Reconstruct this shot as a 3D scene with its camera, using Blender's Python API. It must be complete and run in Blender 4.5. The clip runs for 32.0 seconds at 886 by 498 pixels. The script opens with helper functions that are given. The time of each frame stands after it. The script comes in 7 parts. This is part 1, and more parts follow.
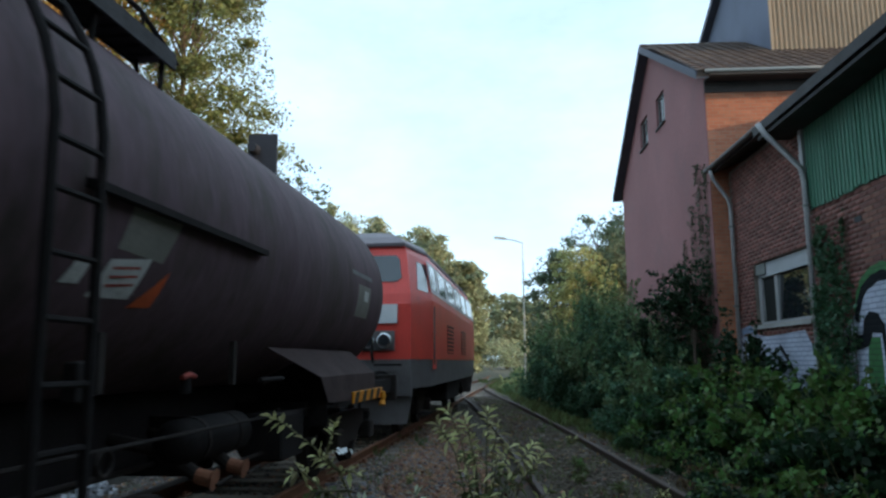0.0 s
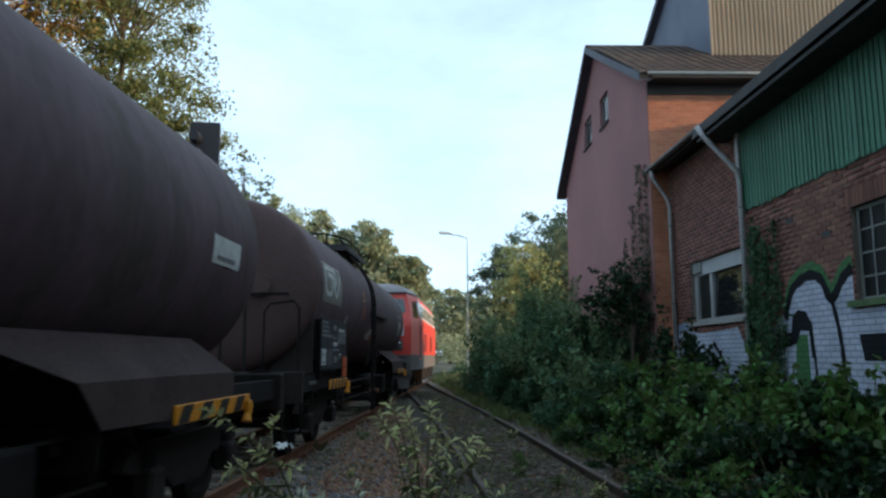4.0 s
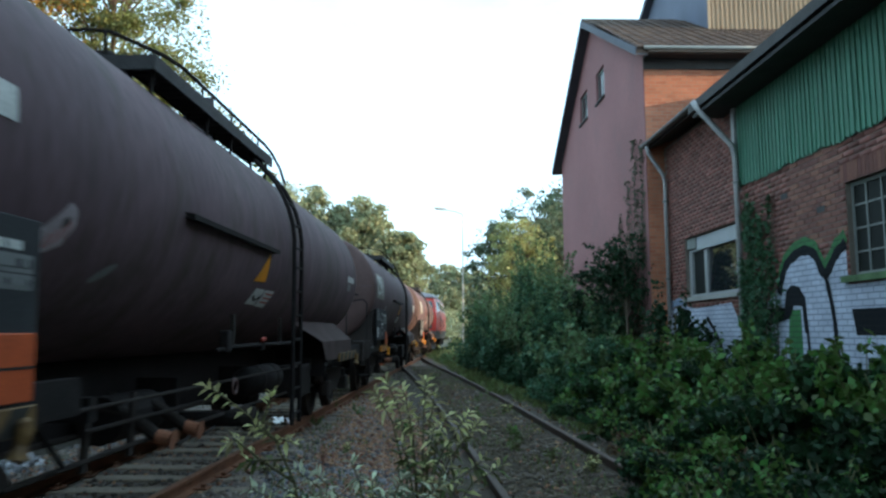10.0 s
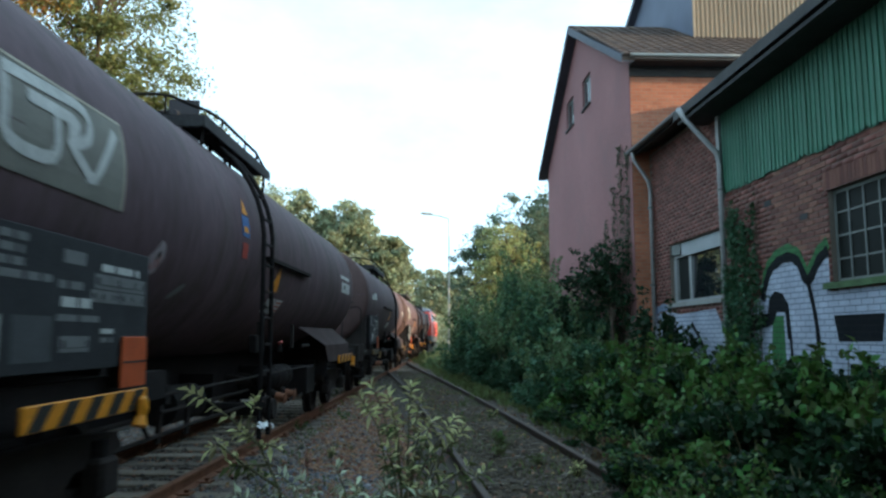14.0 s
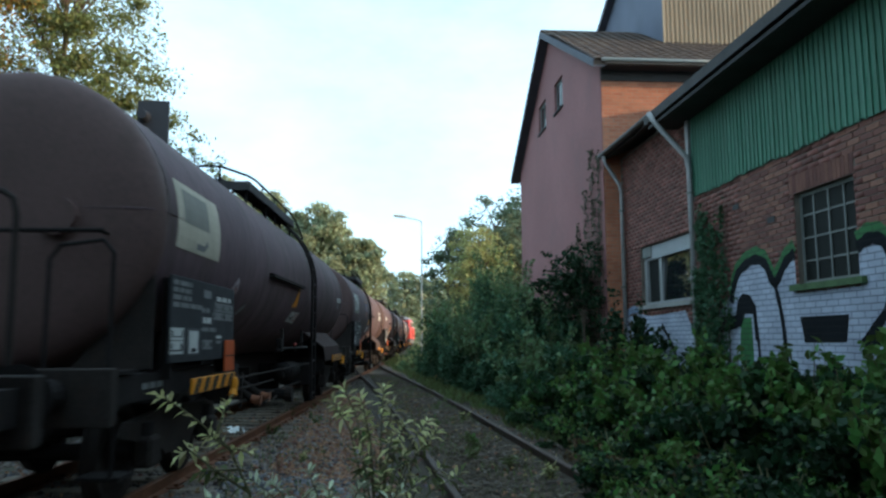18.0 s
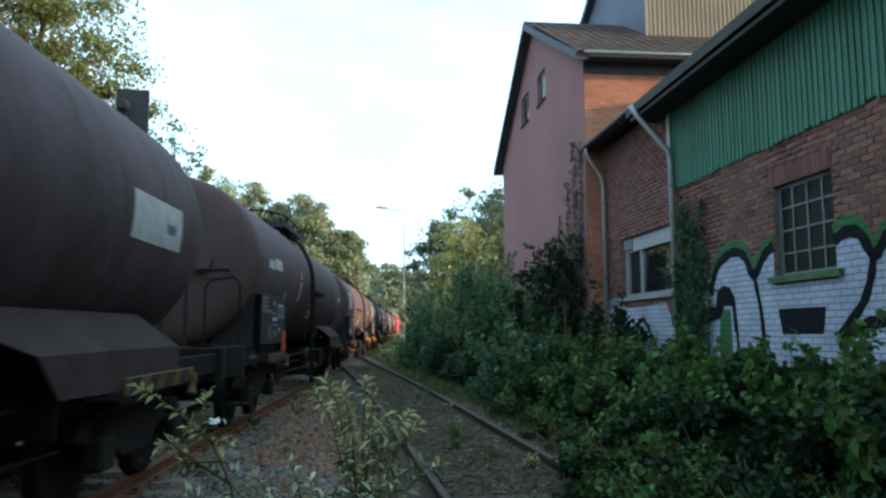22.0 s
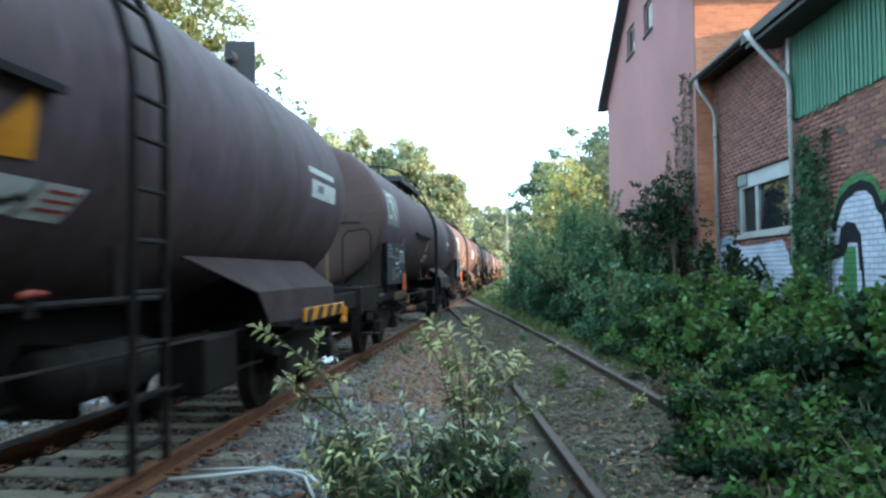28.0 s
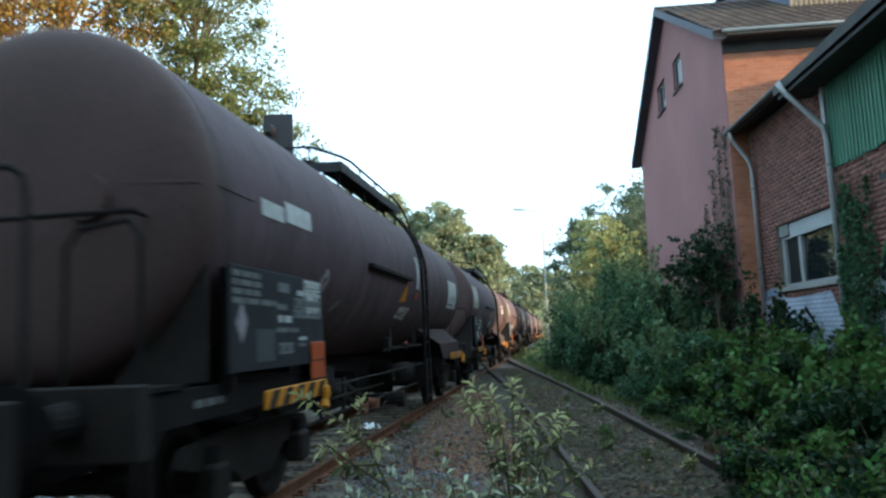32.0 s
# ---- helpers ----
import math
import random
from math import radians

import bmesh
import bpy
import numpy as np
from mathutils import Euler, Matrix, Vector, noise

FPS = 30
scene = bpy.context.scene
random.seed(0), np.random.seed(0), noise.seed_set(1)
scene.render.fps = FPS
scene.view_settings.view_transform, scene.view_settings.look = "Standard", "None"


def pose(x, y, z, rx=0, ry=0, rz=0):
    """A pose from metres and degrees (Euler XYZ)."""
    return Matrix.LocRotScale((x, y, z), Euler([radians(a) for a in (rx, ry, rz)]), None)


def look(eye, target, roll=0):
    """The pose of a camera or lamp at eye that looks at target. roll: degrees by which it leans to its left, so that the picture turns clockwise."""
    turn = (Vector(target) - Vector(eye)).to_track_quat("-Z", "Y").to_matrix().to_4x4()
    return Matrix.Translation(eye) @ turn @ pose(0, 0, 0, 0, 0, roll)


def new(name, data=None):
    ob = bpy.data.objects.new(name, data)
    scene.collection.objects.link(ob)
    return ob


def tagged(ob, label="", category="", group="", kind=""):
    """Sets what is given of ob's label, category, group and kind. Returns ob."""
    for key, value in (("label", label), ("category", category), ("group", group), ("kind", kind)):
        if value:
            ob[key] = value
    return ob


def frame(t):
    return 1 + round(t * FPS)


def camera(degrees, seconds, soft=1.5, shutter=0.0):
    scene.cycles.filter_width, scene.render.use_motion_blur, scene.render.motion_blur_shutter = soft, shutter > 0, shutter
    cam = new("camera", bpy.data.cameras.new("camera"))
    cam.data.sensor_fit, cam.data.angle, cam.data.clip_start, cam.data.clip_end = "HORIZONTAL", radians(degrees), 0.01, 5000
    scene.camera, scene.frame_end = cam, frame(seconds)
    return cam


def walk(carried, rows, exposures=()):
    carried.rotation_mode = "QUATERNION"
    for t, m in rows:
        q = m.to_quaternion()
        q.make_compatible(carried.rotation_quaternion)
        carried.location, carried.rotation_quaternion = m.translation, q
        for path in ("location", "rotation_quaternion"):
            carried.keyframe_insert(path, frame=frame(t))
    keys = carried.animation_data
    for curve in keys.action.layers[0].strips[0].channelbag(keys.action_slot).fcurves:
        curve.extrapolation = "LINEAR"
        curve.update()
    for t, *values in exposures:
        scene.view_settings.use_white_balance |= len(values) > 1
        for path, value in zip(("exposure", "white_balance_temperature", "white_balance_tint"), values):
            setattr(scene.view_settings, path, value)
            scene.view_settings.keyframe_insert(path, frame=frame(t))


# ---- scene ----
cam = camera(61.47, 32.0, soft=2.5, shutter=0.5)
EYE = (0.0, 0.0, 1.44)
# seconds, tilt, lean, heading
TURNS = [
    (0, 98.64, 0.45, 0.27), (0.5, 99.08, 0.71, -0.15), (1, 99.29, 0.66, 0.04), (1.5, 98.23, 0.18, -0.37),
    (2, 97.70, -0.41, -2.58), (2.5, 97.61, -0.23, -3.47), (4.5, 98.31, 0.12, -4.10), (5, 97.94, 0.98, -2.92),
    (5.5, 96.68, 1.08, -2.29), (6, 95.24, 1.30, -2.55), (6.5, 95.57, 0.96, -2.89), (7, 95.71, 0.10, -4.07),
    (7.5, 95.99, 0.01, -3.87), (8, 96.48, 0.16, -3.93), (8.5, 96.67, 0.15, -3.90), (9, 96.46, 0.13, -3.69),
    (9.5, 96.42, 0.15, -3.99), (10, 96.33, 0.21, -4.42), (10.5, 96.24, 0.05, -4.94), (11, 96.14, 0.02, -5.20),
    (11.5, 96.30, -0.13, -5.04), (12, 96.99, 0.23, -4.79), (12.5, 96.91, 0.19, -4.77), (13, 96.91, 0.04, -4.73),
    (13.5, 96.79, -0.06, -5.00), (14, 96.70, 0.02, -5.51), (14.5, 96.69, 0.21, -6.00), (15, 97.10, 0.34, -5.72),
    (15.5, 97.52, 0.41, -5.87), (17.5, 96.99, 0.31, -6.59), (18, 96.90, 0.26, -7.58), (18.5, 97.09, 0.23, -7.51),
    (19, 97.23, 0.27, -7.64), (19.5, 97.13, 0.17, -8.11), (20, 96.86, 0.06, -8.38), (20.5, 96.46, 0.30, -8.83),
    (21, 96.00, 0.14, -9.26), (21.5, 96.10, 0.13, -9.13), (22, 96.25, 0.23, -8.94), (22.5, 96.38, 0.16, -8.88),
    (23, 96.42, 0.16, -9.28), (23.5, 96.41, 0.26, -9.09), (24, 96.64, 0.44, -9.03), (24.5, 96.69, 0.40, -9.26),
    (26.5, 96.75, 0.25, -8.34), (27, 96.04, 0.27, -6.04), (27.5, 93.13, -0.01, -3.68), (28, 91.84, 0.74, -0.99),
    (28.5, 91.57, 0.49, -0.57), (29, 92.86, 1.03, 0.34), (29.5, 95.28, 2.07, 2.61), (30, 96.81, 2.40, 3.66),
    (30.5, 96.87, 2.54, 3.54), (31, 96.79, 2.35, 2.11), (31.5, 96.73, 2.28, 1.83), (32, 96.68, 2.38, 2.04),
]
# the clip's camera meters as it tilts: seconds, stops, kelvin, tint
METER = [(0, 0.15, 6750, 12.5), (1, -0.08, 6750, 12.5), (2.5, 0.0, 6750, 12.5), (4.5, 0.05, 6750, 12.5), (5, 0.1, 6688, 10.6), (6, 0.45, 6562, 6.9), (7, 0.62, 6500, 5.0), (9, 0.7, 6500, 5.0), (13, 0.55, 6500, 5.0), (15, 0.55, 6500, 5.0), (19, 0.33, 6500, 5.0), (21, 0.48, 6500, 5.0), (23, 0.55, 6500, 5.0), (24, 0.6, 6500, 5.0), (26.5, 0.4, 6500, 5.0), (27, 0.45, 6500, 5.0), (27.5, 1.1, 6500, 5.0), (28, 1.7, 6500, 5.0), (29, 1.75, 6500, 5.0), (29.5, 1.4, 6500, 5.0), (30, 0.8, 6500, 5.0), (31, 0.85, 6500, 5.0), (32, 0.8, 6500, 5.0)]
walk(cam, [(t, pose(*EYE, rx, ry, rz)) for t, rx, ry, rz in TURNS], METER)

# ---- light ----
world = bpy.data.worlds.new("evening_sky")
scene.world = world
world.use_nodes = True
wn = world.node_tree.nodes
wl = world.node_tree.links
SUN_ELEV, SUN_AZ = 10.0, 105.0      # height, and compass heading clockwise from +y
sky = wn.new("ShaderNodeTexSky")
sky.sky_type = 'NISHITA'
sky.sun_disc = False
sky.sun_elevation, sky.sun_rotation = radians(SUN_ELEV), radians(SUN_AZ)
sky.air_density, sky.dust_density, sky.ozone_density = 1.0, 1.6, 1.0
coord = wn.new("ShaderNodeTexCoord")
cloud = wn.new("ShaderNodeTexNoise")
cloud.inputs["Scale"].default_value = 2.6
cloud.inputs["Detail"].default_value = 7
cloud.inputs["Roughness"].default_value = 0.6
stretch = wn.new("ShaderNodeMapping")
stretch.inputs["Scale"].default_value = (1.0, 0.55, 2.2)
ramp = wn.new("ShaderNodeValToRGB")
ramp.color_ramp.elements[0].position, ramp.color_ramp.elements[1].position = 0.30, 0.75
ramp.color_ramp.elements[0].color = (0.48, 0.48, 0.48, 1)
ramp.color_ramp.elements[1].color = (0.92, 0.92, 0.92, 1)
veil = wn.new("ShaderNodeMixRGB")
veil.inputs[2].default_value = (5.6, 8.3, 10.7, 1)
wl.new(coord.outputs["Generated"], stretch.inputs[0])
wl.new(stretch.outputs[0], cloud.inputs["Vector"])
wl.new(cloud.outputs["Fac"], ramp.inputs[0])
wl.new(ramp.outputs[0], veil.inputs[0])
wl.new(sky.outputs[0], veil.inputs[1])
wl.new(veil.outputs[0], wn["Background"].inputs[0])
wn["Background"].inputs[1].default_value = 0.17
sun_data = bpy.data.lights.new("sun", 'SUN')
sun_data.energy, sun_data.angle, sun_data.color = 5.0, radians(0.6), (1.0, 0.74, 0.47)
sun = new("sun", sun_data)
az_, el_ = radians(SUN_AZ), radians(SUN_ELEV)
toward = Vector((math.sin(az_) * math.cos(el_), math.cos(az_) * math.cos(el_), math.sin(el_)))
sun.matrix_world = look(toward * 60, (0, 0, 0))
scene.view_settings.exposure = 0.0

# ---- materials ----
def mat(name, base, rough=0.75, metal=0.0, var=0.3, scale=1.5, fine=40.0, bump=0.25, depth=0.01, stain=None, amount=0.5,
        spot=0.55, island=0.0, object_random=0.0, stretch_z=1.0, spec=0.4):
    m = bpy.data.materials.new(name)
    m.use_nodes = True
    n, l = m.node_tree.nodes, m.node_tree.links
    b = n["Principled BSDF"]
    b.inputs["Roughness"].default_value, b.inputs["Metallic"].default_value = rough, metal
    b.inputs["Specular IOR Level"].default_value = spec
    tc = n.new("ShaderNodeTexCoord")
    mp = n.new("ShaderNodeMapping")
    mp.inputs["Scale"].default_value = (1, 1, stretch_z)
    l.new(tc.outputs["Object"], mp.inputs[0])
    big, small = n.new("ShaderNodeTexNoise"), n.new("ShaderNodeTexNoise")
    big.inputs["Scale"].default_value, big.inputs["Detail"].default_value = scale, 5
    small.inputs["Scale"].default_value, small.inputs["Detail"].default_value = fine, 4
    l.new(mp.outputs[0], big.inputs["Vector"])
    l.new(mp.outputs[0], small.inputs["Vector"])
    add = n.new("ShaderNodeMath")
    add.operation = 'ADD'
    l.new(big.outputs["Fac"], add.inputs[0])
    l.new(small.outputs["Fac"], add.inputs[1])
    rg = n.new("ShaderNodeMapRange")
    rg.inputs["From Min"].default_value, rg.inputs["From Max"].default_value = 0.65, 1.35
    rg.inputs["To Min"].default_value, rg.inputs["To Max"].default_value = 1 - var, 1 + var
    l.new(add.outputs[0], rg.inputs["Value"])
    hsv = n.new("ShaderNodeHueSaturation")
    hsv.inputs["Color"].default_value = (*base, 1)
    value = rg.outputs[0]
    for kind, much in (("island", island), ("object", object_random)):
        if much:
            src = n.new("ShaderNodeNewGeometry").outputs["Random Per Island"] if kind == "island" else n.new("ShaderNodeObjectInfo").outputs["Random"]
            r2 = n.new("ShaderNodeMapRange")
            r2.inputs["To Min"].default_value, r2.inputs["To Max"].default_value = 1 - much, 1 + much
            l.new(src, r2.inputs["Value"])
            mul = n.new("ShaderNodeMath")
            mul.operation = 'MULTIPLY'
            l.new(value, mul.inputs[0])
            l.new(r2.outputs[0], mul.inputs[1])
            value = mul.outputs[0]
            hue = n.new("ShaderNodeMapRange")
            hue.inputs["To Min"].default_value, hue.inputs["To Max"].default_value = 0.5 - 0.03 * much, 0.5 + 0.03 * much
            l.new(src, hue.inputs["Value"])
            l.new(hue.outputs[0], hsv.inputs["Hue"])
    l.new(value, hsv.inputs["Value"])
    colour = hsv.outputs[0]
    if stain:
        st = n.new("ShaderNodeTexNoise")
        st.inputs["Scale"].default_value, st.inputs["Detail"].default_value = scale * 2.3, 8
        st.inputs["Roughness"].default_value = 0.7
        l.new(mp.outputs[0], st.inputs["Vector"])
        sr = n.new("ShaderNodeMapRange")
        sr.inputs["From Min"].default_value, sr.inputs["From Max"].default_value = spot, spot + 0.18
        sr.inputs["To Max"].default_value = amount
        l.new(st.outputs["Fac"], sr.inputs["Value"])
        mx = n.new("ShaderNodeMixRGB")
        mx.inputs[2].default_value = (*stain, 1)
        l.new(sr.outputs[0], mx.inputs[0])
        l.new(colour, mx.inputs[1])
        colour = mx.outputs[0]
    l.new(colour, b.inputs["Base Color"])
    if bump:
        bp = n.new("ShaderNodeBump")
        bp.inputs["Strength"].default_value, bp.inputs["Distance"].default_value = bump, depth
        l.new(small.outputs["Fac"], bp.inputs["Height"])
        l.new(bp.outputs[0], b.inputs["Normal"])
    return m


def leaf_mat(name, base, var=0.45, hue=0.05, glow=0.35, rough=0.55):
    """Leaves: each one its own tint, a little light passing through."""
    m = bpy.data.materials.new(name)
    m.use_nodes = True
    n, l = m.node_tree.nodes, m.node_tree.links
    b, out = n["Principled BSDF"], n["Material Output"]
    b.inputs["Roughness"].default_value = rough
    b.inputs["Specular IOR Level"].default_value = 0.25
    rnd = n.new("ShaderNodeNewGeometry").outputs["Random Per Island"]
    hsv = n.new("ShaderNodeHueSaturation")
    hsv.inputs["Color"].default_value = (*base, 1)
    for socket, lo, hi in (("Value", 1 - var, 1 + var), ("Hue", 0.5 - hue, 0.5 + hue * 0.6)):
        r = n.new("ShaderNodeMapRange")
        r.inputs["To Min"].default_value, r.inputs["To Max"].default_value = lo, hi
        l.new(rnd, r.inputs["Value"])
        l.new(r.outputs[0], hsv.inputs[socket])
    tr, mx = n.new("ShaderNodeBsdfTranslucent"), n.new("ShaderNodeMixShader")
    l.new(hsv.outputs[0], b.inputs["Base Color"])
    l.new(hsv.outputs[0], tr.inputs["Color"])
    mx.inputs[0].default_value = glow
    l.new(b.outputs[0], mx.inputs[1])
    l.new(tr.outputs[0], mx.inputs[2])
    l.new(mx.outputs[0], out.inputs["Surface"])
    return m


def glass_mat(name, tint=(0.02, 0.025, 0.03), rough=0.06):
    m = bpy.data.materials.new(name)
    m.use_nodes = True
    b = m.node_tree.nodes["Principled BSDF"]
    b.inputs["Base Color"].default_value = (*tint, 1)
    b.inputs["Roughness"].default_value = rough
    b.inputs["Specular IOR Level"].default_value = 0.9
    return m


M_TANK = mat("sooty_tank_paint", (0.108, 0.069, 0.079), 0.72, 0.0, 0.3, 0.9, 14, 0.12, 0.004, stain=(0.052, 0.042, 0.033), amount=0.75, spot=0.47, stretch_z=0.3, spec=0.18)
M_TANK_RUST = mat("rusty_tank_end", (0.094, 0.052, 0.048), 0.7, 0.0, 0.2, 1.2, 22, 0.15, 0.004, stain=(0.05, 0.03, 0.022), amount=0.45, spot=0.52)
M_COVER = mat("dusty_brown_cover_sheet", (0.066, 0.045, 0.043), 0.85, 0, 0.3, 2, 30, 0.12, 0.003, stain=(0.03, 0.02, 0.018), amount=0.6, spec=0.12)
M_IRON = mat("grimy_iron", (0.016, 0.013, 0.013), 0.8, 0.0, 0.4, 3, 40, 0.2, 0.004, stain=(0.032, 0.02, 0.015), amount=0.6, spec=0.15)
M_IRON_PALE = mat("dusty_iron", (0.030, 0.024, 0.022), 0.8, 0.0, 0.4, 3, 40, 0.2, 0.004, stain=(0.05, 0.03, 0.022), amount=0.6, spec=0.15)
M_GRATE = mat("dusty_grey_grating", (0.055, 0.053, 0.055), 0.75, 0.1, 0.35, 3, 40, 0.2, 0.004, stain=(0.035, 0.028, 0.025), amount=0.6, spec=0.2)
M_BOARD = mat("black_board_paint", (0.036, 0.037, 0.040), 0.8, 0, 0.3, 4, 60, 0.05, 0.002, stain=(0.07, 0.066, 0.06), amount=0.4, spec=0.15)
M_WHITE_MARK = mat("dirty_white_marking", (0.50, 0.50, 0.48), 0.7, 0, 0.25, 6, 60, 0.05, 0.001, stain=(0.16, 0.15, 0.14), amount=0.6)
M_GREY_MARK = mat("faded_grey_marking", (0.15, 0.15, 0.15), 0.7, 0, 0.25, 6, 60, 0.05, 0.001, stain=(0.1, 0.1, 0.1), amount=0.5)
M_LABEL_PINK = mat("faded_pink_label", (0.34, 0.28, 0.30), 0.7, 0, 0.25, 8, 60, 0.03, 0.001, stain=(0.2, 0.17, 0.17), amount=0.5)
M_DATA_GREY = mat("worn_board_field", (0.060, 0.062, 0.066), 0.75, 0, 0.25, 6, 60, 0.05, 0.001, stain=(0.035, 0.034, 0.033), amount=0.5)
M_LOGO_GREY = mat("faded_sign_grey", (0.19, 0.18, 0.155), 0.7, 0, 0.2, 3, 50, 0.05, 0.001, stain=(0.11, 0.1, 0.09), amount=0.5)
M_TAN = mat("faded_tan_sign", (0.42, 0.37, 0.29), 0.7, 0, 0.2, 3, 50, 0.05, 0.001, stain=(0.3, 0.24, 0.18), amount=0.5)
M_ORANGE = mat("orange_hazard_plate", (0.50, 0.085, 0.022), 0.6, 0, 0.25, 5, 50, 0.05, 0.001, stain=(0.1, 0.04, 0.02), amount=0.4)
M_YELLOW = mat("warning_yellow", (0.68, 0.25, 0.015), 0.55, 0, 0.25, 5, 50, 0.05, 0.001, stain=(0.2, 0.09, 0.03), amount=0.4)
M_YELLOW_DIRTY = mat("grimy_warning_yellow", (0.16, 0.09, 0.03), 0.65, 0, 0.3, 5, 50, 0.05, 0.001, stain=(0.05, 0.03, 0.02), amount=0.7, spot=0.45)
M_HANDRAIL = mat("worn_ochre_paint", (0.20, 0.12, 0.05), 0.7, 0, 0.3, 5, 50, 0.05, 0.001, stain=(0.06, 0.04, 0.03), amount=0.6)
M_RUSTCAP = mat("orange_rust", (0.27, 0.105, 0.058), 0.8, 0, 0.35, 6, 50, 0.2, 0.002, stain=(0.16, 0.07, 0.045), amount=0.6)
M_BLACK = mat("stripe_black", (0.02, 0.018, 0.016), 0.65, 0, 0.3, 6, 60, 0.05, 0.001)
M_BLUE = mat("blue_sticker", (0.03, 0.12, 0.32), 0.5, 0, 0.2, 8, 60, 0.02, 0.001)
M_RED_MARK = mat("red_marking", (0.34, 0.045, 0.03), 0.6, 0, 0.3, 8, 60, 0.02, 0.001)
M_LOCO_RED = mat("traffic_red_paint", (0.62, 0.058, 0.042), 0.38, 0, 0.15, 1.2, 30, 0.03, 0.002, stain=(0.25, 0.03, 0.03), amount=0.4)
M_LOCO_ROOF = mat("grey_locomotive_roof", (0.20, 0.17, 0.18), 0.55, 0, 0.25, 1.5, 30, 0.05, 0.002)
M_LOCO_GREY = mat("dusty_grey_frame_paint", (0.115, 0.105, 0.105), 0.6, 0, 0.3, 2, 40, 0.08, 0.002, stain=(0.08, 0.06, 0.05), amount=0.5)
M_LOCO_WHITE = mat("white_band_paint", (0.66, 0.66, 0.66), 0.4, 0, 0.1, 2, 40, 0.02, 0.001)
M_CHROME = mat("worn_chrome", (0.62, 0.62, 0.63), 0.25, 0.9, 0.1, 6, 50, 0.02, 0.001)
M_GLASS = glass_mat("dark_window_glass")
M_PANE = glass_mat("reflecting_pane", (0.012, 0.014, 0.017), 0.02)
M_PANE.node_tree.nodes["Principled BSDF"].inputs["IOR"].default_value = 1.8
M_DUSTY_PANE = glass_mat("dusty_dark_pane", (0.010, 0.012, 0.011), 0.6)
M_DUSTY_PANE.node_tree.nodes["Principled BSDF"].inputs["Specular IOR Level"].default_value = 0.12
M_RAIL_RUST = mat("rust_brown_rail", (0.195, 0.082, 0.044), 0.8, 0.1, 0.35, 5, 60, 0.25, 0.003, stain=(0.08, 0.035, 0.02), amount=0.6)
M_RAIL_OLD = mat("dull_brown_rail", (0.058, 0.036, 0.027), 0.75, 0.15, 0.35, 5, 60, 0.25, 0.003, stain=(0.13, 0.06, 0.035), amount=0.5)
M_SLEEPER = mat("weathered_sleeper_wood", (0.190, 0.152, 0.116), 0.9, 0, 0.35, 4, 45, 0.5, 0.01, stain=(0.08, 0.065, 0.055), amount=0.6, object_random=0.3)
M_STONE = mat("ballast_stone", (0.195, 0.165, 0.148), 0.9, 0, 0.3, 6, 60, 0.4, 0.005, stain=(0.19, 0.115, 0.075), amount=0.7, spot=0.5, island=0.38)
M_BALLAST = mat("ballast_bed", (0.12, 0.098, 0.088), 0.95, 0, 0.45, 0.9, 22, 1.0, 0.04, stain=(0.18, 0.09, 0.05), amount=0.6, spot=0.48)
M_SOIL = mat("dark_soil_and_litter", (0.085, 0.075, 0.05), 0.95, 0, 0.5, 0.5, 9, 0.8, 0.04, stain=(0.06, 0.08, 0.03), amount=0.7, spot=0.48)
M_BRICK = mat("red_brown_brick", (0.225, 0.096, 0.073), 0.85, 0, 0.25, 3, 55, 0.35, 0.004, stain=(0.12, 0.05, 0.04), amount=0.5, object_random=0.35, island=0.35)
M_BRICK_DARK = mat("dark_red_soldier_brick", (0.15, 0.06, 0.046), 0.85, 0, 0.3, 3, 55, 0.35, 0.004, stain=(0.09, 0.042, 0.036), amount=0.6, object_random=0.3)
M_MORTAR = mat("grey_mortar", (0.19, 0.155, 0.13), 0.95, 0, 0.3, 3, 50, 0.3, 0.004)
M_RENDER = mat("pinkish_red_wall_paint", (0.270, 0.119, 0.118), 0.85, 0, 0.2, 0.35, 25, 0.25, 0.006, stain=(0.22, 0.115, 0.115), amount=0.6, spot=0.5)
M_TRIM = mat("painted_bargeboard", (0.075, 0.078, 0.10), 0.7, 0, 0.25, 2, 40, 0.1, 0.003)
M_TILE = mat("dark_roof_tiles", (0.078, 0.048, 0.036), 0.85, 0, 0.35, 2, 40, 0.3, 0.006, stain=(0.09, 0.08, 0.05), amount=0.5, object_random=0.35)
M_GREEN = mat("green_painted_boards", (0.056, 0.175, 0.112), 0.6, 0, 0.25, 1.2, 30, 0.1, 0.003, stain=(0.085, 0.19, 0.155), amount=0.5, spot=0.5, stretch_z=0.25, object_random=0.14)
M_DARK_ROOF = mat("dark_bitumen_roof", (0.055, 0.052, 0.052), 0.85, 0, 0.3, 2, 30, 0.2, 0.005)
M_ZINC = mat("dull_zinc", (0.34, 0.33, 0.33), 0.55, 0.3, 0.25, 3, 40, 0.08, 0.003, stain=(0.16, 0.14, 0.13), amount=0.5)
M_OLD_GUTTER = mat("grimy_gutter", (0.12, 0.11, 0.105), 0.65, 0.2, 0.3, 3, 40, 0.08, 0.003, stain=(0.05, 0.045, 0.04), amount=0.6)
M_GUTTER = mat("pale_gutter", (0.42, 0.37, 0.32), 0.6, 0.0, 0.2, 3, 40, 0.05, 0.003)
M_CORR = mat("beige_corrugated_sheet", (0.37, 0.265, 0.175), 0.6, 0.1, 0.15, 0.8, 30, 0.05, 0.003)
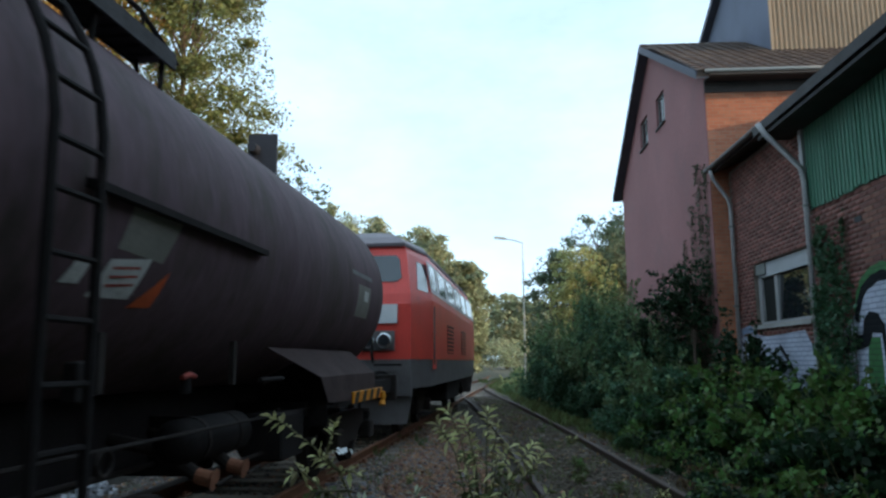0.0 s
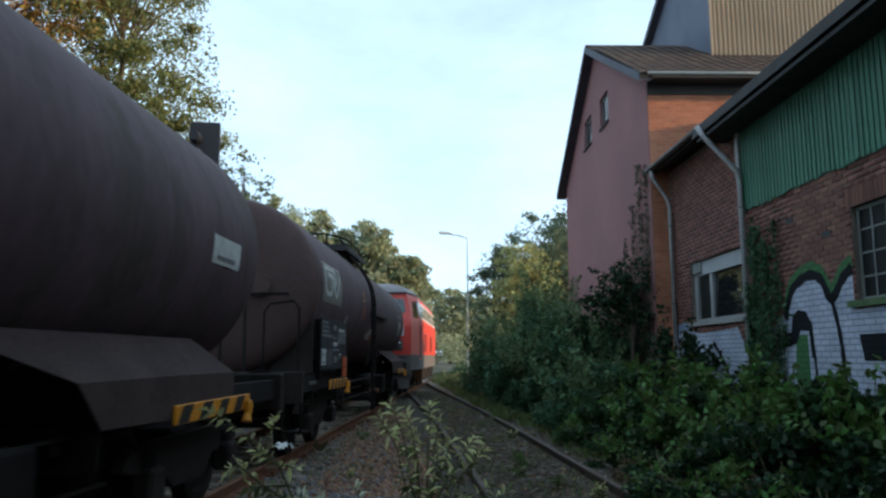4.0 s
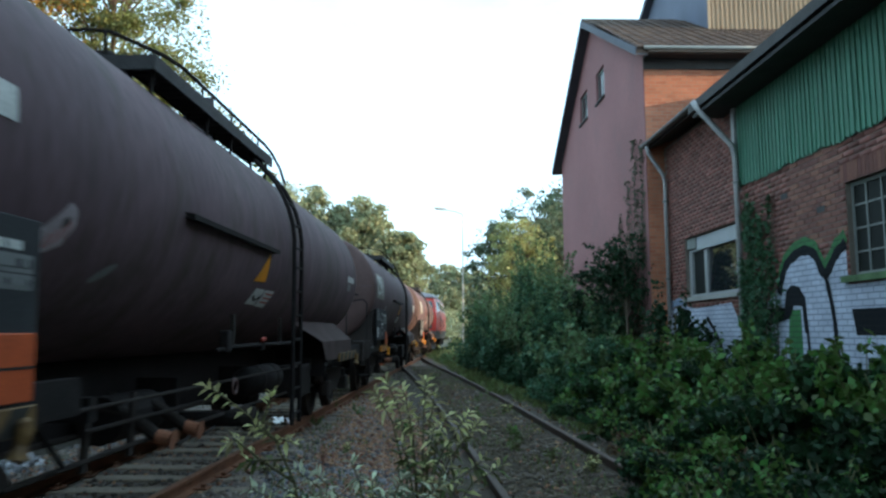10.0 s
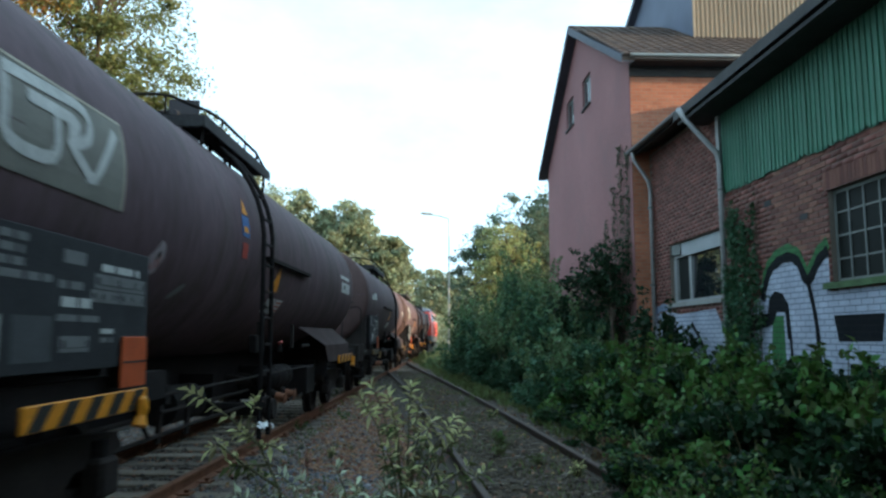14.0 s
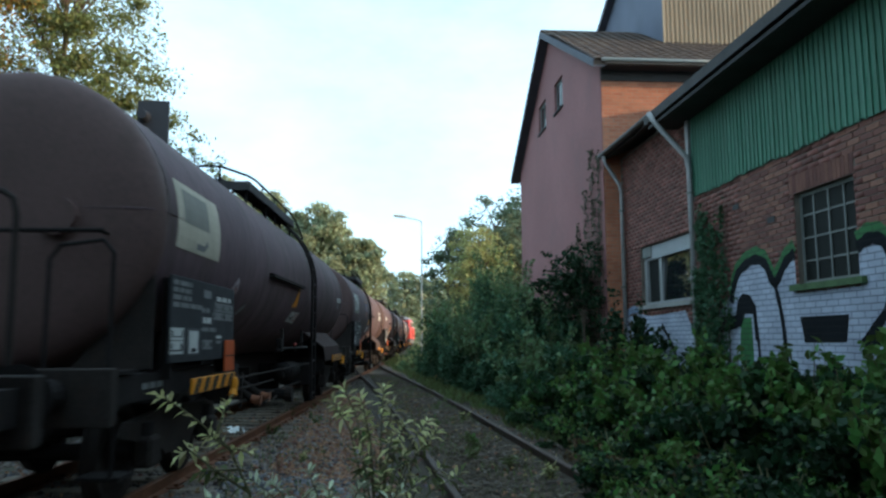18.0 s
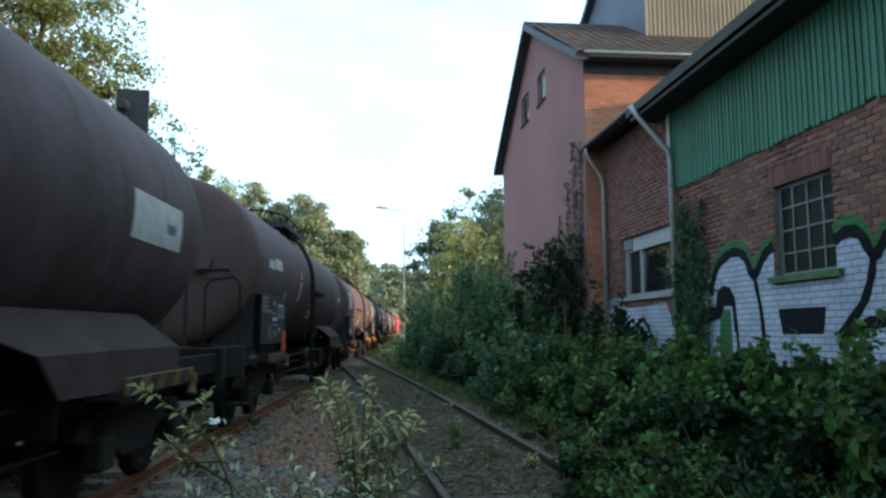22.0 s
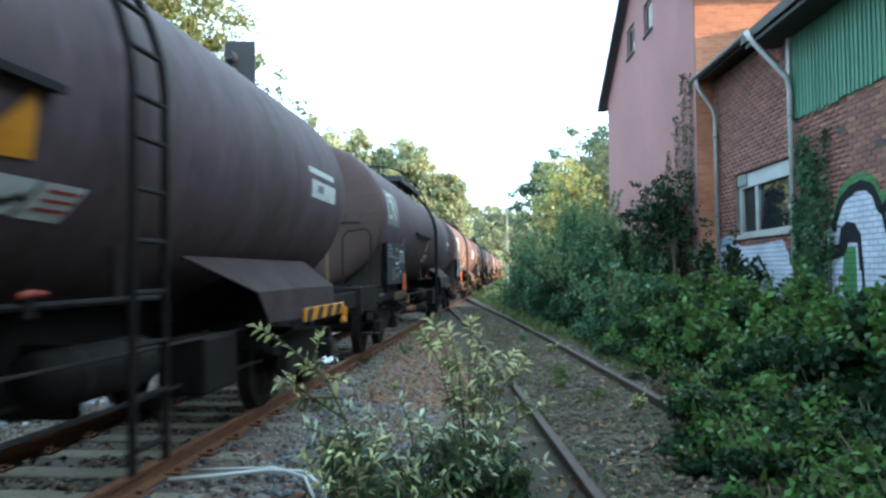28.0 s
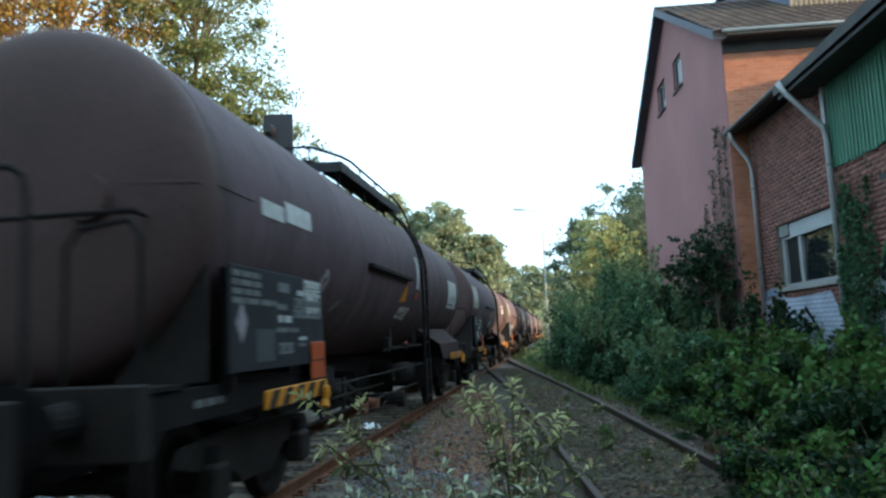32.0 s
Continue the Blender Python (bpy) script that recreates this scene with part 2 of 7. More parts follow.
M_SLATE = mat("grey_slate_cladding", (0.12, 0.135, 0.185), 0.7, 0, 0.2, 1, 30, 0.1, 0.003)
M_FRAME = mat("white_window_frame", (0.28, 0.28, 0.28), 0.5, 0, 0.15, 4, 50, 0.04, 0.002, stain=(0.3, 0.29, 0.27), amount=0.5)
M_STEELBAR = mat("grey_steel_glazing_bar", (0.17, 0.18, 0.17), 0.6, 0.2, 0.25, 4, 50, 0.06, 0.002)
M_BLIND = mat("pale_blind_slat", (0.34, 0.35, 0.36), 0.55, 0, 0.15, 4, 50, 0.04, 0.002, stain=(0.3, 0.3, 0.3), amount=0.5)
M_DARKIN = mat("dark_interior", (0.045, 0.044, 0.046), 0.9, 0, 0.3, 2, 30, 0.1, 0.003)
M_SILL = mat("mossy_sill", (0.07, 0.12, 0.05), 0.85, 0, 0.4, 6, 40, 0.3, 0.004)
M_BARK = mat("grey_brown_bark", (0.10, 0.075, 0.055), 0.9, 0, 0.4, 5, 40, 0.6, 0.02, stretch_z=0.3)
M_TWIG = mat("green_brown_twig", (0.11, 0.10, 0.05), 0.85, 0, 0.3, 8, 50, 0.2, 0.003)
M_CONCRETE = mat("grey_concrete", (0.30, 0.29, 0.27), 0.9, 0, 0.25, 2, 40, 0.3, 0.005)
M_LAMPPOST = mat("galvanised_post", (0.42, 0.41, 0.38), 0.5, 0.3, 0.2, 3, 40, 0.05, 0.002)
M_SIGNAL = mat("signal_black", (0.012, 0.016, 0.026), 0.6, 0, 0.25, 4, 50, 0.05, 0.002)
M_CABLE = mat("pale_cable_sheath", (0.58, 0.57, 0.55), 0.5, 0, 0.15, 6, 50, 0.05, 0.002)
M_PAPER = mat("white_litter", (0.75, 0.75, 0.75), 0.7, 0, 0.1, 8, 50, 0.05, 0.002)
# bramble greens: shade darkened into L_BRAMBLE and L_DEEP, highlights lightened into L_BRIGHT
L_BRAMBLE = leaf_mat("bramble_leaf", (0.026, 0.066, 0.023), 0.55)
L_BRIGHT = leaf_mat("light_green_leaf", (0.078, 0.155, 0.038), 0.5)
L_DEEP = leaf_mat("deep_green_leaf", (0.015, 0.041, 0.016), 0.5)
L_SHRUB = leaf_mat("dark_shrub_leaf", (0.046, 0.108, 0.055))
# far-tree green, paled to put distance haze into the colour
L_TREE = leaf_mat("hazed_tree_leaf", (0.275, 0.315, 0.195))
L_BIRCH = leaf_mat("yellowing_birch_leaf", (0.165, 0.195, 0.075))
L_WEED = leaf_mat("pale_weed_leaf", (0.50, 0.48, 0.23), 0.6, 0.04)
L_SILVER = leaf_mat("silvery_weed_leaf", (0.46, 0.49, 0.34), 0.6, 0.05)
L_FEATHER = leaf_mat("feathery_weed_leaf", (0.055, 0.11, 0.055), 0.45)
L_IVY = leaf_mat("dark_ivy_leaf", (0.085, 0.095, 0.062))
# darker copy of the tree leaf: shade put into the colour
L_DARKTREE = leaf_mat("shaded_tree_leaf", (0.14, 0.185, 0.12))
L_YELLOW = leaf_mat("yellow_green_leaf", (0.33, 0.35, 0.15))
L_ORANGE = leaf_mat("orange_birch_leaf", (0.30, 0.19, 0.05))
L_DRY = leaf_mat("dry_brown_leaf", (0.13, 0.085, 0.045), 0.4)
# lighter copy of the shrub leaf: sunlight put into the colour
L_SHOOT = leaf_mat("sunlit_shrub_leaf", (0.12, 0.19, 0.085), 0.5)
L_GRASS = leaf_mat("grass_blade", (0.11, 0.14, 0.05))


def brick_mat(name, one, two, joint, axes, rough=0.85):
    """Brickwork too far off to build brick by brick, or paint over brickwork: courses of 83 mm."""
    m = bpy.data.materials.new(name)
    m.use_nodes = True
    n, l = m.node_tree.nodes, m.node_tree.links
    b = n["Principled BSDF"]
    b.inputs["Roughness"].default_value, b.inputs["Specular IOR Level"].default_value = rough, 0.15
    tc, sp, cb = n.new("ShaderNodeTexCoord"), n.new("ShaderNodeSeparateXYZ"), n.new("ShaderNodeCombineXYZ")
    l.new(tc.outputs["Object"], sp.inputs[0])
    l.new(sp.outputs[axes[0]], cb.inputs[0])
    l.new(sp.outputs[axes[1]], cb.inputs[1])
    bt = n.new("ShaderNodeTexBrick")
    l.new(cb.outputs[0], bt.inputs["Vector"])
    for key, v in (("Scale", 1.0), ("Mortar Size", 0.009), ("Mortar Smooth", 0.3), ("Brick Width", 0.25), ("Row Height", 0.08333), ("Bias", 0.0)):
        bt.inputs[key].default_value = v
    for key, c in (("Color1", one), ("Color2", two), ("Mortar", joint)):
        bt.inputs[key].default_value = (*c, 1)
    ns, hs, rg = n.new("ShaderNodeTexNoise"), n.new("ShaderNodeHueSaturation"), n.new("ShaderNodeMapRange")
    ns.inputs["Scale"].default_value, ns.inputs["Detail"].default_value = 1.3, 8
    l.new(tc.outputs["Object"], ns.inputs["Vector"])
    rg.inputs["From Min"].default_value, rg.inputs["From Max"].default_value = 0.3, 0.7
    rg.inputs["To Min"].default_value, rg.inputs["To Max"].default_value = 0.75, 1.2
    l.new(ns.outputs["Fac"], rg.inputs["Value"])
    l.new(rg.outputs[0], hs.inputs["Value"])
    l.new(bt.outputs["Color"], hs.inputs["Color"])
    l.new(hs.outputs[0], b.inputs["Base Color"])
    bp = n.new("ShaderNodeBump")
    bp.inputs["Strength"].default_value, bp.inputs["Distance"].default_value = 0.6, 0.006
    bp.invert = True
    l.new(bt.outputs["Fac"], bp.inputs["Height"])
    l.new(bp.outputs[0], b.inputs["Normal"])
    return m


M_FARBRICK_X = brick_mat("orange_red_brickwork", (0.53, 0.205, 0.118), (0.42, 0.142, 0.082), (0.38, 0.23, 0.16), "XZ")
M_SPRAY_WHITE = brick_mat("pale_spray_paint_on_brick", (0.43, 0.46, 0.55), (0.37, 0.40, 0.49), (0.17, 0.18, 0.22), "YZ", 0.75)
M_SPRAY_BLACK = brick_mat("black_spray_paint_on_brick", (0.006, 0.008, 0.010), (0.009, 0.010, 0.013), (0.012, 0.012, 0.014), "YZ", 0.85)
M_SPRAY_BLACK.node_tree.nodes["Principled BSDF"].inputs["Specular IOR Level"].default_value = 0.12
M_SPRAY_GREEN = brick_mat("green_spray_paint_on_brick", (0.045, 0.155, 0.055), (0.036, 0.13, 0.045), (0.03, 0.07, 0.03), "YZ", 0.65)
M_SPRAY_BLUE = brick_mat("blue_grey_spray_paint_on_brick", (0.23, 0.30, 0.42), (0.2, 0.26, 0.37), (0.15, 0.17, 0.22), "YZ", 0.7)

# ---- mesh helpers ----
def part(name, bm, material, parent=None, label="", smooth=False):
    me = bpy.data.meshes.new(name)
    bm.normal_update()
    bm.to_mesh(me)
    bm.free()
    me.materials.append(material)
    if smooth:
        me.polygons.foreach_set("use_smooth", [True] * len(me.polygons))
    ob = new(name, me)
    ob.parent = parent
    if label:
        ob["label"] = label
    return ob


def share(name, mesh, parent, m=None):
    ob = new(name, mesh)
    ob.parent = parent
    if m is not None:
        ob.matrix_basis = m
    return ob


def thing(name, label, category, group="", kind="", at=None):
    ob = new(name)
    ob.empty_display_size = 0.2
    if at is not None:
        ob.matrix_basis = at
    return tagged(ob, label, category, group, kind)


def box(bm, x0, x1, y0, y1, z0, z1, bevel=0.0):
    vs = [bm.verts.new((x, y, z)) for x in (x0, x1) for y in (y0, y1) for z in (z0, z1)]
    fs = [bm.faces.new([vs[i] for i in q]) for q in ((0, 1, 3, 2), (4, 6, 7, 5), (0, 4, 5, 1), (2, 3, 7, 6), (0, 2, 6, 4), (1, 5, 7, 3))]
    if bevel:
        edges = list({e for f in fs for e in f.edges})
        bmesh.ops.bevel(bm, geom=edges, offset=bevel, segments=1, affect='EDGES')
    return vs


def B(x0, x1, y0, y1, z0, z1, bevel=0.0):
    bm = bmesh.new()
    box(bm, x0, x1, y0, y1, z0, z1, bevel)
    return bm


def tube(bm, pts, radii, n=8, cap=True):
    """A round bar through the points."""
    pts = [Vector(p) for p in pts]
    if isinstance(radii, (int, float)):
        radii = [radii] * len(pts)
    rings = []
    for i, p in enumerate(pts):
        d = (pts[min(i + 1, len(pts) - 1)] - pts[max(i - 1, 0)]).normalized()
        a = d.orthogonal().normalized() if not rings else (last - d * last.dot(d)).normalized()
        last = a
        b = d.cross(a)
        rings.append([bm.verts.new(p + (a * math.cos(2 * math.pi * k / n) + b * math.sin(2 * math.pi * k / n)) * radii[i]) for k in range(n)])
    for r0, r1 in zip(rings[:-1], rings[1:]):
        for k in range(n):
            bm.faces.new((r0[k], r0[(k + 1) % n], r1[(k + 1) % n], r1[k]))
    if cap:
        bm.faces.new(rings[0][::-1])
        bm.faces.new(rings[-1])


def T(pts, radii, n=8):
    bm = bmesh.new()
    tube(bm, pts, radii, n)
    return bm


def prism(bm, outline, axis, lo, hi):
    """A plate: the outline (two coordinates) drawn out along the third axis from lo to hi."""
    def at(p, w):
        q = list(p)
        q.insert("xyz".index(axis), w)
        return q
    a = [bm.verts.new(at(p, lo)) for p in outline]
    b = [bm.verts.new(at(p, hi)) for p in outline]
    bm.faces.new(a)
    bm.faces.new(b[::-1])
    for i in range(len(outline)):
        j = (i + 1) % len(outline)
        bm.faces.new((a[j], a[i], b[i], b[j]))
    bmesh.ops.recalc_face_normals(bm, faces=bm.faces[:])


def PR(outline, axis, lo, hi):
    bm = bmesh.new()
    prism(bm, outline, axis, lo, hi)
    return bm


def lathe(bm, profile, centre_x, centre_z, n=48):
    """Turned about an axis along y: profile of (y, radius)."""
    rings = []
    for y, r in profile:
        if r < 1e-4:
            rings.append([bm.verts.new((centre_x, y, centre_z))])
        else:
            rings.append([bm.verts.new((centre_x + r * math.cos(2 * math.pi * k / n), y, centre_z + r * math.sin(2 * math.pi * k / n))) for k in range(n)])
    for r0, r1 in zip(rings[:-1], rings[1:]):
        for k in range(n):
            j = (k + 1) % n
            if len(r0) == 1:
                bm.faces.new((r0[0], r1[j], r1[k]))
            elif len(r1) == 1:
                bm.faces.new((r0[k], r0[j], r1[0]))
            else:
                bm.faces.new((r0[k], r0[j], r1[j], r1[k]))
    bmesh.ops.recalc_face_normals(bm, faces=bm.faces[:])


def raw(name, verts, faces, material, parent=None):
    """A mesh straight from arrays: verts (n, 3), faces (m, 3 or 4)."""
    verts, faces = np.asarray(verts, np.float32), np.asarray(faces, np.int32)
    k = faces.shape[1]
    me = bpy.data.meshes.new(name)
    me.vertices.add(len(verts))
    me.vertices.foreach_set("co", verts.ravel())
    me.loops.add(faces.size)
    me.loops.foreach_set("vertex_index", faces.ravel())
    me.polygons.add(len(faces))
    me.polygons.foreach_set("loop_start", np.arange(0, faces.size, k, dtype=np.int32))
    me.polygons.foreach_set("loop_total", np.full(len(faces), k, np.int32))
    me.update(calc_edges=True)
    me.materials.append(material)
    ob = new(name, me)
    ob.parent = parent
    return ob


def leaves(centres, size, rng, slim=0.5, droop=0.3, up=0.35):
    """Verts and faces of folded leaves at the centres (n, 3)."""
    n = len(centres)
    size = size * rng.uniform(0.6, 1.35, (n, 1))
    d = rng.normal(size=(n, 3))
    d[:, 2] -= droop
    d /= np.linalg.norm(d, axis=1)[:, None]
    nm = rng.normal(size=(n, 3)) * 0.8
    nm[:, 2] += up * 2
    side = np.cross(d, nm)
    side /= np.linalg.norm(side, axis=1)[:, None] + 1e-9
    fold = np.cross(side, d)
    tip, base = centres + d * size * 0.5, centres - d * size * 0.5
    a = centres + side * size * slim * 0.5 + fold * size * 0.12
    b = centres - side * size * slim * 0.5 + fold * size * 0.12
    v = np.stack([base, a, tip, b], 1).reshape(-1, 3)
    i = np.arange(n)[:, None] * 4
    return v, np.concatenate([i, i + 1, i + 2, i + 3], 1)


def clump_points(centre, radii, n, rng, shell=0.55):
    """Points scattered in a lumpy ellipsoid, denser towards its skin."""
    p = rng.normal(size=(n, 3))
    p /= np.linalg.norm(p, axis=1)[:, None]
    r = rng.uniform(shell, 1.0, (n, 1)) ** 0.7 * (1 + 0.18 * np.sin(p[:, :1] * 5 + p[:, 1:2] * 4 + rng.uniform(0, 6)))
    return np.asarray(centre) + p * r * np.asarray(radii)



# ---- ground and tracks ----
X0, SL, K2 = -3.577, 0.1095, 0.00005      # the main line's centre: x = X0 + SL*y + K2*y*y


def on_line(s, off=0.0):
    """Place and heading on the main line, s metres along it, off metres to its right."""
    y = s * 0.994
    h = SL + 2 * K2 * y
    n = math.hypot(1, h)
    return X0 + SL * y + K2 * y * y + off / n, y - off * h / n, math.degrees(math.atan(h))


def line_pose(s, z=0.0):
    x, y, h = on_line(s)
    return pose(x, y, z, 0, 0, -h)


def siding_x(y, off=0.0):
    """The siding: straight, bending left towards the main line, then curving into it at a turnout."""
    if y < 14:
        return 1.82 + off
    if y < 31:
        return 1.82 + off - 0.0011 * (y - 14) ** 2
    if y < 40:
        return off + 1.502 - 0.018 * (y - 31)
    u = min(1.0, (y - 40) / 26.0)
    end = X0 + SL * 66 + K2 * 66 * 66
    h0, h1 = (1 + 2 * u) * (1 - u) ** 2, u * u * (3 - 2 * u)
    return off + h0 * 1.34 + h1 * end + 26.0 * (u * (1 - u) ** 2 * -0.018 + u * u * (u - 1) * (SL + 132 * K2))


def ground_height(x, y):
    h = -0.34
    d = x - (X0 + SL * y + K2 * y * y)
    if abs(d) < 3.2:
        h = -0.34 + 0.155 * min(1.0, (3.2 - abs(d)) / 1.5)
    if x > 3.4:
        h += min(0.35, (x - 3.4) * 0.14)
    if d < -4:
        h += min(1.2, (-4 - d) * 0.12)
    return h + 0.025 * noise.noise(Vector((x * 0.7, y * 0.7, 3)))


bm = bmesh.new()
xs = [-1500, -400, -120, -60, -34, -24, -18, -14, -11.5] + [-10 + 0.5 * i for i in range(37)] + [9, 10, 12, 15, 20, 30, 60, 120, 400, 1500]
ysg = [-1500, -500, -200, -100, -40, -15, -5, -2] + [0.5 * i for i in range(61)] + [31 + i * 1.5 for i in range(20)] + [64, 72, 85, 100, 130, 170, 250, 500, 1500]
grid = [[bm.verts.new((x, y, ground_height(x, y))) for y in ysg] for x in xs]
for i in range(len(xs) - 1):
    for j in range(len(ysg) - 1):
        bm.faces.new((grid[i][j], grid[i + 1][j], grid[i + 1][j + 1], grid[i][j + 1]))
tagged(part("ground", bm, M_SOIL, smooth=True), "dark soil with leaf litter and gravel beside the tracks", "ground", kind="structure")


def ribbon(name, path, half, z, edge, material, label):
    """A ballast bed along a path of (x, y)."""
    bm = bmesh.new()
    rows = []
    for i, (x, y) in enumerate(path):
        x2, y2 = path[min(i + 1, len(path) - 1)]
        x1, y1 = path[max(i - 1, 0)]
        h = math.hypot(x2 - x1, y2 - y1)
        nx, ny = (y2 - y1) / h, -(x2 - x1) / h
        row = []
        for o, dz in ((-half - 0.7, edge), (-half, 0), (-half * 0.5, 0.01), (0, -0.01), (half * 0.5, 0.01), (half, 0), (half + 0.7, edge)):
            row.append(bm.verts.new((x + nx * o, y + ny * o, z + dz + 0.02 * noise.noise(Vector((x + o, y, 1))))))
        rows.append(row)
    for a, b in zip(rows[:-1], rows[1:]):
        for k in range(6):
            bm.faces.new((a[k], a[k + 1], b[k + 1], b[k]))
    return tagged(part(name, bm, material, smooth=True), label, "ballast", kind="structure")


M_SIDEBED = mat("dirty_siding_bed", (0.042, 0.03, 0.02), 0.95, 0, 0.5, 1.1, 26, 1.0, 0.035, stain=(0.035, 0.045, 0.018), amount=0.6, spot=0.5)
main_path = [on_line(s)[:2] for s in [-180, -120, -60, -20] + list(range(-10, 60, 1)) + list(range(60, 300, 6))]
side_path = [(siding_x(y), y) for y in [-60, -20] + list(range(-6, 66, 1))]
ribbon("ballast_main", main_path, 1.55, -0.165, -0.16, M_BALLAST, "grey-brown crushed stone ballast of the main track")
ribbon("ballast_siding", side_path[:44], 1.3, -0.125, -0.19, M_SIDEBED, "dirty overgrown ballast of the disused siding")

RAIL_OUT = [(-0.07, -0.15), (0.07, -0.15), (0.07, -0.138), (0.012, -0.12), (0.012, -0.045), (0.036, -0.034), (0.036, -0.006), (0.028, 0.0),
            (-0.028, 0.0), (-0.036, -0.006), (-0.036, -0.034), (-0.012, -0.045), (-0.012, -0.12), (-0.07, -0.138)]


def rail(name, path, off, z, material, label):
    bm = bmesh.new()
    rings = []
    for i, (x, y) in enumerate(path):
        x2, y2 = path[min(i + 1, len(path) - 1)]
        x1, y1 = path[max(i - 1, 0)]
        h = math.hypot(x2 - x1, y2 - y1)
        nx, ny = (y2 - y1) / h, -(x2 - x1) / h
        rings.append([bm.verts.new((x + nx * (off + a), y + ny * (off + a), z + b)) for a, b in RAIL_OUT])
    for r0, r1 in zip(rings[:-1], rings[1:]):
        for k in range(len(RAIL_OUT)):
            j = (k + 1) % len(RAIL_OUT)
            bm.faces.new((r0[k], r1[k], r1[j], r0[j]))
    bmesh.ops.recalc_face_normals(bm, faces=bm.faces[:])
    return tagged(part(name, bm, material), label, "rail", group="rails", kind="structure")


for o in (-0.7535, 0.7535):
    rail("rail", main_path, o, 0.0, M_RAIL_RUST, "rust-brown steel rail of the main track")
for o in (-0.7535, 0.7535):
    rail("rail", side_path, o, 0.0, M_RAIL_OLD, "dull brown rail of the disused siding")


def sleeper_mesh(seed):
    rng = random.Random(seed)
    bm = bmesh.new()
    n = 7
    rings = []
    for i in range(n):
        x = -1.3 + 2.6 * i / (n - 1)
        w, t = 0.13 + rng.uniform(-0.008, 0.008), rng.uniform(-0.008, 0.004)
        rings.append([bm.verts.new(p) for p in ((x, -w, -0.14), (x, -w, t - 0.012), (x, -w + 0.02, t), (x, w - 0.02, t), (x, w, t - 0.012), (x, w, -0.14))])
    for a, b in zip(rings[:-1], rings[1:]):
        for k in range(5):
            bm.faces.new((a[k], a[k + 1], b[k + 1], b[k]))
    bm.faces.new(rings[0])
    bm.faces.new(rings[-1][::-1])
    bmesh.ops.recalc_face_normals(bm, faces=bm.faces[:])
    me = bpy.data.meshes.new("sleeper")
    bm.to_mesh(me)
    bm.free()
    me.materials.append(M_SLEEPER)
    return me


SLEEPERS = [sleeper_mesh(i) for i in range(5)]
M_SIDESLEEPER = mat("rotten_sleeper_wood", (0.075, 0.055, 0.040), 0.95, 0, 0.4, 4, 45, 0.6, 0.012, stain=(0.05, 0.042, 0.036), amount=0.7, object_random=0.35)
SIDE_SLEEPERS = [m.copy() for m in SLEEPERS]
for m in SIDE_SLEEPERS:
    m.materials[0] = M_SIDESLEEPER
bed_main = thing("track_bed_main", "weathered sleepers of the main track in ballast", "sleepers", kind="structure")
bed_side = thing("track_bed_siding", "rotten wooden sleepers of the disused siding", "sleepers", kind="structure")
sr = random.Random(4)
# baseplates with two bolts under each rail
bm = bmesh.new()
box(bm, -0.17, 0.17, -0.085, 0.085, -0.002, 0.016)
for bx in (-0.115, 0.115):
    box(bm, bx - 0.022, bx + 0.022, -0.022, 0.022, 0.016, 0.045)
PLATE = bpy.data.meshes.new("rail_baseplate")
bm.to_mesh(PLATE)
bm.free()
PLATE.materials.append(M_RAIL_RUST)
for i in range(134):
    s = -10.8 + i * 0.63
    x, y, h = on_line(s)
    share("sleeper", SLEEPERS[i % 5], bed_main, pose(x, y, -0.138 + sr.uniform(-0.008, 0.004), 0, 0, -h + sr.uniform(-1, 1)))
    if 2 < y < 22:
        for o in (-0.7535, 0.7535):
            px, py, ph = on_line(s, o)
            share("rail_baseplate", PLATE, bed_main, pose(px, py, -0.136, 0, 0, -ph))
for i in range(66):
    y = -8.2 + i * 0.66
    share("sleeper", SIDE_SLEEPERS[(i * 3) % 5], bed_side, pose(siding_x(y), y, -0.118 + sr.uniform(-0.02, 0.008), 0, 0, sr.uniform(-1.5, 1.5)))


def stones(name, places, size, material, label):
    """Loose crushed stone: small uneven lumps."""
    base = np.array([(1, 0, -.3), (-.5, .87, -.3), (-.5, -.87, -.3), (.5, .6, .5), (-.75, .1, .55), (.4, -.7, .5)], np.float32)
    tri = np.array([(0, 1, 3), (1, 4, 3), (1, 2, 4), (2, 5, 4), (2, 0, 5), (0, 3, 5), (3, 4, 5)])
    n = len(places)
    rng = np.random.default_rng(3)
    sc = size * rng.uniform(0.4, 1.35, (n, 1, 1)) * rng.uniform(0.55, 1.25, (n, 1, 3)) * np.array([1, 1, 0.8])
    v = base[None] * sc * rng.uniform(0.65, 1.35, (n, 6, 3))
    a = rng.uniform(0, 6.28, n)
    c, s = np.cos(a)[:, None], np.sin(a)[:, None]
    v = np.stack([v[..., 0] * c - v[..., 1] * s, v[..., 0] * s + v[..., 1] * c, v[..., 2]], 2) + places[:, None]
    f = (tri[None] + (np.arange(n) * 6)[:, None, None]).reshape(-1, 3)
    return tagged(raw(name, v.reshape(-1, 3), f, material), label, "gravel", kind="stuff")


def top_surface(x, y):
    """The height of ballast or soil."""
    d1, d2 = abs(x - (X0 + SL * y + K2 * y * y)), abs(x - siding_x(y))
    a = -0.165 - (0.16 * (d1 - 1.55) / 0.7 if d1 > 1.55 else 0)
    b = -0.125 - (0.19 * (d2 - 1.3) / 0.7 if d2 > 1.3 else 0)
    return max(a if d1 < 2.25 else -1, b if d2 < 2.0 and -6 < y < 46 else -1, ground_height(x, y))


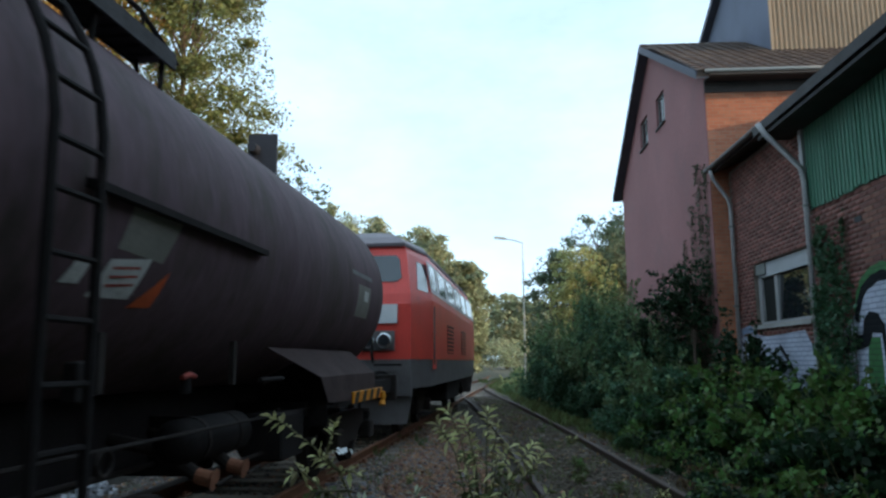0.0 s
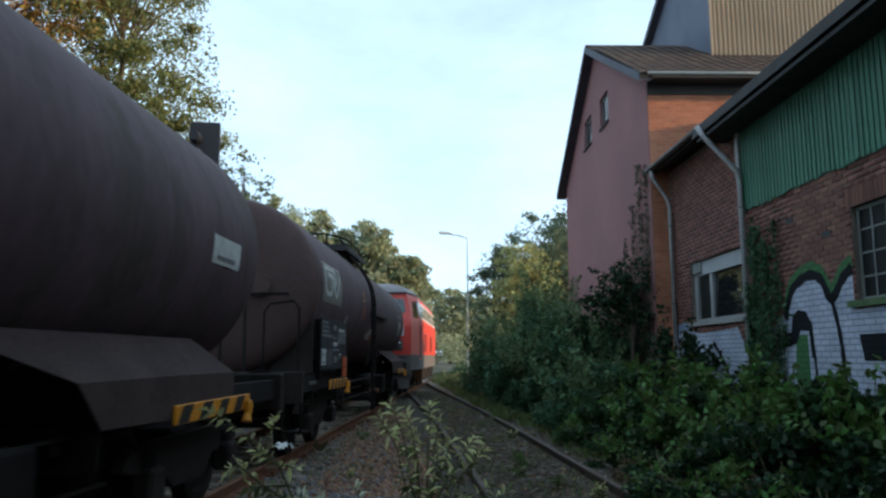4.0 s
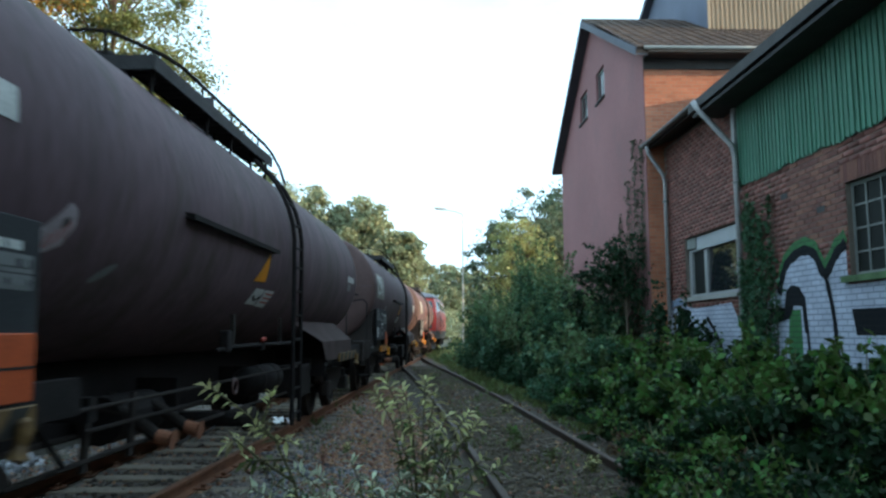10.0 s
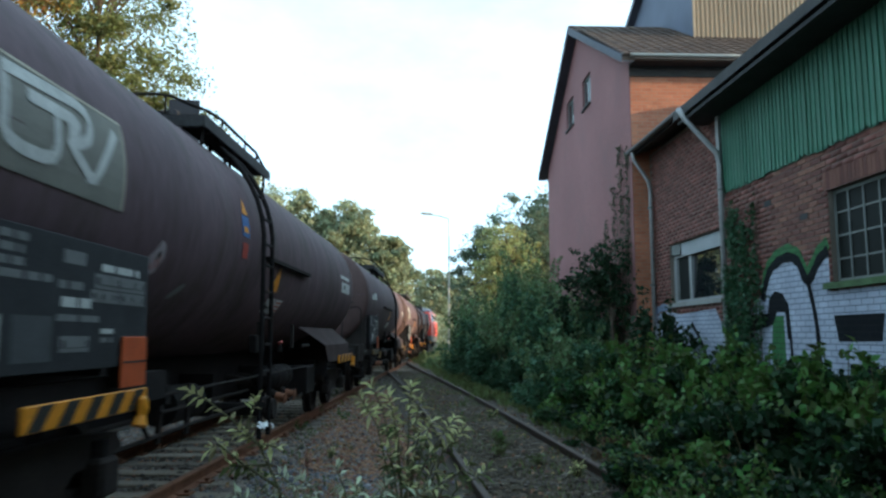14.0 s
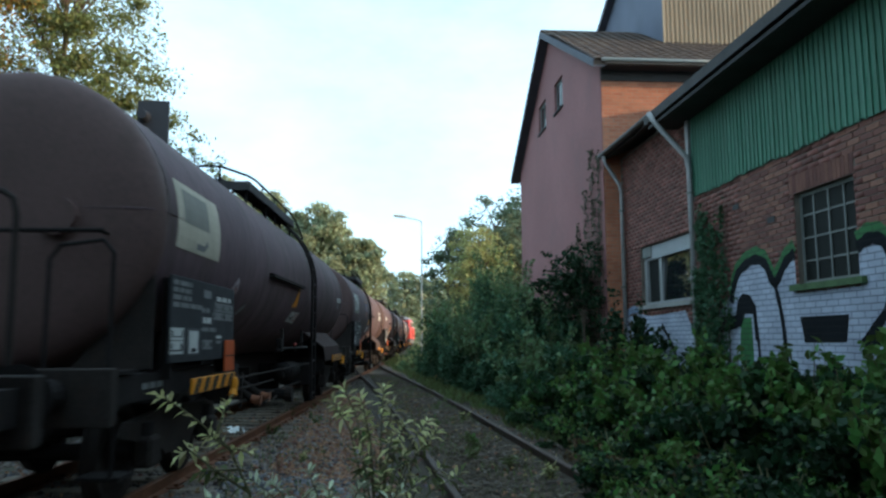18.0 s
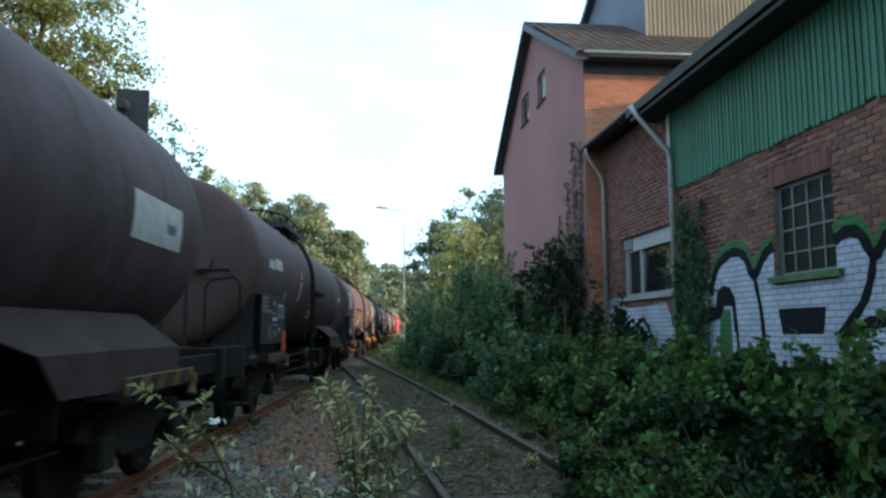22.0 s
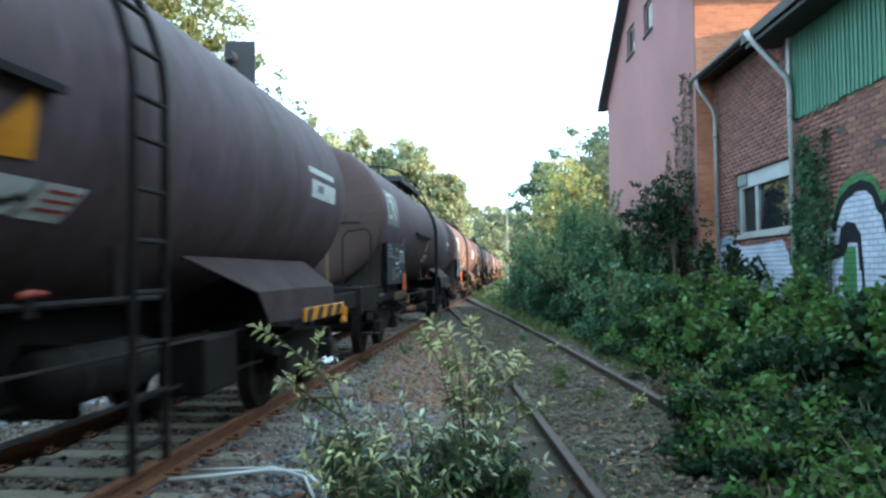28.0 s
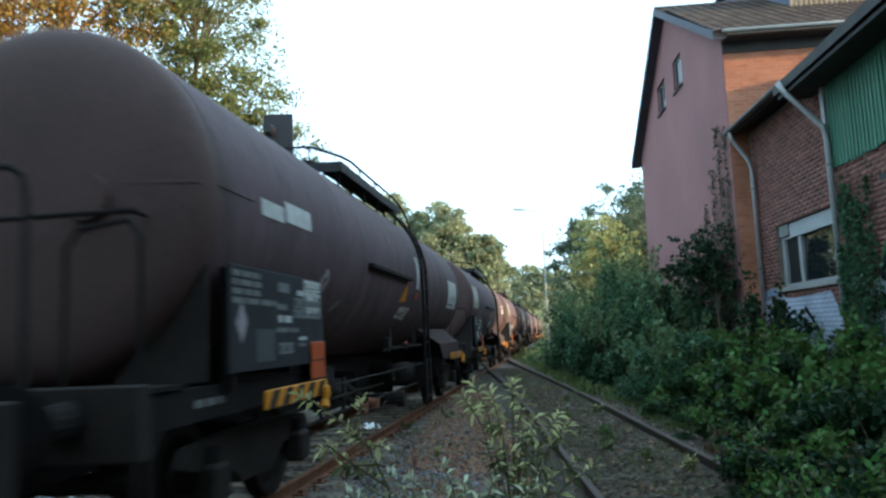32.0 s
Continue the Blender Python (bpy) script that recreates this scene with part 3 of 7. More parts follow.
def scatter(n, seed, x0, x1, y0, y1, keep=1.0, power=1.5):
    rng = np.random.default_rng(seed)
    out = []
    while len(out) < n:
        y = y0 + (y1 - y0) * rng.random() ** power
        x = rng.uniform(x0, x1)
        d1, d2 = abs(x - (X0 + SL * y)), abs(x - siding_x(y))
        if abs(d1 - 0.7535) < 0.09 or abs(d2 - 0.7535) < 0.09:
            continue
        if d2 < 1.3 and rng.random() > keep:
            continue
        if d1 < 1.3 and abs((y / 0.994 + 10.8 + 0.315) % 0.63 - 0.315) < 0.13 and rng.random() < 0.82:
            continue
        out.append((x, y, top_surface(x, y) + rng.uniform(-0.004, 0.022)))
    return np.array(out)


def between(places, low, high):
    """Those of the places that lie low to high metres from the main line's centre."""
    d = np.abs(places[:, 0] - (X0 + SL * places[:, 1] + K2 * places[:, 1] ** 2))
    return places[(d >= low) & (d < high)]


bed_stones = np.concatenate([scatter(19000, 11, -6.2, 3.2, 2.2, 34, 0.10), scatter(6000, 13, -6.2, 3.2, -7.0, 2.2, 0.07, 1.0)])
stones("loose_ballast", between(bed_stones, 0.80, 9), 0.040, M_STONE, "loose grey and brown crushed stone between the tracks")
M_OILSTONE = mat("oily_ballast_stone", (0.105, 0.088, 0.074), 0.85, 0, 0.3, 6, 60, 0.4, 0.005, stain=(0.12, 0.085, 0.06), amount=0.6, spot=0.5, island=0.5)
stones("oily_ballast", between(bed_stones, 0, 0.80), 0.040, M_OILSTONE, "dark oily crushed stone between the main rails")
M_BLUESTONE = mat("blue_grey_stone", (0.135, 0.132, 0.145), 0.85, 0, 0.3, 6, 60, 0.4, 0.005, stain=(0.25, 0.24, 0.25), amount=0.5, island=0.6)
stones("dark_gravel", between(np.concatenate([scatter(1500, 14, -1.3, 0.1, 5.6, 9.4, 0.05, 1.0), scatter(1800, 16, -5.5, 1.2, 2.5, 16, 0.05, 1.2)]), 0.8, 9), 0.040, M_BLUESTONE, "blue-grey and pale crushed stone in the ballast")
M_RUSTSTONE = mat("rusty_brown_stone", (0.25, 0.125, 0.078), 0.9, 0, 0.3, 6, 60, 0.4, 0.005, stain=(0.16, 0.1, 0.08), amount=0.6, island=0.45)
stones("rusty_gravel", np.concatenate([scatter(6500, 12, -0.9, 0.55, 7.5, 22, 1.0, 1.2), scatter(2600, 15, -5.0, 2.6, 2.5, 16, 0.3, 1.2)]), 0.034, M_RUSTSTONE, "rust-brown gravel and dead leaves between the tracks")
M_DIRT = mat("brown_track_dirt", (0.085, 0.062, 0.045), 0.95, 0, 0.4, 6, 60, 0.4, 0.005, stain=(0.05, 0.06, 0.03), amount=0.6, spot=0.5, island=0.5)
dirt = scatter(9000, 17, 1.15, 2.5, 3.0, 34, 1.0, 1.3)
stones("siding_gravel", dirt, 0.034, M_DIRT, "brown dirty gravel in the disused siding")

# ---- buildings beside the siding ----
SITE = pose(5.70, 0, 0, 0, 0, -3.0)      # local y runs along the facade, local x into the building
YB, YA, YH = 12.8, 16.95, 27.6             # ends: clad wing, brick wing, house


def holed_wall(name, parent, y0, y1, z0, z1, thick, holes, material, x=0.0, label=""):
    """A wall in the plane x with openings (y0, y1, z0, z1) going through it."""
    bm = bmesh.new()
    ycuts = sorted({y0, y1, *[h[0] for h in holes], *[h[1] for h in holes]})
    zcuts = sorted({z0, z1, *[h[2] for h in holes], *[h[3] for h in holes]})
    def solid(i, j):
        if not (0 <= i < len(ycuts) - 1 and 0 <= j < len(zcuts) - 1):
            return False
        ym, zm = (ycuts[i] + ycuts[i + 1]) / 2, (zcuts[j] + zcuts[j + 1]) / 2
        return not any(h[0] < ym < h[1] and h[2] < zm < h[3] for h in holes)
    cache = {}
    def v(xx, yy, zz):
        if (xx, yy, zz) not in cache:
            cache[(xx, yy, zz)] = bm.verts.new((xx, yy, zz))
        return cache[(xx, yy, zz)]
    for i in range(len(ycuts) - 1):
        for j in range(len(zcuts) - 1):
            if not solid(i, j):
                continue
            a, b, c, d = ycuts[i], ycuts[i + 1], zcuts[j], zcuts[j + 1]
            for xx in (x, x + thick):
                bm.faces.new((v(xx, a, c), v(xx, b, c), v(xx, b, d), v(xx, a, d)))
            for di, dj, e in ((-1, 0, ((a, c), (a, d))), (1, 0, ((b, c), (b, d))), (0, -1, ((a, c), (b, c))), (0, 1, ((a, d), (b, d)))):
                if not solid(i + di, j + dj):
                    (p, q), (r, s) = e
                    bm.faces.new((v(x, p, q), v(x, r, s), v(x + thick, r, s), v(x + thick, p, q)))
    bmesh.ops.recalc_face_normals(bm, faces=bm.faces[:])
    return part(name, bm, material, parent, label)


low = thing("warehouse_wing", "red brick warehouse wing with green board cladding and graffiti", "building", at=SITE)
BARWIN = (8.17, 9.50, 2.16, 3.42)
WIDEWIN = (13.08, 15.76, 2.14, 3.43)
front_b = holed_wall("wall", low, -34.0, YB, -0.4, 4.04, 0.36, [BARWIN], M_MORTAR, 0.012, "brick wall under the cladding")
holed_wall("wall", low, YB, YA, -0.4, 5.75, 0.36, [WIDEWIN], M_MORTAR, 0.012, "brick wall with a wide window")
part("back_wall", B(7.0, 7.3, -34.0, YA, -0.4, 5.6), M_MORTAR, low)
part("end_wall", B(0.37, 7.0, -34.0, -33.7, -0.4, 5.6), M_MORTAR, low)
part("floor_slab", B(0.37, 7.0, -33.7, YA, 0.9, 1.0), M_CONCRETE, low)
part("upper_wall", B(0.02, 0.2, -34.0, YB, 4.04, 5.95), M_DARKIN, low, "dark boards behind the cladding")
# roofs: one slope up from the eave over the track side, ridge half way back
def lean_roof(y0, y1, xe, ze, xr, zr, xb, zb, t, material, name, label):
    return part(name, PR([(xe, ze), (xr, zr), (xb, zb), (xb, zb - t), (xr, zr - t * 1.15), (xe, ze - t)], "y", y0, y1), material, low, label)


lean_roof(-34.3, 13.5, -0.60, 5.74, 3.6, 7.55, 7.8, 5.6, 0.16, M_DARK_ROOF, "roof", "dark roof with a deep overhanging eave")
lean_roof(13.5, YA, -0.42, 5.82, 3.6, 7.5, 7.8, 5.6, 0.12, M_DARK_ROOF, "roof", "dark lean-to roof")
part("soffit", B(-0.58, 0.06, -34.2, 13.4, 5.46, 5.52), M_DARKIN, low)
part("fascia", B(-0.625, -0.602, -34.3, 13.52, 5.56, 5.735), M_DARK_ROOF, low)


def gutter(y0, y1, x, z, parent, material, r=0.075):
    bm = bmesh.new()
    rows = []
    for y in (y0, y1):
        rows.append([bm.verts.new((x + k * math.cos(a), y, z - k * math.sin(a))) for k, ang in ((r, range(0, 181, 30)), (r - 0.012, range(180, -1, -30))) for a in [radians(q) for q in ang]])
    n = len(rows[0])
    for k in range(n):
        bm.faces.new((rows[0][k], rows[0][(k + 1) % n], rows[1][(k + 1) % n], rows[1][k]))
    bmesh.ops.recalc_face_normals(bm, faces=bm.faces[:])
    return part("gutter", bm, material, parent, "half-round gutter", smooth=True)


gutter(13.4, YA - 0.02, -0.50, 5.80, low, M_OLD_GUTTER)
pipe_a = part("downpipe", T([(-0.50, 16.62, 5.74), (-0.46, 16.62, 5.55), (-0.12, 16.66, 5.05), (-0.085, 16.66, 4.85), (-0.085, 16.66, -0.3)], 0.045, 10), M_ZINC, low, "grey zinc downpipe with a swan neck", smooth=True)
pipe_b = part("downpipe", T([(-0.72, 13.0, 5.66), (-0.62, 12.95, 5.45), (-0.14, 12.72, 4.75), (-0.10, 12.71, 4.5), (-0.10, 12.71, -0.3)], 0.050, 10), M_ZINC, low, "thick grey downpipe with a slanted neck", smooth=True)
part("corner_post", B(-0.09, 0.02, 12.74, 12.86, 4.0, 5.6), M_ZINC, low)
for pipe, y, zs in ((pipe_a, 16.66, (0.8, 2.6, 4.4)), (pipe_b, 12.71, (0.8, 2.5, 4.05))):
    for z in zs:
        part("pipe_clip", T([(-0.09, y, z), (-0.09, y, z + 0.04)], 0.074, 10), M_STEELBAR, pipe)

# green boards, each one its own piece, with a cover strip over each joint
part("cladding_rail", B(-0.005, 0.02, -34.0, YB, 4.5, 4.6), M_DARKIN, low)
bm = bmesh.new()
box(bm, -0.03, -0.008, 0, 0.118, 0, 1)
me_b = bpy.data.meshes.new("board")
bm.to_mesh(me_b)
bm.free()
me_b.materials.append(M_GREEN)
bm = bmesh.new()
box(bm, -0.05, -0.026, 0.0, 0.034, 0, 1)
me_s = bpy.data.meshes.new("cover_strip")
bm.to_mesh(me_s)
bm.free()
me_s.materials.append(M_GREEN)
br = random.Random(9)
yy = 3.2
while yy < YB - 0.1:
    z0 = 4.02 + br.uniform(-0.03, 0.02)
    share("board", me_b, low, pose(br.uniform(-0.004, 0.004), yy, z0) @ Matrix.Diagonal((1, 1, 5.58 - z0, 1)))
    share("cover_strip", me_s, low, pose(0, yy + 0.102, z0 - 0.01 + br.uniform(-0.015, 0.015)) @ Matrix.Diagonal((1, 1, 5.56 - z0, 1)))
    yy += 0.121
part("cladding_panel", B(-0.03, -0.008, -34.0, 3.2, 4.02, 5.58), M_GREEN, low)


# windows
def barred_window(parent, y0, y1, z0, z1, cols=4, rows=4):
    w = part("window", B(0.085, 0.115, y0, y1, z0, z0 + 0.05), M_STEELBAR, parent, "old steel window with many small dusty panes")
    part("window_frame", B(0.085, 0.115, y0, y1, z1 - 0.05, z1), M_STEELBAR, w)
    part("window_frame", B(0.085, 0.115, y0, y0 + 0.05, z0 + 0.05, z1 - 0.05), M_STEELBAR, w)
    part("window_frame", B(0.085, 0.115, y1 - 0.05, y1, z0 + 0.05, z1 - 0.05), M_STEELBAR, w)
    for i in range(1, cols):
        y = y0 + (y1 - y0) * i / cols
        part("glazing_bar", B(0.080, 0.115, y - 0.014, y + 0.014, z0 + 0.05, z1 - 0.05), M_STEELBAR, w)
    for j in range(1, rows):
        z = z0 + (z1 - z0) * j / rows
        part("glazing_bar", B(0.083, 0.110, y0 + 0.05, y1 - 0.05, z - 0.012, z + 0.012), M_STEELBAR, w)
    for i in range(cols):
        for j in range(rows):
            ya, yb = y0 + (y1 - y0) * i / cols, y0 + (y1 - y0) * (i + 1) / cols
            za, zb = z0 + (z1 - z0) * j / rows, z0 + (z1 - z0) * (j + 1) / rows
            part("pane", B(0.096, 0.102, ya + 0.014, yb - 0.014, za + 0.012, zb - 0.012), M_DUSTY_PANE, w)
    return w


barred_window(low, *BARWIN)
part("window_sill", B(-0.07, 0.085, BARWIN[0] - 0.14, BARWIN[1] + 0.12, BARWIN[2] - 0.085, BARWIN[2]), M_SILL, low, "mossy sloping sill")
ww = part("window", B(0.10, 0.17, WIDEWIN[0], WIDEWIN[1], WIDEWIN[2], WIDEWIN[2] + 0.07), M_FRAME, low, "wide window with a half-lowered roller blind")
for y, w_ in ((WIDEWIN[0], 0.08), (14.74, 0.14), (WIDEWIN[1] - 0.16, 0.16)):
    part("window_frame", B(0.09, 0.17, y, y + w_, WIDEWIN[2] + 0.07, 3.12), M_FRAME, ww)
part("window_frame", B(0.10, 0.17, WIDEWIN[0], WIDEWIN[1], 3.12, 3.18), M_FRAME, ww)
part("pane", PR([(0.115, WIDEWIN[2] + 0.07), (0.121, WIDEWIN[2] + 0.07), (0.166, 3.12), (0.160, 3.12)], "y", WIDEWIN[0] + 0.08, 14.74), M_PANE, ww, "pane tilted in at the top, reflecting trees and sky")
part("pane", B(0.15, 0.157, 14.88, WIDEWIN[1] - 0.16, WIDEWIN[2] + 0.07, 3.12), M_DUSTY_PANE, ww, "dark narrow casement pane")
for k in range(6):
    part("blind_slat", PR([(0.062, 3.13 + k * 0.047), (0.09, 3.128 + k * 0.047), (0.094, 3.168 + k * 0.047), (0.074, 3.172 + k * 0.047)], "y", WIDEWIN[0] + 0.02, 15.22), M_BLIND, ww)
part("blind_box", B(0.05, 0.17, 15.24, WIDEWIN[1] - 0.01, 3.19, WIDEWIN[3] - 0.01), M_STEELBAR, ww)
part("window_sill", B(-0.06, 0.10, WIDEWIN[0] - 0.08, WIDEWIN[1] + 0.08, WIDEWIN[2] - 0.08, WIDEWIN[2]), M_CONCRETE, low)
lintel = part("lintel", B(0.004, 0.03, BARWIN[0] - 0.02, BARWIN[1] + 0.10, BARWIN[3], BARWIN[3] + 0.27), M_MORTAR, low, "soldier course over the window")
for i in range(17):
    yb = BARWIN[0] - 0.02 + i * 0.0852
    part("soldier_brick", B(-0.004, 0.012, yb + 0.004, yb + 0.078, BARWIN[3] + 0.006, BARWIN[3] + 0.264), M_BRICK_DARK, lintel)

# the tall house with its gable to the track
HX = -0.42
house = thing("tall_house", "tall gabled house painted pinkish red with a brick side", "house", at=SITE)
ZE, ZA = 7.80, 11.20
ZN = 8.20                                  # the near eave is higher than the far one
HD = 5.2                                   # depth of the house
YM = (YA + YH) / 2
HW = [(20.75, 21.75, 8.32, 9.25), (23.0, 24.1, 8.32, 9.25)]
def gable(x0, x1, holes):
    ycuts = sorted({YA, YH, YM, *[h[0] for h in holes], *[h[1] for h in holes]})
    top = lambda y: (ZN if y < YM else ZE) + (ZA - 0.15 - (ZN if y < YM else ZE)) * (1 - abs(y - YM) / (YH - YM))
    for a, b in zip(ycuts[:-1], ycuts[1:]):
        hs = [h for h in holes if h[0] <= a and b <= h[1]]
        spans = [(-0.5, -0.5, hs[0][2], hs[0][2]), (hs[0][3], hs[0][3], top(a), top(b))] if hs else [(-0.5, -0.5, top(a), top(b))]
        for za, zb, zc, zd in spans:
            part("gable_wall", PR([(a, za), (b, zb), (b, zd), (a, zc)], "x", x0, x1), M_RENDER, house, "pinkish red painted gable wall, paint weathered")


gable(HX, HX + 0.36, HW)
part("side_wall", B(HX + 0.02, HD, YA - 0.012, YA + 0.35, -0.5, ZN), M_FARBRICK_X, house, "red brick side wall")
part("far_wall", B(HX + 0.36, HD, YH - 0.35, YH, -0.5, ZE), M_FARBRICK_X, house)
part("back_wall", B(HD - 0.3, HD, YA + 0.35, YH - 0.35, -0.5, ZE), M_FARBRICK_X, house)
for sgn in (1, -1):
    sl_ = (ZA - (ZE if sgn > 0 else ZN)) / (YH - YM)
    ye = YM + sgn * (YH - YM + 0.45)
    ze = (ZE if sgn > 0 else ZN) - 0.45 * sl_ + 0.12
    part("roof_slope", PR([(YM, ZA), (ye, ze), (ye, ze - 0.13), (YM, ZA - 0.14)], "x", HX - 0.28, HD + 0.3), M_TILE, house, "dark brown tiled roof slope")
    part("bargeboard", PR([(YM, ZA + 0.02), (ye, ze + 0.02), (ye, ze - 0.18), (YM, ZA - 0.2)], "x", HX - 0.31, HX - 0.275), M_TRIM, house, "grey painted bargeboard")
    part("verge_soffit", PR([(YM, ZA - 0.145), (ye, ze - 0.135), (ye, ze - 0.165), (YM, ZA - 0.175)], "x", HX - 0.275, HX), M_TRIM, house)
part("ridge_cap", T([(HX - 0.28, YM, ZA), (HD + 0.3, YM, ZA)], 0.09, 8), M_TILE, house)
# dark strip on the wall: eave boards, with the overhang's shade in the colour
part("eave_shade_strip", B(HX + 0.0, HD, YA - 0.05, YA - 0.014, ZN - 0.5, ZN - 0.2), M_DARK_ROOF, house, "dark strip of eave boards and painted shade under the gutter")
part("soffit", B(HX + 0.0, HD, YA - 0.50, YA - 0.05, ZN - 0.24, ZN - 0.2), M_DARK_ROOF, house)
part("gutter", T([(HX - 0.1, YA - 0.5, ZN - 0.14), (HD, YA - 0.5, ZN - 0.14)], 0.045, 8), M_GUTTER, house, "pale gutter along the eave", smooth=True)
# roof tiles in rows on the slope that faces the clad wing
part("tile_batten", B(HX - 0.2, HD + 0.2, YM - 0.3, YM - 0.25, ZA - 0.3, ZA - 0.25), M_DARKIN, house)
tiles = []
for r in range(17):
    y0 = YA - 0.47 + r * 0.345
    z0 = ZN + 0.125 + (y0 - YA) * sl_
    for c in range(31):
        x0 = HX - 0.27 + c * 0.295
        tiles.append((x0, y0, z0))
bm = bmesh.new()
run = math.hypot(0.37, 0.37 * sl_)
for i in range(4):
    xa, xb = i * 0.0725, (i + 1) * 0.0725
    za, zb = (0.012, 0.03, 0.034, 0.02, 0.006)[i], (0.012, 0.03, 0.034, 0.02, 0.006)[i + 1]
    q = [bm.verts.new(p) for p in ((xa, 0, za + 0.02), (xb, 0, zb + 0.02), (xb, run, zb), (xa, run, za))]
    k = [bm.verts.new(p) for p in ((xa, 0, -0.01), (xb, 0, -0.01))]
    bm.faces.new(q)
    bm.faces.new((k[0], k[1], q[1], q[0]))
TILE = bpy.data.meshes.new("roof_tile")
bm.to_mesh(TILE)
bm.free()
TILE.materials.append(M_TILE)
tilt = math.degrees(math.atan(sl_))
for p in tiles:
    if p[0] < HD and len([1 for o in house.children if o.name.startswith("roof_tile")]) < 300:
        share("roof_tile", TILE, house, pose(*p, tilt))
for y0, y1, z0, z1 in HW:
    w = part("window", B(HX + 0.07, HX + 0.12, y0, y1, z0, z0 + 0.07), M_STEELBAR, house, "small casement window in a dark reveal")
    part("window_frame", B(HX + 0.07, HX + 0.12, y0, y1, z1 - 0.07, z1), M_STEELBAR, w)
    for y in (y0, (y0 + y1) / 2 - 0.04, y1 - 0.07):
        part("window_frame", B(HX + 0.07, HX + 0.12, y, y + 0.07, z0 + 0.07, z1 - 0.07), M_STEELBAR, w)
    part("pane", B(HX + 0.085, HX + 0.09, y0 + 0.07, y1 - 0.07, z0 + 0.07, z1 - 0.07), M_PANE, w)
    part("window_sill", B(HX - 0.05, HX + 0.07, y0 - 0.04, y1 + 0.04, z0 - 0.06, z0), M_DARKIN, w)
    part("reveal", B(HX + 0.13, HX + 0.5, y0 - 0.1, y1 + 0.1, z0 - 0.1, z1 + 0.1), M_DARKIN, w)

# the mill tower behind
tower = thing("mill_tower", "tall mill tower with beige corrugated sheet and grey slate cladding", "building", at=SITE)
TX, TY = 2.3, 19.64
part("slate_wall", PR([(TY, 9.0), (25.4, 9.0), (25.4, 12.45), (21.5, 14.4), (TY, 14.4)], "x", TX, TX + 0.3), M_SLATE, tower, "grey slate-clad wall")
part("lower_wall", B(TX + 0.02, TX + 4, TY + 0.4, 25.38, -0.5, 9.0), M_SLATE, tower)
part("tower_roof_edge", PR([(21.45, 14.55), (25.75, 12.4), (25.75, 12.2), (21.45, 14.3)], "x", TX - 0.25, TX + 4.2), M_TRIM, tower, "blue-grey roof verge")
part("tower_core", B(TX + 0.3, TX + 4, TY + 0.05, 25.3, 9.0, 12.4), M_CORR, tower)
part("corner_trim", B(TX - 0.02, TX + 0.05, TY - 0.075, TY - 0.005, 9.2, 14.4), M_CORR, tower)
bm = bmesh.new()
ring = []
for i in range(0, 121):
    x = TX + 0.03 + i * 0.033
    y = TY - 0.02 - (0.06 if (i // 2) % 2 else 0.0)
    ring.append((bm.verts.new((x, y, 9.0)), bm.verts.new((x, y, 14.4))))
for a, b in zip(ring[:-1], ring[1:]):
    bm.faces.new((a[0], b[0], b[1], a[1]))
part("corrugated_wall", bm, M_CORR, tower, "beige ribbed sheet wall in the sun")

# ---- bricks, graffiti and small things on the facade ----
def brick_box():
    bm = bmesh.new()
    vs = [bm.verts.new(p) for p in ((0, 0, 0), (0, 0.24, 0), (0, 0.24, 0.0715), (0, 0, 0.0715), (0.02, -0.0, -0.0), (0.02, 0.24, -0.0), (0.02, 0.24, 0.0715), (0.02, 0, 0.0715))]
    for v in vs[:4]:
        v.co.y += 0.004 if v.co.y < 0.1 else -0.004
        v.co.z += 0.003 if v.co.z < 0.03 else -0.003
    for q in ((0, 3, 2, 1), (0, 1, 5, 4), (1, 2, 6, 5), (2, 3, 7, 6), (3, 0, 4, 7)):
        bm.faces.new([vs[i] for i in q])
    me = bpy.data.meshes.new("brick")
    bm.to_mesh(me)
    bm.free()
    me.materials.append(M_BRICK)
    return me


BRICK = brick_box()
HALF = [(0, 0.004, 0.003), (0, 0.236, 0.003), (0, 0.236, 0.0685), (0, 0.004, 0.0685), (0.02, 0, 0), (0.02, 0.24, 0), (0.02, 0.24, 0.0715), (0.02, 0, 0.0715)]
brng = random.Random(77)
single, rest = [], []
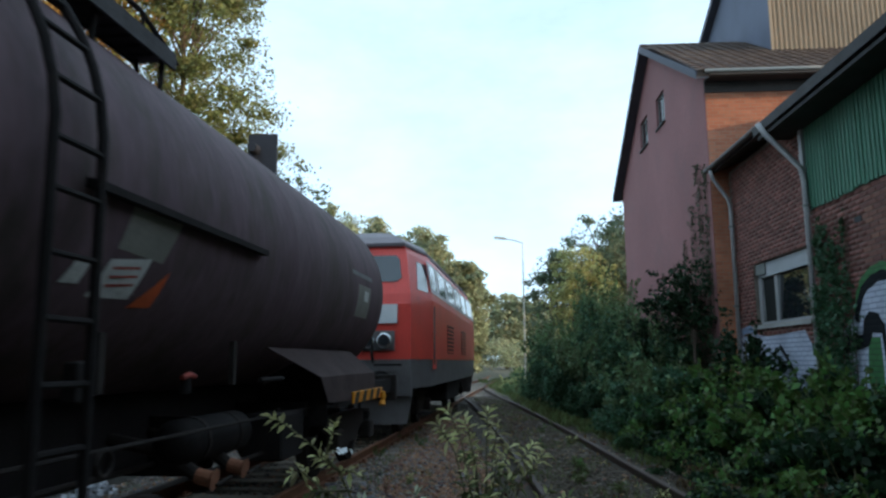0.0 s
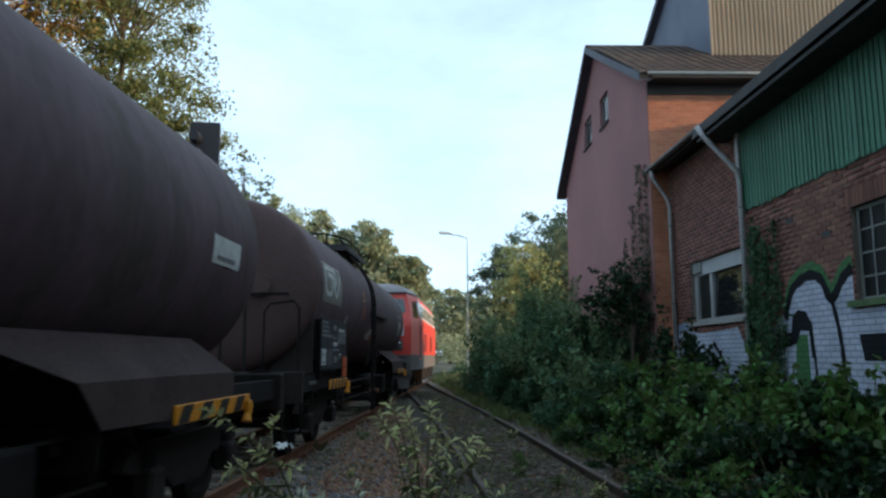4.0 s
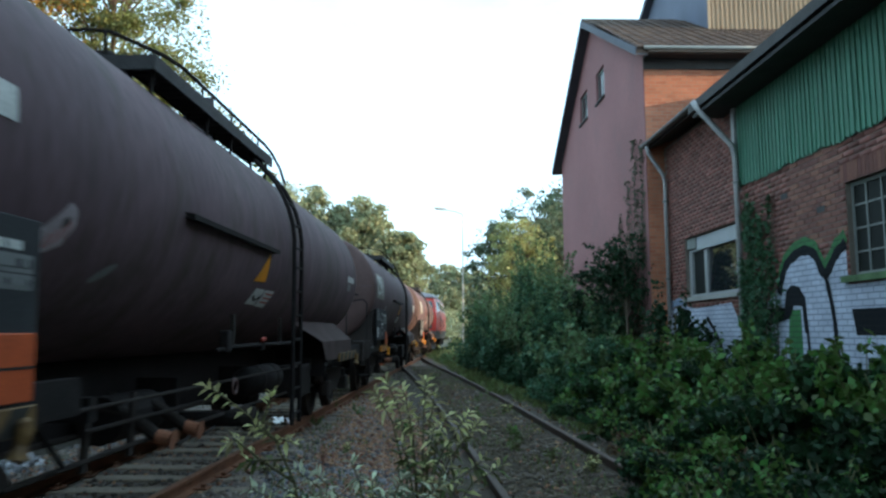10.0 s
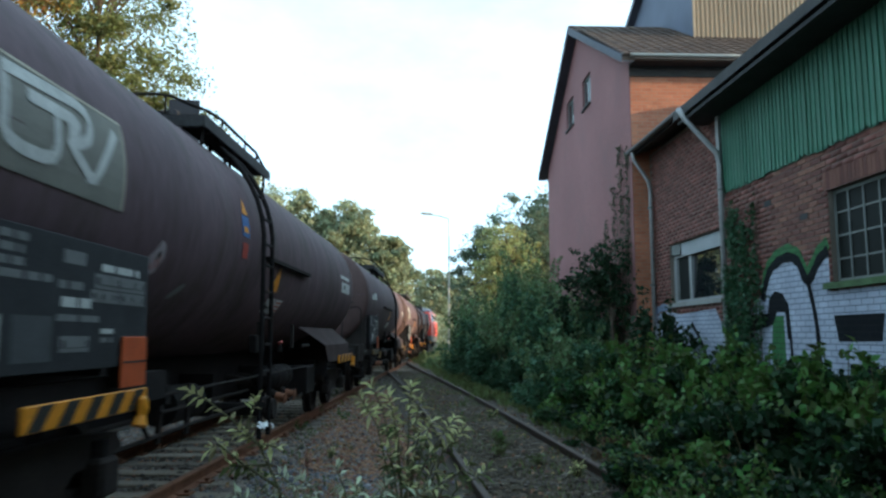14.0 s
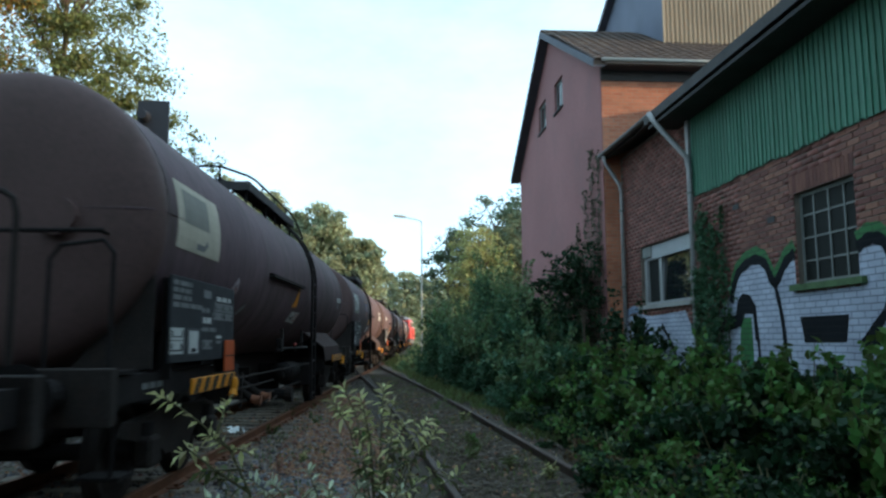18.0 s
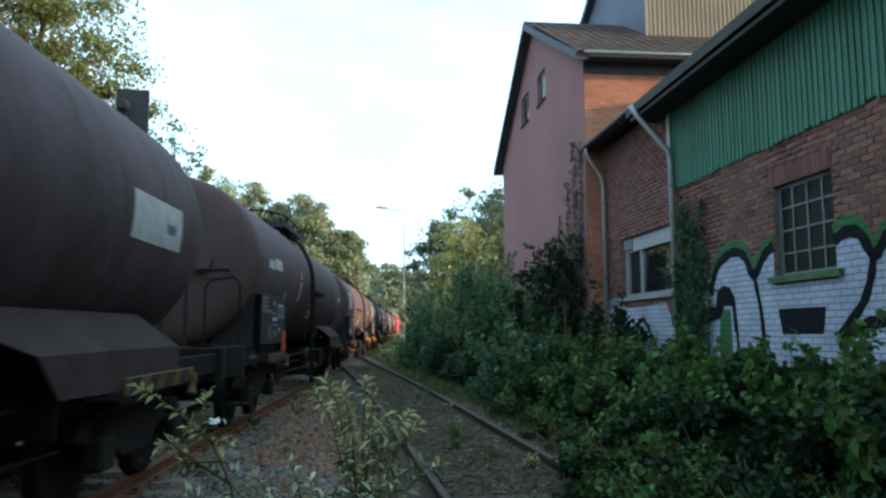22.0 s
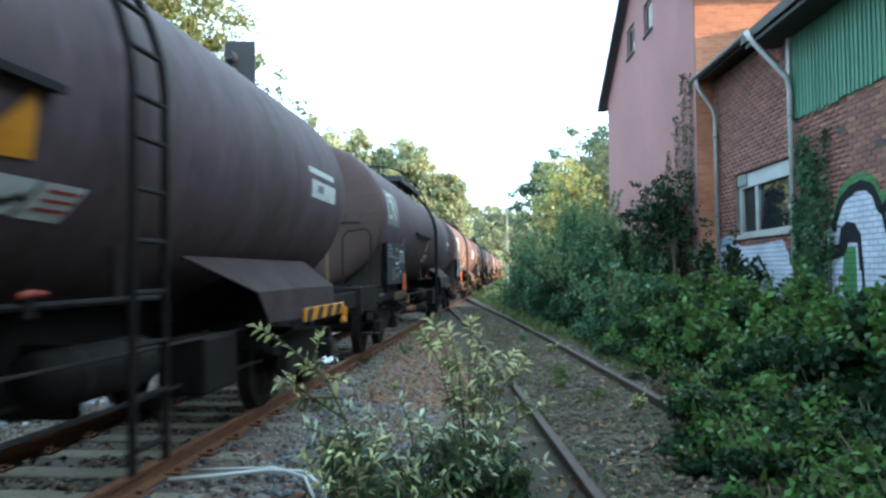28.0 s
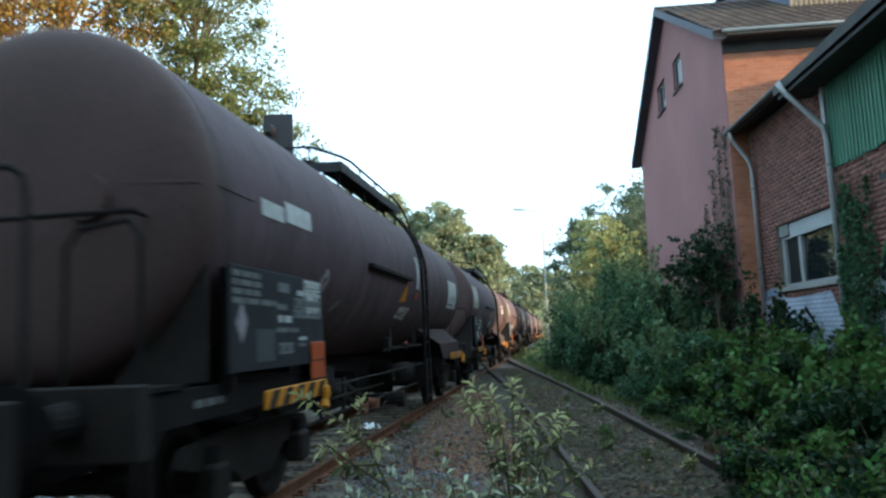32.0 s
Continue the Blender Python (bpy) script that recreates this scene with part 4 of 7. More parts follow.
for row in range(0, 74):
    z = -0.40 + row * 0.08333
    for col in range(0, 52):
        y = 4.0 + col * 0.25 + (0.125 if row % 2 else 0.0)
        y1 = y + 0.24
        if y1 > YA - 0.02 or (y < YB and z > 3.98) or z > 5.68 or (y < YB < y1 and z > 3.9):
            continue
        hit = [h for h in (BARWIN, WIDEWIN) if y1 > h[0] and y < h[1] and z + 0.07 > h[2] and z < h[3]]
        if hit:
            # cut bricks beside an opening
            for ya, yb in ((y, hit[0][0] - 0.003), (hit[0][1] + 0.003, y1)):
                if yb - ya > 0.03 and yb - ya < 0.24:
                    rest.append((brng.uniform(-0.003, 0.003), ya, z, yb - ya))
            continue
        if y1 > BARWIN[0] - 0.02 and y < BARWIN[1] + 0.1 and BARWIN[3] - 0.06 < z < BARWIN[3] + 0.26:
            for ya, yb in ((y, BARWIN[0] - 0.024), (BARWIN[1] + 0.104, y1)):
                if 0.03 < yb - ya < 0.24:
                    rest.append((brng.uniform(-0.003, 0.003), ya, z, yb - ya))
            continue
        place = (brng.uniform(-0.003, 0.003), y, z, 0.24)
        (single if 6.0 < y < 8.3 and 2.45 < z < 4.0 or 9.45 < y < 10.9 and 2.62 < z < 4.0 else rest).append(place)
single_cut = single[:300]
rest += single[300:]
for p in single_cut:
    share("brick", BRICK, front_b, pose(*p[:3]))
rest = np.array(rest)
vv = np.repeat(np.array(HALF)[None], len(rest), 0)
vv[..., 1] *= rest[:, None, 3] / 0.24
vv = (vv + rest[:, None, :3]).reshape(-1, 3)
ff = (np.array([(0, 3, 2, 1), (0, 1, 5, 4), (1, 2, 6, 5), (2, 3, 7, 6), (3, 0, 4, 7)])[None] + (np.arange(len(rest)) * 8)[:, None, None]).reshape(-1, 4)
tagged(raw("brickwork", vv, ff, M_BRICK, low), "weathered red-brown bricks in stretcher bond", kind="stuff")


mural = thing("graffiti", "graffiti in pale paint with black outlines and green edges", "graffiti", at=SITE)


def paint(outline, material, layer, name="paint_field"):
    return part(name, PR(outline, "x", -0.004 - layer * 0.0025, -0.002 - layer * 0.0025), material, mural)


def brush(pts, width, material, layer, name="paint_stroke"):
    """A sprayed line on the wall along (y, z) points, rounded by extra points."""
    pts = [Vector(p) for p in pts]
    fine = []
    for i in range(len(pts) - 1):
        p0, p1, p2, p3 = pts[max(i - 1, 0)], pts[i], pts[i + 1], pts[min(i + 2, len(pts) - 1)]
        for k in range(5):
            t = k / 5
            fine.append(0.5 * ((2 * p1) + (p2 - p0) * t + (2 * p0 - 5 * p1 + 4 * p2 - p3) * t * t + (3 * p1 - p0 - 3 * p2 + p3) * t ** 3))
    fine.append(pts[-1])
    bm = bmesh.new()
    x = -0.004 - layer * 0.0025
    lr = []
    for i, p in enumerate(fine):
        d = (fine[min(i + 1, len(fine) - 1)] - fine[max(i - 1, 0)]).normalized()
        nrm = Vector((-d.y, d.x)) * width * 0.5 * (1 + 0.12 * math.sin(i * 1.7))
        lr.append((bm.verts.new((x, p.x + nrm.x, p.y + nrm.y)), bm.verts.new((x, p.x - nrm.x, p.y - nrm.y))))
    for a, b in zip(lr[:-1], lr[1:]):
        bm.faces.new((a[0], a[1], b[1], b[0]))
    return part(name, bm, material, mural)


paint([(12.05, 0.3), (12.0, 1.85), (11.4, 2.2), (11.22, 2.5), (10.7, 2.62), (10.4, 2.57), (10.12, 2.22), (9.78, 2.5), (9.56, 2.58), (9.56, 2.05), (8.16, 2.05), (8.16, 2.48), (7.75, 2.53), (7.48, 2.22), (7.2, 2.45), (6.7, 2.5), (6.2, 2.1), (6.0, 0.3)], M_SPRAY_WHITE, 0)
for pts in ([(11.5, 2.1), (11.36, 2.4), (11.15, 2.6), (10.7, 2.72), (10.36, 2.62), (10.12, 2.32), (9.8, 2.58), (9.55, 2.7)], [(8.18, 2.6), (7.95, 2.68), (7.7, 2.62), (7.48, 2.36), (7.2, 2.58), (6.8, 2.62), (6.4, 2.4), (6.1, 2.0)]):
    brush([(y, z + 0.02) for y, z in pts], 0.17, M_SPRAY_GREEN, 1, "green_edge")
    brush([(y, z - 0.09) for y, z in pts], 0.15, M_SPRAY_BLACK, 2, "black_outline")
brush([(10.14, 2.3), (10.02, 1.95), (9.94, 1.6), (9.9, 1.1), (9.9, 0.45)], 0.10, M_SPRAY_BLACK, 2, "black_outline")
paint([(12.08, 1.80), (11.35, 1.80), (11.28, 2.04), (11.1, 2.14), (10.86, 2.1), (10.74, 1.95), (10.70, 1.4), (10.76, 1.4), (10.80, 1.8), (11.05, 1.82), (11.2, 1.62), (12.0, 1.5)], M_SPRAY_BLACK, 3, "black_field")
brush([(10.74, 1.95), (10.68, 1.4), (10.66, 0.95), (10.72, 0.4)], 0.07, M_SPRAY_BLACK, 2, "black_outline")
brush([(12.0, 1.6), (11.75, 1.2), (11.5, 0.7)], 0.08, M_SPRAY_BLACK, 2, "black_outline")
paint([(11.2, 1.75), (10.86, 1.75), (10.84, 1.0), (11.1, 0.8), (11.3, 1.1)], M_SPRAY_GREEN, 1, "green_field")
paint([(9.50, 1.72), (8.42, 1.72), (8.5, 1.38), (9.42, 1.37)], M_SPRAY_BLACK, 2, "black_field")
paint([(9.2, 1.08), (8.6, 1.08), (8.6, 0.9), (9.2, 0.9)], M_SPRAY_BLACK, 2, "black_field")
brush([(7.5, 2.3), (7.55, 2.05), (7.74, 1.72), (8.18, 1.36)], 0.13, M_SPRAY_BLACK, 2, "black_outline")
brush([(8.1, 1.34), (7.6, 1.5), (7.1, 1.56), (6.5, 1.7)], 0.16, M_SPRAY_BLACK, 2, "black_outline")
brush([(6.9, 2.3), (6.95, 1.9), (7.0, 1.2)], 0.1, M_SPRAY_BLACK, 2, "black_outline")
paint([(YA - 0.05, 0.0), (YA - 0.05, 1.92), (15.9, 1.98), (15.2, 1.9), (13.4, 1.96), (13.0, 1.5), (12.95, 0.0)], M_SPRAY_WHITE, 0)
brush([(16.8, 2.02), (16.2, 2.08), (15.75, 2.0)], 0.16, M_SPRAY_BLUE, 1, "blue_stroke")
brush([(16.7, 1.78), (16.2, 1.72), (15.8, 1.75)], 0.09, M_SPRAY_BLACK, 1, "black_outline")
brush([(16.1, 1.5), (15.7, 1.1), (15.2, 1.3)], 0.10, M_SPRAY_BLACK, 1, "black_outline")
brush([(14.6, 1.7), (14.1, 1.3), (13.7, 0.8)], 0.10, M_SPRAY_BLACK, 1, "black_outline")

# vents: dark plates on the wall face paint the shade inside open holes
for y, z in ((11.08, 3.50), (10.02, 3.12)):
    part("vent_dark_plate", B(-0.006, 0.012, y, y + 0.22, z, z + 0.09), M_DARKIN, low)


def ivy(name, spots, size, label, seed, leaf):
    """Small leaf tufts hugging a wall: spots (x, y, z0, z1, half width, tufts)."""
    rng = np.random.default_rng(seed)
    pts = []
    b = thing(name, label, "climber", at=SITE)
    bm = bmesh.new()
    for x, y, z0, z1, hw, m in spots:
        z = z0 + (z1 - z0) * rng.random(m) ** 1.15
        taper = 1 - 0.65 * (z - z0) / (z1 - z0)
        cy = y + rng.normal(0, 0.5, m) * hw * taper
        for zz, yy_, tp in zip(z, cy, taper):
            k = int(rng.integers(3, 9))
            pts.append(np.stack([x - 0.02 - np.abs(rng.normal(0, 0.05, k)) * tp, yy_ + rng.normal(0, 0.06, k), zz + rng.normal(0, 0.07, k)], 1))
        for q in range(3):
            o = (q - 1) * hw * 0.5
            tube(bm, [(x - 0.015, y + o * 0.4, z0), (x - 0.02, y + o + 0.06, (z0 + z1) / 2), (x - 0.015, y + o * 0.5 - 0.05, z1 - 0.1 - 0.3 * q)], [0.014, 0.009, 0.004], 5)
    tagged(part("stem", bm, M_BARK, b), kind="stuff")
    v, f = leaves(np.concatenate(pts), size, rng, 0.75, droop=0.9, up=0.1)
    raw("foliage", v, f, leaf, b)


ivy("climbing_ivy", [(HX, 17.30, -0.3, 6.0, 0.45, 130), (HX, 17.80, -0.3, 6.25, 0.55, 170), (HX, 18.5, -0.3, 5.3, 0.7, 150), (HX, 19.3, -0.3, 4.5, 0.6, 160), (HX, 20.5, -0.3, 3.7, 0.8, 160)], 0.062, "thin dark ivy climbing the house corner", 61, L_IVY)
ivy("climbing_ivy", [(-0.06, 12.35, -0.2, 3.7, 0.4, 230), (-0.06, 11.95, -0.2, 3.3, 0.4, 200), (-0.03, 11.6, -0.2, 3.75, 0.25, 70), (-0.08, 12.6, -0.2, 2.6, 0.35, 160)], 0.085, "dark ivy round the downpipe", 62, L_SHRUB)

# ---- things beside the track ----
def signal_post():
    s = thing("railway_signal", "black light-signal screen on a mast behind the train", "signal", at=pose(-4.55, 18, ground_height(-4.55, 18)))
    z = -ground_height(-4.55, 18)
    part("mast", T([(0, 0.2, -0.2), (0, 0.2, z + 7.1)], 0.08, 10), M_LAMPPOST, s)
    part("screen", PR([(-0.36, z + 6.1), (0.36, z + 6.1), (0.36, z + 7.13), (-0.36, z + 7.13)], "y", 0.0, 0.08), M_SIGNAL, s, "black screen with a pale worn back")
    part("lamp_housing", T([(-0.18, -0.02, z + 6.72), (-0.18, -0.34, z + 6.70)], [0.14, 0.11], 14), M_SIGNAL, s)
    part("lamp_housing", T([(-0.16, -0.02, z + 6.36), (-0.16, -0.3, z + 6.34)], [0.12, 0.1], 14), M_SIGNAL, s)
    part("foot", B(-0.3, 0.3, -0.1, 0.5, -0.3, 0.1, 0.02), M_CONCRETE, s)


signal_post()


def street_lamp():
    x, y = 5.02, 48.0
    s = thing("street_lamp", "tall thin street lamp with one long arm", "street lamp", at=pose(x, y, ground_height(x, y)))
    part("post", T([(0, 0, -0.3), (0, 0, 4.5), (0, 0, 9.2)], [0.06, 0.05, 0.035], 10), M_LAMPPOST, s)
    part("arm", T([(0, 0, 9.2), (-0.5, 0, 9.38), (-1.15, 0, 9.48)], 0.035, 8), M_LAMPPOST, s)
    part("lamp_head", PR([(-1.85, 9.54), (-1.85, 9.62), (-1.3, 9.60), (-1.05, 9.53), (-1.1, 9.46), (-1.6, 9.48)], "y", -0.13, 0.13), M_LAMPPOST, s)


street_lamp()


def litter(x, y, z, size, seed, name="paper_scrap"):
    rng = np.random.default_rng(seed)
    bm = bmesh.new()
    g = [[bm.verts.new((size * (i / 4 - 0.5), size * 0.7 * (j / 4 - 0.5), 0.02 + abs(rng.normal(0, 0.02)))) for j in range(5)] for i in range(5)]
    for i in range(4):
        for j in range(4):
            bm.faces.new((g[i][j], g[i + 1][j], g[i + 1][j + 1], g[i][j + 1]))
    ob = part(name, bm, M_PAPER)
    ob.matrix_basis = pose(x, y, z, 0, 0, rng.uniform(0, 180))
    tagged(ob, "crumpled scrap of white paper on the ballast", "litter")


litter(2.08, 12.9, -0.165, 0.10, 1)
litter(2.3, 8.6, -0.165, 0.06, 2)
litter(1.5, 6.6, -0.165, 0.05, 3)
bm = bmesh.new()
tube(bm, [(-2.0, 5.72, -0.10), (-1.62, 5.80, -0.09), (-1.3, 5.93, -0.09), (-1.0, 5.90, -0.10), (-0.8, 5.55, -0.14), (-0.7, 5.2, -0.22)], 0.017, 8)
tagged(part("cable", bm, M_CABLE, smooth=True), "pale loose cable lying on the ballast", "cable", group="cables")
bm = bmesh.new()
tube(bm, [(-1.95, 6.08, -0.12), (-1.6, 6.02, -0.10), (-1.26, 6.0, -0.09), (-0.98, 5.78, -0.11), (-0.86, 5.45, -0.17)], 0.013, 8)
tagged(part("cable", bm, M_CABLE, smooth=True), "pale loose cable lying on the ballast", "cable", group="cables")

# concrete edge and rubble beyond the main track
edge = thing("concrete_kerb", "low grey concrete kerb slabs beyond the main track", "kerb")
for i in range(9):
    x, y, h = on_line(2.0 + i * 1.5, -2.65)
    sl = part("kerb_slab", B(-0.3, 0.3, -0.73, 0.73, -0.35, -0.02, 0.025), M_CONCRETE, edge)
    sl.matrix_basis = pose(x, y, 0, 0, 0, -h + (0.8 if i % 2 else -0.6))
hp = []
hr = np.random.default_rng(5)
for cx, cy, r, hh in ((-5.6, 9.5, 1.5, 0.55), (-6.2, 12.5, 1.6, 0.6), (-5.2, 15.5, 1.2, 0.45)):
    for _ in range(1500):
        a, q = hr.uniform(0, 6.28), math.sqrt(hr.random())
        hp.append((cx + r * q * math.cos(a), cy + r * q * math.sin(a), ground_height(cx, cy) + hh * (1 - q * q) + hr.uniform(-0.03, 0.05)))
M_RUBBLE = mat("pale_rubble", (0.36, 0.36, 0.38), 0.9, 0, 0.3, 5, 50, 0.4, 0.006, island=0.4)
stones("rubble_heap", np.array(hp), 0.075, M_RUBBLE, "heap of pale grey rubble beyond the track")

# ---- the train ----
ZC, RT = 2.49, 1.31                       # tank axis height and radius
U_NEAR, U_FAR = -3.1, 12.4                # headstocks of a wagon
PITCH = 16.70
AXLES = (-1.85, -0.05, 9.35, 11.15)


def skin(u, a, r=RT):
    """A point of the tank's skin: u along it, a degrees up from level on the near side."""
    return (r * math.cos(radians(a)), u, ZC + r * math.sin(radians(a)))


def patch(name, parent, outline, material, lift=0.006, label=""):
    """A flat mark that follows the tank's skin: outline of (u, degrees)."""
    bm = bmesh.new()
    angs = [p[1] for p in outline]
    bm.faces.new([bm.verts.new((u, a, 0)) for u, a in outline])
    a = math.ceil(min(angs) / 4) * 4
    while a < max(angs):
        geom = bm.verts[:] + bm.edges[:] + bm.faces[:]
        bmesh.ops.bisect_plane(bm, geom=geom, plane_co=(0, a, 0), plane_no=(0, 1, 0))
        a += 4
    for v in bm.verts:
        v.co = skin(v.co.x, v.co.y, RT + lift)
    bmesh.ops.recalc_face_normals(bm, faces=bm.faces[:])
    if bm.faces and sum(f.normal.x for f in bm.faces) < 0:
        bmesh.ops.reverse_faces(bm, faces=bm.faces[:])
    return part(name, bm, material, parent, label)


def rect(u0, u1, a0, a1):
    return [(u0, a0), (u1, a0), (u1, a1), (u0, a1)]


def stroke(name, parent, pts, width, material, lift=0.012, label=""):
    """A painted stroke along (u, degrees) points; width in metres."""
    k = math.degrees(1 / RT)
    bm = bmesh.new()
    dense = []
    for (u0, a0), (u1, a1) in zip(pts[:-1], pts[1:]):
        m = max(2, int(abs(a1 - a0) / 3) + 1)
        dense += [(u0 + (u1 - u0) * i / m, a0 + (a1 - a0) * i / m) for i in range(m)]
    dense.append(pts[-1])
    left, right = [], []
    for i, (u, a) in enumerate(dense):
        p, q = dense[max(i - 1, 0)], dense[min(i + 1, len(dense) - 1)]
        du, da = q[0] - p[0], (q[1] - p[1]) / k
        h = math.hypot(du, da) or 1
        nu, na = -da / h * width / 2, du / h * width / 2 * k
        left.append(bm.verts.new(skin(u + nu, a + na, RT + lift)))
        right.append(bm.verts.new(skin(u - nu, a - na, RT + lift)))
    for i in range(len(dense) - 1):
        bm.faces.new((left[i], right[i], right[i + 1], left[i + 1]))
    return part(name, bm, material, parent, label)


def wheel_mesh():
    bm = bmesh.new()
    lathe(bm, [(-0.07, 0.0), (-0.07, 0.10), (-0.03, 0.12), (-0.02, 0.33), (-0.06, 0.36), (-0.06, 0.485), (-0.03, 0.485), (-0.025, 0.46), (0.07, 0.452), (0.07, 0.36), (0.01, 0.33), (0.0, 0.12), (0.07, 0.10), (0.07, 0.0)], 0, 0, 28)
    for v in bm.verts:
        v.co = (v.co.y, v.co.x, v.co.z)
    bmesh.ops.recalc_face_normals(bm, faces=bm.faces[:])
    me = bpy.data.meshes.new("wheel")
    bm.to_mesh(me)
    bm.free()
    me.materials.append(M_IRON_PALE)
    return me


WHEEL = wheel_mesh()
WHEELSETS = []                             # (wheelset, radius, place on its vehicle)


def wheelset(parent, u, radius=0.46):
    ax = part("wheelset", T([(-1.02, 0, 0), (1.02, 0, 0)], 0.08, 10), M_IRON, parent)
    ax.matrix_basis = pose(0, u, radius)
    k = radius / 0.46
    for sx in (-1, 1):
        share("wheel", WHEEL, ax, pose(sx * 0.75, 0, 0, 0, 0, 0 if sx > 0 else 180) @ Matrix.Diagonal((k, k, k, 1)))
    return ax


def bogie(parent, u):
    """A two-axle bogie: side frames with boxes and springs."""
    frame_ = part("bogie_bolster", B(-0.95, 0.95, u - 0.2, u + 0.2, 0.5, 0.82, 0.03), M_IRON, parent)
    for sx in (-1, 1):
        x = sx * 1.0
        side = part("bogie_side_frame", PR([(u - 1.3, 0.62), (u - 1.2, 0.74), (u - 0.6, 0.78), (u + 0.6, 0.78), (u + 1.2, 0.74), (u + 1.3, 0.62), (u + 1.05, 0.56), (u + 0.6, 0.54), (u + 0.35, 0.36), (u - 0.35, 0.36), (u - 0.6, 0.54), (u - 1.05, 0.56)], "x", x - 0.05, x + 0.05), M_IRON_PALE, frame_)
        for ua in (u - 0.9, u + 0.9):
            part("axle_box", B(x - 0.02 if sx > 0 else x - 0.16, x + 0.16 if sx > 0 else x + 0.02, ua - 0.14, ua + 0.14, 0.33, 0.60, 0.03), M_IRON_PALE, frame_)
            part("spring", T([(x + sx * 0.02, ua, 0.58), (x + sx * 0.02, ua, 0.72)], 0.10, 10), M_IRON, frame_)
            part("brake_shoe", PR([(ua + 0.47, 0.3), (ua + 0.55, 0.3), (ua + 0.54, 0.62), (ua + 0.44, 0.62)], "x", sx * 0.69 - 0.04, sx * 0.69 + 0.04), M_IRON, frame_)


def tank_wagon(style):
    """A four-axle tank wagon; style picks its markings."""
    A_ = lambda z: math.degrees(math.asin((z - ZC) / RT))
    rng = random.Random(100 + style)
    late = style not in (1, 4, 6, 7)       # two builds: ladder behind or before the side ledge
    ul = 5.36 if late else (2.85 if style == 1 else 2.95)
    ledge = (2.06, 4.8) if late else (3.3, 5.85) if style == 1 else (3.5, 6.0)
    wk = (2.22, 6.02) if late else (2.26, 4.92 if style == 1 else 5.05)
    w = thing("tank_wagon", "sooty brown four-axle railway tank wagon", "tank wagon", group="wagons of the train")
    bm = bmesh.new()
    # nearly flat dished ends with a tight knuckle
    prof = [(-2.50, 0.0)]
    for d in (2, 8, 18, 30, 42, 54, 64, 73, 82, 90):
        prof.append((-2.23 - 0.27 * math.cos(radians(d)) ** 0.62, RT * math.sin(radians(d)) ** 0.42))
    prof.append((-2.2, RT))
    for u in (1.9, 6.9):
        prof += [(u - 0.4, RT), (u - 0.012, RT), (u, RT + 0.0012), (u + 0.012, RT), (u + 0.4, RT)]
    prof.append((11.15, RT))
    for d in (90, 82, 73, 64, 54, 42, 30, 18, 8, 2):
        prof.append((11.19 + 0.26 * math.cos(radians(d)) ** 0.62, RT * math.sin(radians(d)) ** 0.42))
    prof.append((11.45, 0.0))
    cut = prof.index((-2.2, RT))
    lathe(bm, prof[cut:], 0, ZC, 56)
    part("tank", bm, M_TANK, w, "sooty dark brown tank barrel", smooth=True)
    bm = bmesh.new()
    lathe(bm, prof[:cut] + [(-2.21, RT - 0.006), (-2.19, RT - 0.006)], 0, ZC, 56)
    part("tank_end", bm, M_TANK_RUST, w, "rusty brown domed tank end", smooth=True)
    part("end_flange", T([(0.5, -2.44, ZC - 0.02), (0.5, -2.57, ZC - 0.02)], [0.17, 0.16], 16), M_TANK_RUST, w, "round flanged cover on the tank end")
    part("end_seam", T([(RT + 0.001, -2.24, ZC + 0.06), (RT + 0.001, -1.62, ZC + 0.06)], 0.005, 6), M_TANK, w)
    part("end_seam", T([(-1.0, -2.475, ZC + 0.06), (0.8, -2.488, ZC + 0.06), (1.1, -2.46, ZC + 0.06), (1.24, -2.40, ZC + 0.06), (1.302, -2.27, ZC + 0.06)], 0.009, 6), M_TANK, w)
    # underframe
    for sx in (-1, 1):
        part("solebar", B(sx * 1.18 - 0.05, sx * 1.18 + 0.05, U_NEAR, 0.7, 0.95, 1.17), M_IRON, w)
        part("solebar", B(sx * 1.18 - 0.05, sx * 1.18 + 0.05, 8.6, U_FAR, 0.95, 1.17), M_IRON, w)
        part("ledge", PR([(sx * (RT - 0.05), 2.41), (sx * (RT + 0.07), 2.39), (sx * (RT + 0.07), 2.345), (sx * (RT - 0.05), 2.355)], "y", *ledge), M_IRON, w)
    part("centre_sill", B(-0.3, 0.3, U_NEAR, U_FAR, 0.6, 1.2), M_IRON, w)
    for u in (U_NEAR, U_FAR):
        out = -1 if u < 0 else 1
        part("headstock", B(-1.3, 1.3, min(u, u + out * 0.14), max(u, u + out * 0.14), 0.82, 1.24, 0.01), M_IRON_PALE, w)
        for sx in (-1, 1):
            bf = part("buffer", T([(sx * 0.875, u + out * 0.14, 1.05), (sx * 0.875, u + out * 0.42, 1.05)], [0.12, 0.1], 14), M_IRON, w)
            part("buffer_head", T([(sx * 0.875, u + out * 0.42, 1.05), (sx * 0.875, u + out * 0.60, 1.05), (sx * 0.875, u + out * 0.63, 1.05)], [0.09, 0.09, 0.24], 18), M_IRON, bf)
        part("draw_hook", PR([(u + out * 0.14, 0.98), (u + out * 0.62, 0.96), (u + out * 0.66, 1.08), (u + out * 0.5, 1.12), (u + out * 0.14, 1.1)], "x", -0.05, 0.05), M_IRON, w)
